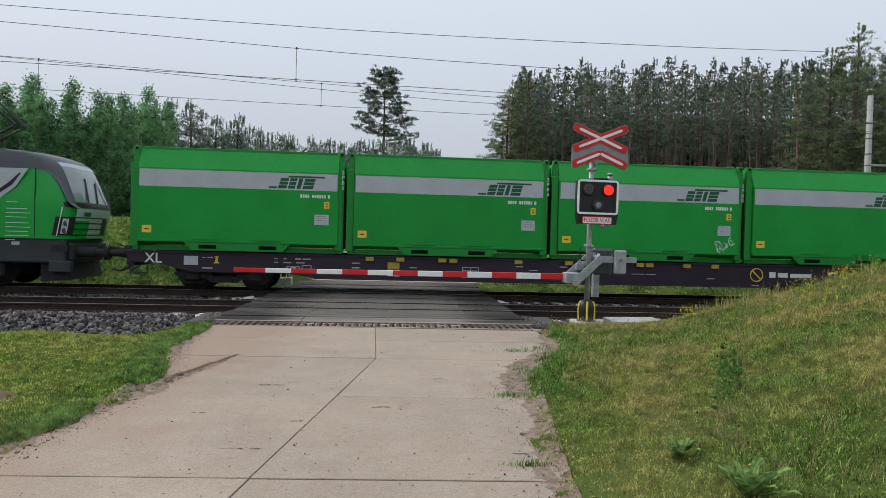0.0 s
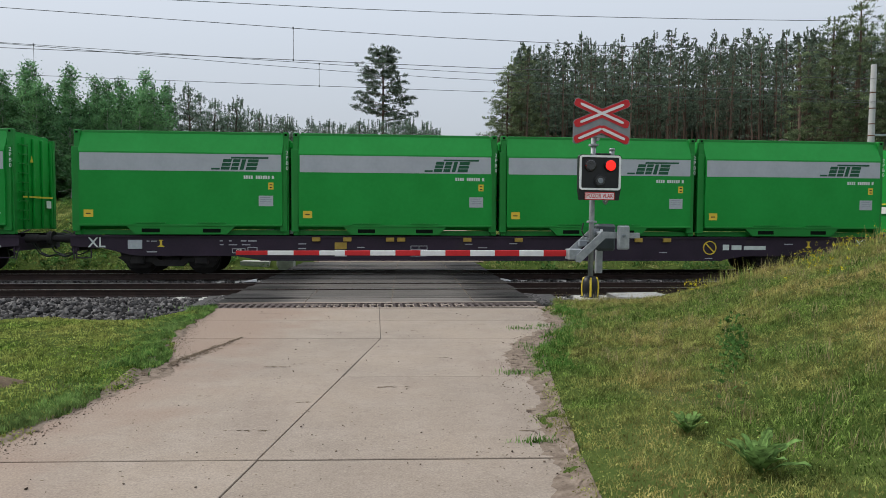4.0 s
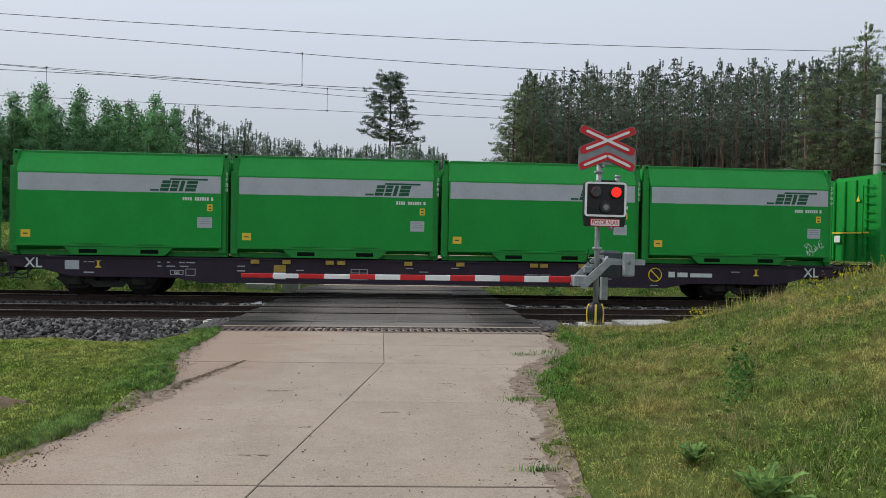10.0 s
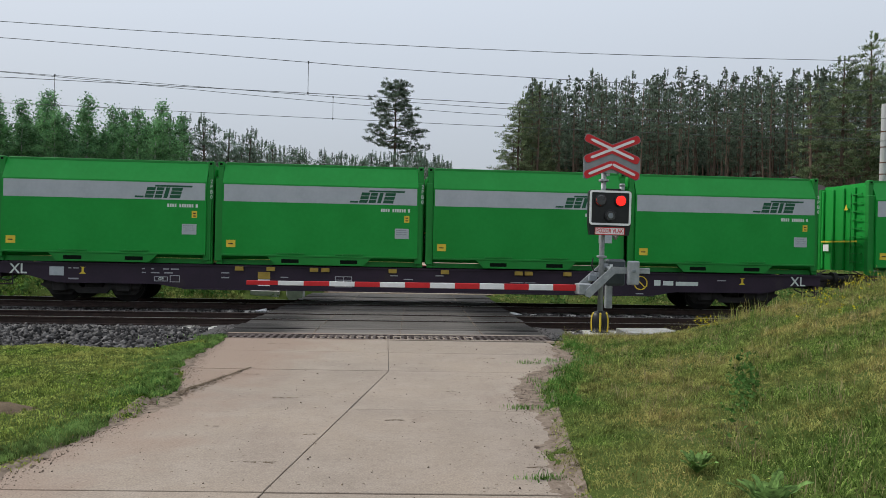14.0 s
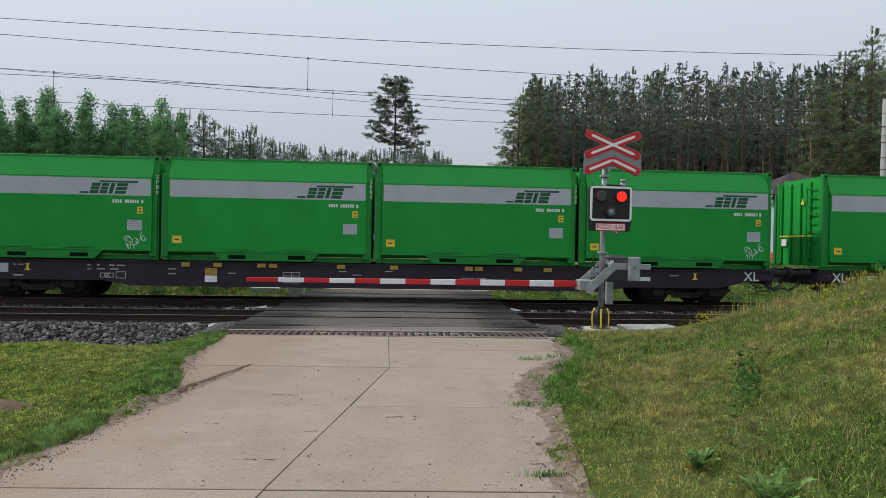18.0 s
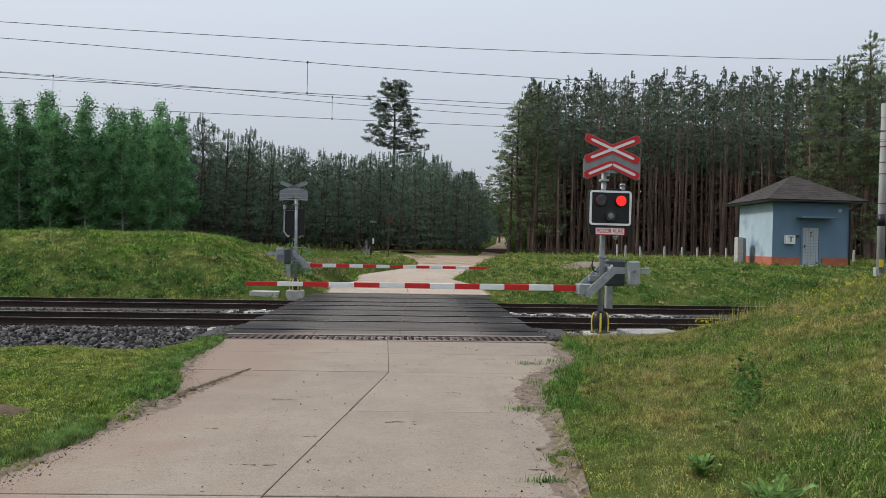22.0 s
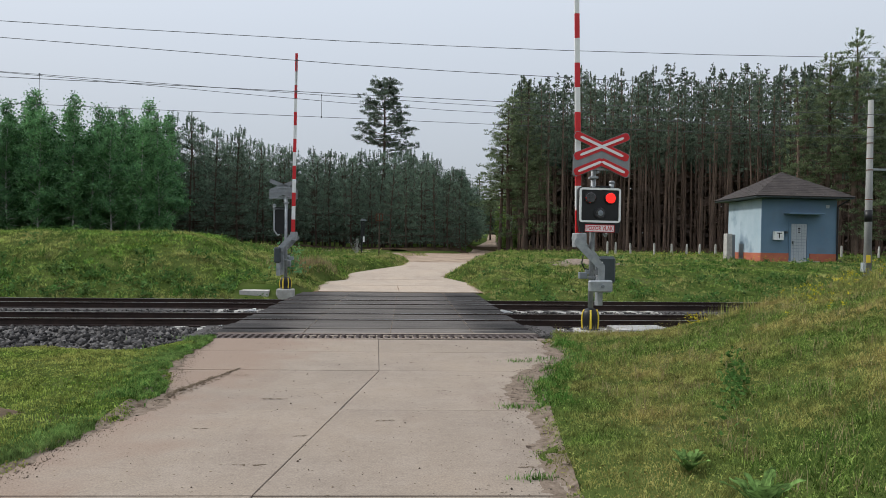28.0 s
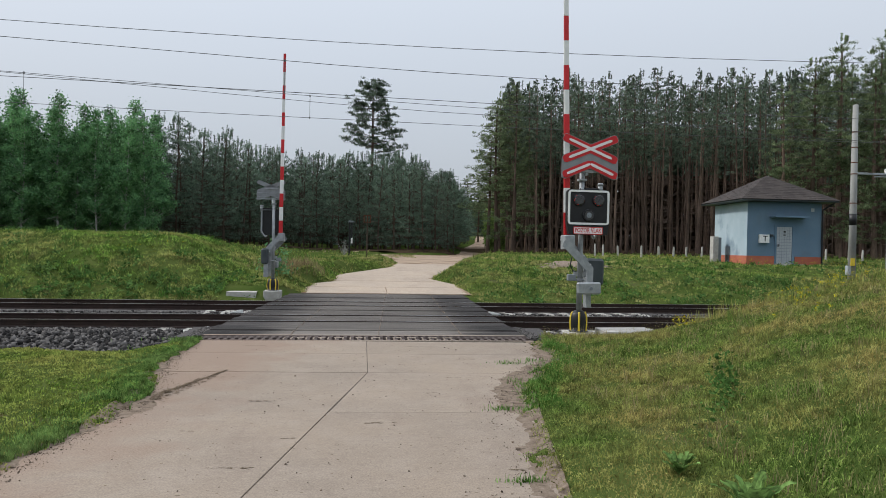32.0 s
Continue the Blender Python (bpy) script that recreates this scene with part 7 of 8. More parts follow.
# the young wood left of the far road, its corner at the fork first
slope = lambda x, y: float(np.interp(x / y, [0.045, 0.13], [1.0, 0.76]))
for x, y in ((-0.9, 68.4), (0.9, 66.6), (2.3, 65.2), (3.6, 64.4), (4.8, 64.0), (6.0, 63.9), (7.2, 64.6), (8.0, 67.0), (4.2, 66.8), (6.2, 66.6), (2.4, 68.2), (7.4, 69.4), (5.2, 69.0)):
    plant(YOUNG, x, y, 0.128 * y * pick.uniform(0.86, 1.0) / 11 * slope(x, y))
for row in range(4):
    y = 70 + row * 4.0
    x = -17.5 - row * 1.2
    lim = float(np.interp(y, FAR_Y, FAR_L)) - 1.6
    while x < lim:
        s = min((0.132 * y * pick.uniform(0.88, 1.03) + 0.1) / 11, 1.3) * slope(x, y)
        plant(YOUNG, x + pick.uniform(-0.4, 0.4), y + pick.uniform(-1.2, 1.2), s)
        x += pick.uniform(1.2, 2.0)
for y in range(104, 220, 9):
    plant(YOUNG, float(np.interp(y, FAR_Y, FAR_L)) - 3.0 - pick.uniform(0, 1.5), y, 0.76 * pick.uniform(1.1, 1.35))
    plant(EDGE if y % 2 else YOUNG, float(np.interp(y, FAR_Y, FAR_R)) + 3.0 + pick.uniform(0, 1.5), y, pick.uniform(0.75, 0.95))
for y in range(98, 200, 6):
    plant(YOUNG, float(np.interp(y, FAR_Y, FAR_L)) - 2.4 - pick.uniform(0, 1.0), y + pick.uniform(-1, 1), 0.8 * pick.uniform(1.0, 1.3))
for x, y in ((22.5, 160), (25.5, 163), (28.5, 161), (31.5, 164), (34.5, 162), (37.5, 165)):
    plant(EDGE, x, y, 1.3, 0.8)
for y in range(80, 142, 3):
    plant(YOUNG, float(np.interp(y, FAR_Y, FAR_L)) - 1.4 - pick.uniform(0, 1.0), y, 0.85 * pick.uniform(0.75, 1.05))
for x, y, s in ((4.0, 97, 1.12), (6.2, 99, 1.12), (2.6, 96, 1.12), (8.0, 104, 1.1)):
    plant(YOUNG, x, y, s)
for x, y, s in ((14.0, 76, 0.62), (14.6, 80, 0.75), (15.6, 85, 0.9), (17.0, 91, 1.0), (18.8, 99, 1.1), (13.2, 73, 0.4), (20.2, 106, 1.2), (21.5, 114, 1.2)):
    plant(SHRUB, x, y, s)
# young pines and birches on the left
for row in range(3):
    x = -24.0 + row
    while x < -10.5:
        plant(YOUNG, x, 63 + row * 3.5 + pick.uniform(-1, 1), float(np.interp(x, [-17, -10], [1.04, 0.9])) * pick.uniform(0.86, 1.0))
        x += pick.uniform(1.5, 2.3)
for row in range(3):
    x = -38.0
    while x < -16.6 - row * 0.6:
        edge = 1.0 if x < -18 else 0.94
        plant(BIRCH, x + pick.uniform(-0.4, 0.4), 55.5 + row * 2.6 + pick.uniform(-0.8, 0.8), pick.uniform(0.64, 0.89) * edge)
        x += pick.uniform(1.3, 2.2)
for k in range(16):
    plant(YOUNG, -50 + k * 2.0, 69 + pick.uniform(0, 4), pick.uniform(0.9, 1.0))

# the depth of both woods: rows of slighter trees joined into one mass each
def deep_wood(name, label, spots, bark, leaf, clumps, shape, lo, size):
    rs = np.random.RandomState(77)
    TV, TF, CV, CF, to, co_ = [], [], [], [], 0, 0
    for x, y, h in spots:
        z = float(height(x, y)) - 0.2
        v, f = limb_tube([(x + 0.15 * math.sin(k + x), y, z + h * k / 4, 0.1 * (1 - 0.2 * k)) for k in range(5)], 5)
        TV.append(np.array(v)), TF.append(np.array(f) + to)
        to += len(v)
        u = rs.uniform(0, 1, clumps)
        a, r = rs.uniform(0, 6.283, clumps), np.array([shape(q) for q in u]) * np.sqrt(rs.uniform(0.05, 1, clumps))
        c = np.stack([x + r * np.cos(a), y + r * np.sin(a), z + h * (lo + (1 - lo) * u)], 1)
        v, f = needle_tufts(rs, c, size, 9)
        CV.append(v), CF.append(f + co_)
        co_ += len(v)
    t = thing(name, label, "woods", kind="stuff")
    for nm, v, f, m in (("trunk", TV, TF, bark), ("crown", CV, CF, leaf)):
        o = new(nm, array_mesh(nm, np.concatenate(v), np.concatenate(f), m, nm == "trunk"))
        o.parent = t


spots = []
for row in range(7):
    y = 77 + row * 3.2
    x = 15.5 + (y - 77) * 0.2
    while x < 66 + row * 2:
        spots.append((x + pick.uniform(-0.5, 0.5), y + pick.uniform(-1.2, 1.2), 0.245 * y * (1 + 0.0039 * (x - 13)) * pick.uniform(0.86, 1.0)))
        x += pick.uniform(1.7, 3.0)
deep_wood("deep_pine_wood", "depth of the tall pine wood with many thin trunks", spots, M["bark_pine"], M["needle_tall"], 110, pine_top, 0.54, 0.25)
spots = []
for row in range(4):
    y = 90 + row * 4
    x = -50.0
    while x < float(np.interp(y, FAR_Y, FAR_L)) - 2:
        spots.append((x, y + pick.uniform(-1.2, 1.2), 0.12 * y * pick.uniform(0.86, 1.02) * slope(x, y)))
        x += pick.uniform(1.2, 2.0)
deep_wood("deep_young_wood", "depth of the dense young pine wood", spots, M["bark_dark"], M["needle_young"], 110, young, 0.24, 0.3)

# distant dense woods behind the rows, as one mass of foliage
rs = np.random.RandomState(31)
n = 26000
side = rs.uniform(size=n) < 0.5
wx = np.where(side, rs.uniform(22, 95, n), rs.uniform(-90, 13.2, n))
wy = np.where(side, rs.uniform(102, 110, n), rs.uniform(108, 116, n))
wz = rs.uniform(0, 1, n) * np.where(side, 19, 10) + 1.2
# low right half in dark bark tone: twigs that paint the wood's inner shade
low = side & (wz < 13)
v, f = leaf_quads(rs, np.repeat(np.stack([wx, wy, wz], 1)[low], 2, 0) + rs.normal(0, 0.6, (2 * int(low.sum()), 3)), 0.75, 0.3, 3.2)
tagged(new("dead_twigs", array_mesh("dead_twigs", v, f, M["bark_dark"])), "dead lower branches, added dark to give the pine wood's inner shade", "woods", kind="stuff")
wx, wy, wz = wx[~low], wy[~low], wz[~low]
v, f = leaf_quads(rs, np.stack([wx, wy, wz], 1), 1.6)
m_ = 5000
v2, f2 = leaf_quads(rs, np.stack([rs.uniform(5, 80, m_), rs.uniform(290, 320, m_), rs.uniform(1, 22, m_)], 1), 3.0)
v, f = np.concatenate([v, v2]), np.concatenate([f, f2 + len(v)])
tagged(new("far_woods", array_mesh("far_woods", v, f, M["needle_young"])), "dense dark woods filling the distance", "woods", kind="stuff")


# ---- grass ----
def blades(rs, x, y, h, w, bend=0.5, z=None, plain=False):
    """Bent two-piece blades on the ground at x, y; plain: straight ones for the distance."""
    n = len(x)
    z = height(x, y) - 0.01 if z is None else z
    a, t = rs.uniform(0, 2 * math.pi, n), rs.uniform(0, 2 * math.pi, n)
    wx, wy = np.cos(a) * w / 2, np.sin(a) * w / 2
    lx, ly = np.cos(t) * h * bend * rs.uniform(0.2, 1, n), np.sin(t) * h * bend * rs.uniform(0.2, 1, n)
    P = np.stack([x, y, z], 1)
    W = np.stack([wx, wy, 0 * wx], 1)
    if plain:
        tip = P + np.stack([lx, ly, h], 1)
        return np.stack([P - W, P + W, tip], 1).reshape(-1, 3), np.arange(n * 3).reshape(-1, 3)
    mid = P + np.stack([lx * 0.35, ly * 0.35, h * 0.6], 1)
    tip = P + np.stack([lx, ly, h * rs.uniform(0.85, 1.0, n)], 1)
    V = np.stack([P - W, P + W, mid + W * 0.7, tip, mid - W * 0.7], 1).reshape(-1, 3)
    i = (np.arange(n) * 5)[:, None]
    F = np.concatenate([i + np.array([[0, 1, 2]]), i + np.array([[0, 2, 4]]), i + np.array([[4, 2, 3]])], 0)
    return V, F


def off_road(x, y):
    rag = 0.13 * waves(x, y, 3.1, 1.0) + 0.07 * waves(x, y, 9.0, 2.0)
    return np.maximum(np.interp(y, EDGE_Y, EDGE_L) - x, x - np.interp(y, EDGE_Y, EDGE_R)) + rag


def field(name, label, material, rs, x0, x1, y0, y1, n, h0, h1, w0, w1, near_edge=0.12, keep=None, bend=0.6, tuft=9, spread=0.05):
    k = n // tuft + 1
    tx, ty, ts = rs.uniform(x0, x1, k), rs.uniform(y0, y1, k), rs.uniform(0.6, 1.35, k)
    pickt = rs.randint(0, k, n)
    x, y = tx[pickt] + rs.normal(0, spread, n), ty[pickt] + rs.normal(0, spread, n)
    d = off_road(x, y)
    ok = (d > near_edge - 0.2 + 0.35 * rs.uniform(size=n) ** 3) if y1 < 16 else np.ones(n, bool)
    if keep is not None:
        ok &= keep(x, y)
    x, y, d, size = x[ok], y[ok], d[ok], ts[pickt][ok]
    m = len(x)
    clump = 0.75 + 0.5 * waves(x, y, 2.2, 8.0)
    h = rs.uniform(h0, h1, m) * clump * size * (0.55 + 0.45 * smooth(d, 0.0, 0.8) if y1 < 16 else 1)
    v, f = blades(rs, x, y, h, rs.uniform(w0, w1, m), bend, None, y0 > 20 or y1 < 5)
    return tagged(new(name, array_mesh(name, v, f, material)), label, "grass", kind="stuff")


def leaflets(name, label, material, rs, x0, x1, y0, y1, n, size, hi, keep):
    """Small clover-like leaves close to the ground."""
    x, y = rs.uniform(x0, x1, n), rs.uniform(y0, y1, n)
    ok = (off_road(x, y) > -0.05 + 0.35 * rs.uniform(size=n) ** 2) & keep(x, y)
    x, y = x[ok], y[ok]
    z = height(x, y) + rs.uniform(0.0, hi, len(x)) * (0.6 + 0.5 * waves(x, y, 2.2, 8.0))
    v, f = leaf_quads(rs, np.stack([x, y, z], 1), size, 0.4, 1.3)
    return tagged(new(name, array_mesh(name, v, f, material)), label, "grass", kind="stuff")


rs = np.random.RandomState(5)
leaflets("ground_leaves", "small green leaves among the bank's grass", M["grass"], rs, 1.2, 11, 3.6, 14.8, 110000, 0.0125, 0.11, lambda x, y: ~((x > 3.7) & (x < 6.3) & (y > 13.95)))
leaflets("ground_leaves", "small green leaves among the verge grass", M["grass_left"], rs, -9.5, -2.4, 4.6, 14.6, 60000, 0.021, 0.06, lambda x, y: y > 4.2 - (x + 3) * 0.6)
field("verge_grass", "short bright green verge grass", M["grass_left"], rs, -9.5, -2.4, 4.6, 14.7, 68000, 0.03, 0.085, 0.006, 0.013, near_edge=0.02, keep=lambda x, y: y > 4.2 - (x + 3) * 0.6)
y = rs.uniform(4.3, 13.6, 22000)
x = np.interp(y, EDGE_Y, EDGE_L) - 0.06 - 0.24 * (1 - smooth(y, 5.2, 7.4)) - 0.16 * smooth(y, 8.5, 10.5) * (1 - smooth(y, 11.0, 12.5)) - rs.gamma(1.7, 0.13, 22000) + 0.13 * waves(y, y, 2.3, 1.0)
ok = (waves(x, y, 1.6, 5.0) > -0.3) & (x < np.interp(y, EDGE_Y, EDGE_L) - 0.08 - 0.2 * (1 - smooth(y, 5.2, 7.4)) + 0.07 * waves(y, y, 9.0, 3.0))
x, y = x[ok], y[ok]
v, f = blades(rs, x, y, rs.uniform(0.03, 0.085, len(x)), rs.uniform(0.005, 0.011, len(x)), 0.9, np.maximum(height(x, y), 0.0))
tagged(new("edge_grass", array_mesh("edge_grass", v, f, M["grass_verge"])), "lush dark green grass along the verge's edge", "grass", kind="stuff")
field("verge_grass", "green verge grass farther along the line", M["grass_left"], rs, -22, -9.5, 9.5, 14.7, 20000, 0.05, 0.11, 0.012, 0.024)
gap_mast = lambda x, y: ~((x > 3.7) & (x < 6.3) & (y > 13.95)) & (y < 15.2)
field("bank_grass", "meadow grass on the steep bank", M["grass"], rs, 1.2, 6.5, 3.4, 9.0, 80000, 0.03, 0.1, 0.004, 0.008, keep=gap_mast, bend=1.1)
field("bank_grass", "meadow grass on the steep bank", M["grass"], rs, 1.6, 13, 8.0, 15.2, 82000, 0.04, 0.13, 0.006, 0.012, keep=gap_mast, bend=1.1)
field("edge_grass", "lush bluish green grass along the road's edge", M["grass_lush"], rs, 1.2, 6.0, 4.5, 13.0, 70000, 0.12, 0.2, 0.005, 0.01, near_edge=0.02, bend=0.7, keep=lambda x, y: (off_road(x, y) < 0.55) & (y > 7.5))
field("tall_grass", "tall dry stalks among the meadow grass", M["grass_straw"], rs, 2.6, 12, 4.0, 14.6, 9000, 0.1, 0.26, 0.003, 0.006, near_edge=0.6, bend=0.5)
field("dry_grass", "short straw-coloured grass round the mast's footing", M["grass_straw"], rs, 3.2, 6.0, 13.5, 14.5, 4200, 0.03, 0.08, 0.005, 0.01, bend=1.0, keep=lambda x, y: ~((x > 4.25) & (x < 6.3) & (y > 14.2)))
field("tall_grass", "tall green stalks on the bank's crest", M["grass"], rs, 6.4, 12, 12.2, 14.4, 1200, 0.22, 0.5, 0.006, 0.01, near_edge=0.8, bend=0.35)
off_far = lambda x, y: np.maximum(np.interp(y, FAR_Y, FAR_L) - x, x - np.interp(y, FAR_Y, FAR_R)) + 0.3 * waves(x, y, 2.0, 3.0) > 0.05
hutfree = lambda x, y: off_far(x, y) & ~((x > 19.6) & (x < 25) & (y > 35.2) & (y < 40.4)) & ~((np.abs(x) < 3.9) & (y < 27.2)) & ~((x > -5.2) & (x < -2.9) & (y > 25.2) & (y < 27))
for x0, x1, y0, y1, n in ((0.5, 14, -12, 3.6, 26000), (-16, -3.4, -12, 4.8, 22000), (11, 24, 3.6, 14.6, 12000)):
    field("roadside_grass", "meadow grass beside the road behind", M["grass"], rs, x0, x1, y0, y1, n, 0.08, 0.18, 0.014, 0.024)
field("far_bank_grass", "green grass on the bank beyond the tracks", M["grass_far"], rs, -28, -1.0, 24.9, 35, 85000, 0.06, 0.17, 0.025, 0.05, keep=hutfree, tuft=10, spread=0.09, bend=1.3)
field("far_bank_grass", "green and straw-coloured grass on the slope before the hut", M["grass_slope"], rs, -1.0, 30, 24.9, 48, 100000, 0.05, 0.15, 0.025, 0.05, keep=hutfree, tuft=10, spread=0.09, bend=1.3)
field("far_bank_grass", "short grass along the far road's edges", M["grass_slope"], rs, -4, 9, 26.8, 42, 45000, 0.07, 0.17, 0.02, 0.04, keep=hutfree, tuft=8, spread=0.08, bend=1.0)
field("far_bank_grass", "strip of short grass between the ruts at the fork", M["grass_slope"], rs, 1.6, 3.6, 51.5, 61, 1800, 0.1, 0.19, 0.02, 0.04)
field("far_bank_grass", "grass at the foot of the woods", M["grass_far"], rs, -40, 45, 35, 64, 20000, 0.1, 0.3, 0.04, 0.08, keep=lambda x, y: hutfree(x, y) & ~((x > -3) & (x < 8.5) & (y > 61.3)))


# low leafy weeds in clumps on the far banks
kx, ky = np.concatenate([rs.uniform(-18, -4, 150), rs.uniform(4.5, 24, 90)]), np.concatenate([25.0 + rs.gamma(1.3, 1.4, 150), 25.2 + rs.gamma(1.5, 2.5, 90)])
x, y = np.repeat(kx, 26) + rs.normal(0, 0.16, 240 * 26), np.repeat(ky, 26) + rs.normal(0, 0.16, 240 * 26)
ok = hutfree(x, y) & (y > 24.8)
x, y = x[ok], y[ok]
v, f = leaf_quads(rs, np.stack([x, y, height(x, y) + rs.uniform(0.05, 0.28, len(x))], 1), 0.07, 0.3, 2.0)
tagged(new("bank_weeds", array_mesh("bank_weeds", v, f, M["herb_bank"])), "clumps of leafy green weeds on the far banks", "weeds", kind="stuff")


def herb(x, y, s, seed):
    """A rosette of broad wavy leaves."""
    r = random.Random(seed)
    h = thing("broadleaf_plant", "broad-leaved green weed in the grass", "plant", "broadleaf plants", m=pose(x, y, float(height(x, y))))
    for k in range(19):
        a, ln, el = k * 2.4 + r.uniform(-0.3, 0.3), s * r.uniform(0.85, 1.35), math.radians(80 - 36 * (k / 18) ** 0.8 + r.uniform(-8, 8))
        bm = bmesh.new()
        rows = []
        for i in range(9):
            u = i / 8
            w = s * 0.27 * u ** 0.8 * (1.02 - u) ** 0.55 * (1 + 0.16 * math.sin(u * 23 + k)) + 0.004
            d, z = ln * u * math.cos(el) + 0.1 * ln * u * u, ln * u * math.sin(el) - 0.22 * ln * u * u * u
            curl = w * (0.3 + 0.25 * math.sin(u * 17 + k))
            rows.append([bm.verts.new((d, -w, z + curl)), bm.verts.new((d, 0, z)), bm.verts.new((d, w, z + curl))])
        for ra, rb in zip(rows, rows[1:]):
            bm.faces.new((ra[0], ra[1], rb[1], rb[0]))
            bm.faces.new((ra[1], ra[2], rb[2], rb[1]))
        bmesh.ops.rotate(bm, cent=(0, 0, 0), matrix=Matrix.Rotation(a, 3, "Z"), verts=bm.verts[:])
        part("leaf", bm, M["herb"], h, smooth=True)


PLANTS = [(2.36, 4.15, 0.29, 1), (2.3, 5.05, 0.17, 2)]
for x, y, s, k in PLANTS:
    herb(x, y, s, k)


def flowers(rs, spots):
    V, F = [], []
    o = 0
    for cx, cy, n, spread in spots:
        x, y = rs.normal(cx, spread, n), rs.normal(cy, spread, n)
        z = height(x, y) + rs.uniform(0.12, 0.32, n)
        c = np.stack([x, y, z], 1)
        c = np.repeat(c, 6, 0) + rs.normal(size=(n * 6, 3)) * 0.02
        v, f = leaf_quads(rs, c, 0.022, 0.0, 1.2)
        V.append(v)
        F.append(f + o)
        o += len(v)
    return np.concatenate(V), np.concatenate(F)


ny = rs.normal(7.4, 0.7, 380)
nx = 0.522 * ny + rs.normal(0, 0.09, 380)
v, f = leaf_quads(rs, np.stack([nx, ny, height(nx, ny) + rs.uniform(0.0, 0.16, 380)], 1), 0.036, 0.3, 1.8)
tagged(new("nettle_patch", array_mesh("nettle_patch", v, f, M["herb_dark"])), "patch of dark leafy weeds on the bank", "weeds", kind="stuff")
x, y = rs.uniform(1.8, 12, 12000), rs.uniform(3.8, 14.4, 12000)
ok = (off_road(x, y) > 0.3) & (waves(x, y, 1.1, 2.0) > -0.35)
x, y = x[ok], y[ok]
v, f = leaf_quads(rs, np.stack([x, y, height(x, y) + rs.uniform(0.06, 0.2, len(x))], 1), 0.0085, 0.0, 2.0)
tagged(new("seed_heads", array_mesh("seed_heads", v, f, M["seed"])), "pale seed heads and buds over the meadow grass", "grass", kind="stuff")
clumped = lambda x, y: hutfree(x, y) & (waves(x, y, 1.3, 4.0) > 0.25)
field("tall_grass", "darker tall tufts on the far banks", M["grass_lush"], rs, -26, 30, 25.2, 40, 60000, 0.16, 0.34, 0.025, 0.05, keep=clumped, bend=0.7, tuft=16, spread=0.12)
v, f = flowers(rs, [(5.75, 12.4, 22, 0.12), (7.9, 12.3, 16, 0.2), (8.6, 12.5, 16, 0.22), (7.0, 10.9, 10, 0.15), (6.6, 9.6, 5, 0.5), (9.3, 12.8, 10, 0.2), (8.3, 11.8, 6, 0.15)])
tagged(new("yellow_flowers", array_mesh("yellow_flowers", v, f, M["flower"])), "small yellow meadow flowers in clusters", "flowers", kind="stuff")
x, y = rs.normal(-3.2, 0.8, 1800), rs.normal(31.0, 0.6, 1800)
ok = (x < np.interp(y, FAR_Y, FAR_L) - 0.5) & (rs.uniform(size=1800) < 0.6)
x, y = x[ok], y[ok]
v, f = blades(rs, x, y, rs.uniform(0.15, 0.5, len(x)), rs.uniform(0.012, 0.025, len(x)), 0.5)
tagged(new("dry_brush", array_mesh("dry_brush", v, f, M["grass_straw"])), "dry brownish brush beside the far road", "weeds", kind="stuff")
x, y = rs.normal(-3.75, 0.3, 420), rs.normal(29.2, 0.3, 420)
v, f = leaf_quads(rs, np.stack([x, y, height(x, y) + rs.gamma(2.0, 0.22, 420)], 1), 0.09)
tagged(new("leafy_shoots", array_mesh("leafy_shoots", v, f, M["leaf_birch"])), "leafy green shoots beyond the crossing", "weeds", kind="stuff")
v, f = flowers(rs, [(24, 34.0, 60, 0.9), (18, 41, 50, 1.0), (20, 34.5, 50, 0.9), (16, 38, 30, 1.0), (25.5, 31, 40, 1.0), (-9, 29, 20, 1.2)])
tagged(new("yellow_flowers", array_mesh("yellow_flowers", v, f, M["flower"])), "small yellow flowers before the hut", "flowers", kind="stuff")
for cx, cy, rx, ry, label in ((9.7, 33.0, 1.6, 1.1, "bare sandy mound on the grassy slope"), (-4.05, 7.45, 0.4, 0.3, "bare brown soil patch in the verge")):
    V, F, k = [], [], 36
    for i in range(7):
        for j in range(k):
            a = 2 * math.pi * j / k
            r = i / 6 * (1 + 0.22 * math.sin(3 * a + cx) + 0.16 * math.sin(7 * a) + 0.12 * math.sin(11 * a + 1))
            x, y = cx + rx * r * math.cos(a), cy + ry * r * math.sin(a)
            V.append((x, y, float(height(x, y)) + (0.16 if cy > 20 else 0.09) * (1 - (i / 6) ** 2) - 0.015))
    F = [(i * k + j, i * k + (j + 1) % k, (i + 1) * k + (j + 1) % k, (i + 1) * k + j) for i in range(6) for j in range(k)]
    tagged(new("soil_patch", array_mesh("soil_patch", V, F, M["sand"] if cy > 20 else M["soil"], True)), label, "soil", kind="structure")
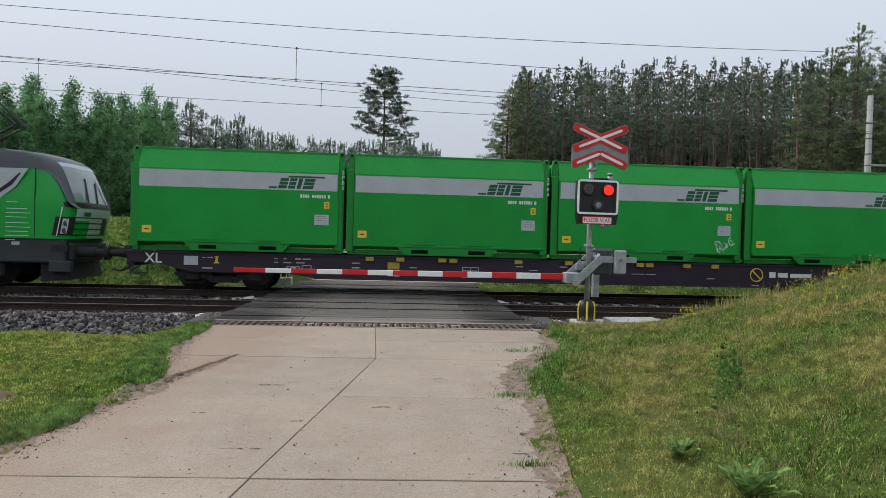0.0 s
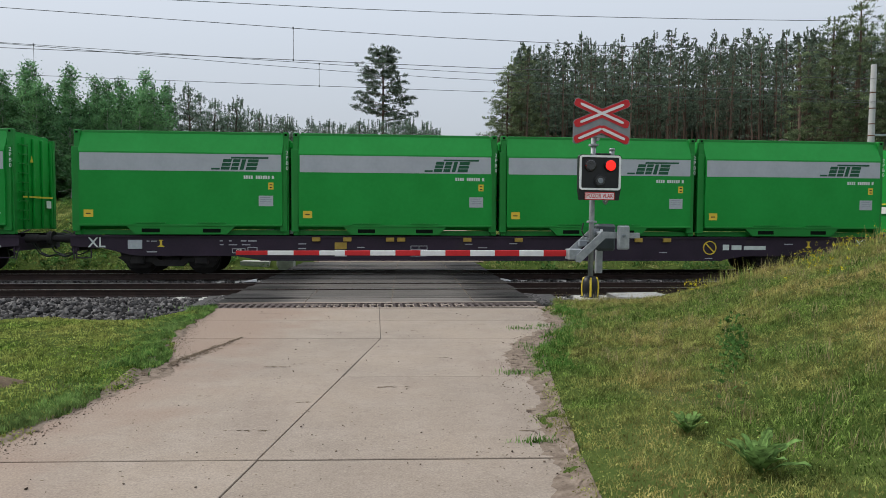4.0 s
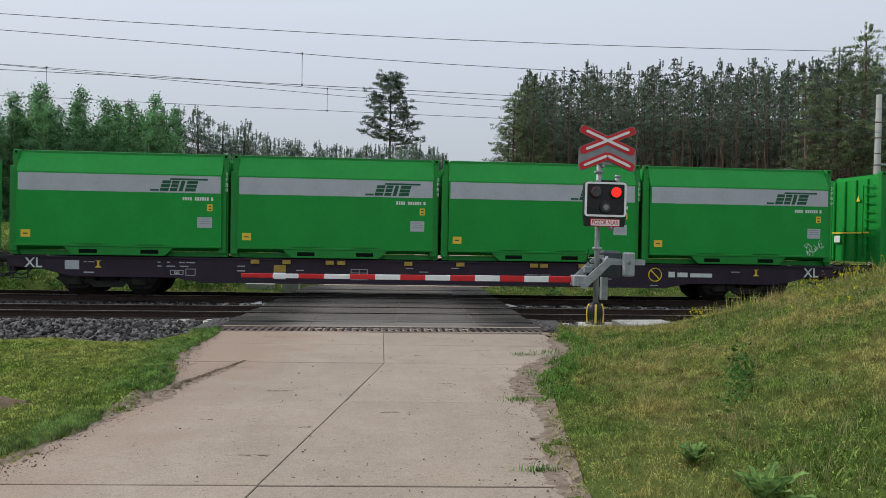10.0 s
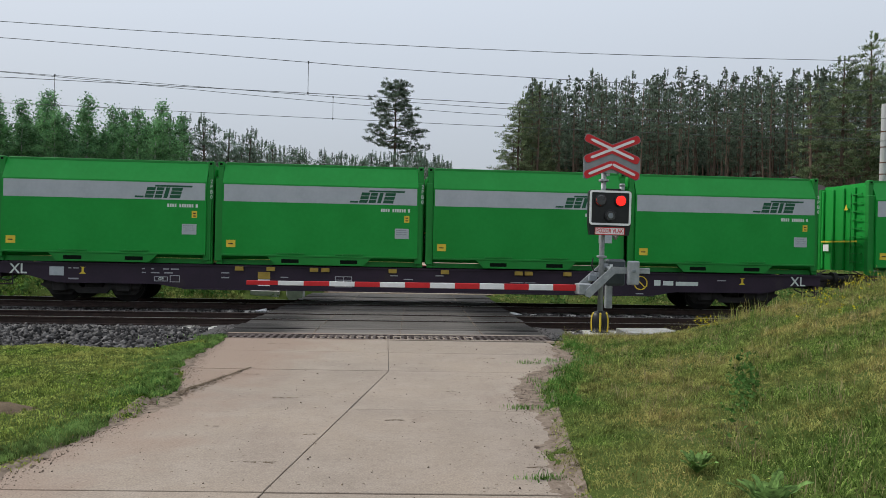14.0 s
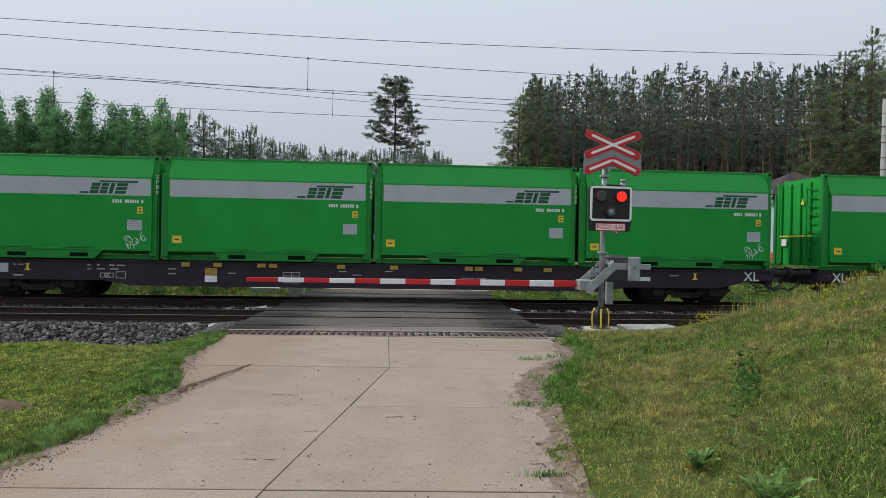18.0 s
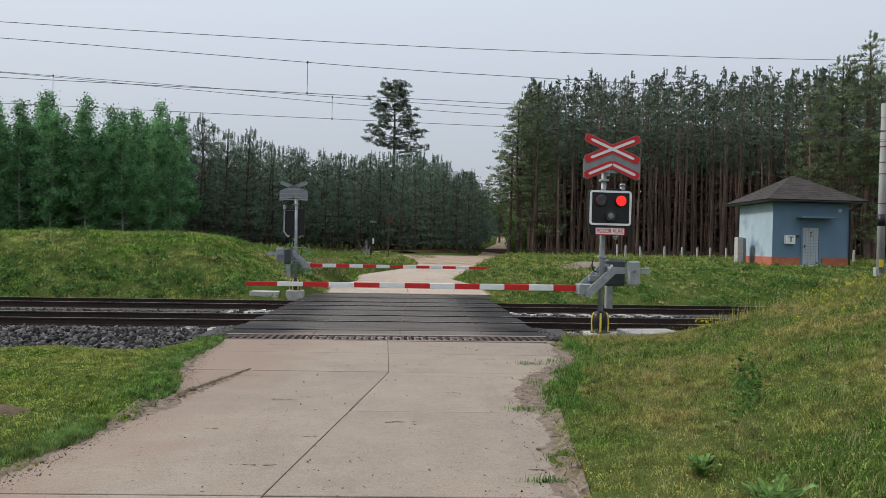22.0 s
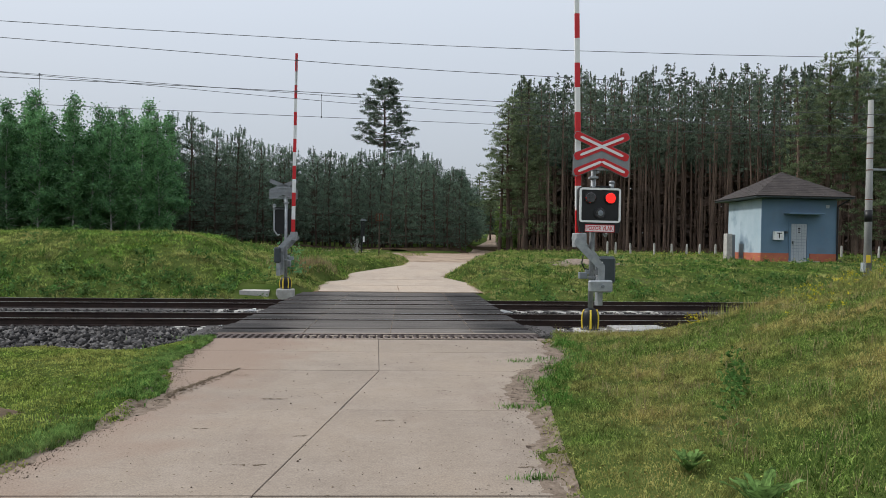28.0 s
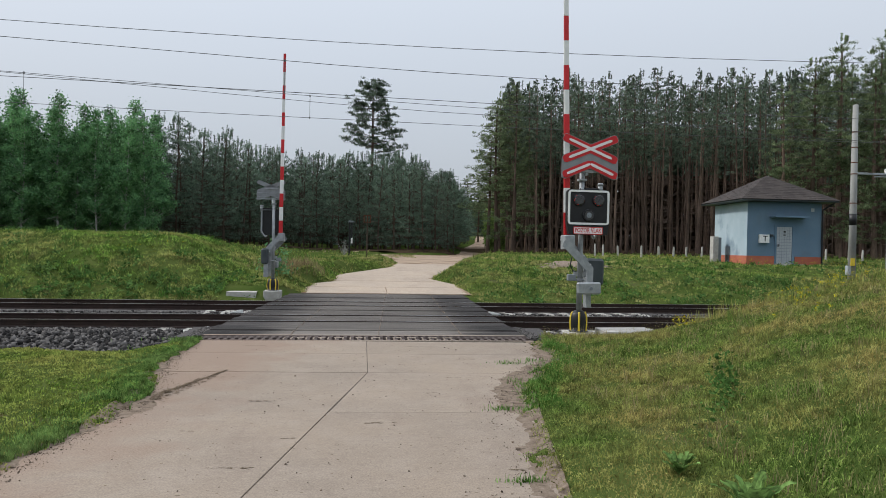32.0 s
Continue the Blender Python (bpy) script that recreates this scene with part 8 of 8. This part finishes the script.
# crumbs of soil and gravel along both edges of the road, and a few strewn over it
def crumbs(rs, x, y, s):
    n = len(x)
    P = np.stack([x, y, np.full(n, 0.004) + s * 0.2], 1)
    V = CUBE[None] * s[:, None, None] * rs.uniform(0.6, 1.2, (n, 1, 3)) * np.array([1, 1, 0.7]) + rs.normal(size=(n, 8, 3)) * s[:, None, None] * 0.12
    a = rs.uniform(0, 6.28, n)
    ca, sa = np.cos(a)[:, None], np.sin(a)[:, None]
    V = np.stack([V[..., 0] * ca - V[..., 1] * sa, V[..., 0] * sa + V[..., 1] * ca, V[..., 2]], -1) + P[:, None]
    q = np.array([(4, 5, 6, 7), (0, 1, 5, 4), (1, 2, 6, 5), (2, 3, 7, 6), (3, 0, 4, 7)])
    return V.reshape(-1, 3), (np.arange(n)[:, None, None] * 8 + q).reshape(-1, 4)


ya, yb = rs.uniform(4.0, 12.8, 2600), np.concatenate([rs.uniform(4.6, 12.6, 500), rs.normal(9.6, 1.3, 1100)])
xa = np.interp(ya, EDGE_Y, EDGE_L) - 0.16 + np.abs(rs.normal(0, 0.12, 2600)) + 0.06 * waves(ya, ya, 3.0, 1.0)
xb = np.interp(yb, EDGE_Y, EDGE_R) + 0.05 - np.abs(rs.normal(0, 0.17, 1600))
yc, xc = rs.uniform(4.3, 13.0, 320), rs.uniform(-2.4, 1.6, 320)
v, f = crumbs(rs, np.concatenate([xa, xb, xc]), np.concatenate([ya, yb, yc]), np.concatenate([rs.gamma(1.3, 0.0022, 4200) + 0.002, rs.gamma(2.0, 0.002, 320) + 0.003]))
tagged(new("soil_crumbs", array_mesh("soil_crumbs", v, f, M["crumb"])), "crumbs of dark soil and gravel on the road's edges", "gravel", kind="stuff")
# weeds in the cracks along the road's right edge
x = np.concatenate([rs.normal(cx, s, 120) for cx, s in ((1.5, 0.1), (1.95, 0.08), (2.2, 0.16), (1.2, 0.09), (2.6, 0.12))])
y = np.concatenate([rs.normal(cy, s, 120) for cy, s in ((7.68, 0.04), (9.1, 0.25), (10.75, 0.06), (5.3, 0.03), (11.0, 0.07))])
v, f = blades(rs, x, y, rs.uniform(0.02, 0.08, len(x)), rs.uniform(0.004, 0.009, len(x)), 0.7, np.zeros(len(x)))
tagged(new("crack_weeds", array_mesh("crack_weeds", v, f, M["grass_lush"])), "tufts of green weeds in the road's cracks", "weeds", kind="stuff")


# ---- what moves ----
# where the left end of the n-th wagon's first container stands at n - 1 seconds
PASS = {0: -7.08, 1: -7.29, 2: -8.33, 3: -8.5, 4: -8.7, 5: -8.93, 6: -9.04, 7: -9.27, 8: -9.42, 9: -10.43, 10: -10.61, 11: -10.76, 12: -11.01, 13: -11.05, 14: -11.21, 15: -11.6, 16: -12.1, 17: -12.59, 18: -12.73, 19: -13.8, 20: -13.14}
TRAIN = [(t, x - WAGON * t) for t, x in PASS.items()] + [(t, -13.4 - 0.25 * (t - 20) - WAGON * t) for t in (21, 22, 23, 24, 26, 28, 30, 32)]
BOOM = [(0.0, 0.0), (22.9, 0.0), (23.1, 0.5), (23.5, 7.4), (23.8, 16.2), (24.2, 27.3), (24.6, 37.0), (25.0, 46.8), (25.5, 57.8), (26.0, 69.0), (26.5, 80.0), (26.9, 87.6), (27.2, 88.8), (32.0, 88.8)]


def lamp_rows(role, place):
    """The added drum turns its lit face forward for half of every second, until the signal goes dark at 28.8 s."""
    p0 = 0.15 if role == "left" else -0.35
    rows, lit = [], None
    k = -1
    switches = []
    while p0 + k < 28.8:
        switches += [(p0 + k, True), (p0 + k + 0.5, False)]
        k += 1
    switches = [s for s in switches if s[0] < 28.8] + [(28.8, False)]
    state = False
    for t, on in switches:
        if t <= 0:
            state = on
    rows.append((0.0, 0 if state else 180))
    for t, on in switches:
        if t <= 0 or on == state:
            continue
        a = 0 if state else 180
        b = a + (-180 if state else -180)
        for i in range(4):
            rows.append((t - 0.05 + i / 30, a + (b - a) * i / 3))
        state = on
    rows.append((32.0, 0 if state else 180))
    return [(t, pose(*place, 0, 0, a)) for t, a in rows]


def motions():
    for ob, off in wagons:
        walk(ob, [(t, pose(x + off, T2, 0.0)) for t, x in TRAIN])
    for ob, off in containers:
        walk(ob, [(t, pose(x + off, T2, 1.17)) for t, x in TRAIN])
    walk(loco, [(t, pose(x + LOCO_OFF, T2, 0.0)) for t, x in TRAIN])
    walk(near_arm, [(t, pose(*ARM_NEAR, 0, a, 0)) for t, a in BOOM])
    walk(far_arm, [(t, pose(*ARM_FAR, 0, 0, 180) @ pose(0, 0, 0, 0, a * 89.6 / 88.8, 0)) for t, a in BOOM])
    for lens, role, place in LAMPS:
        walk(lens, lamp_rows(role, place))


motions()
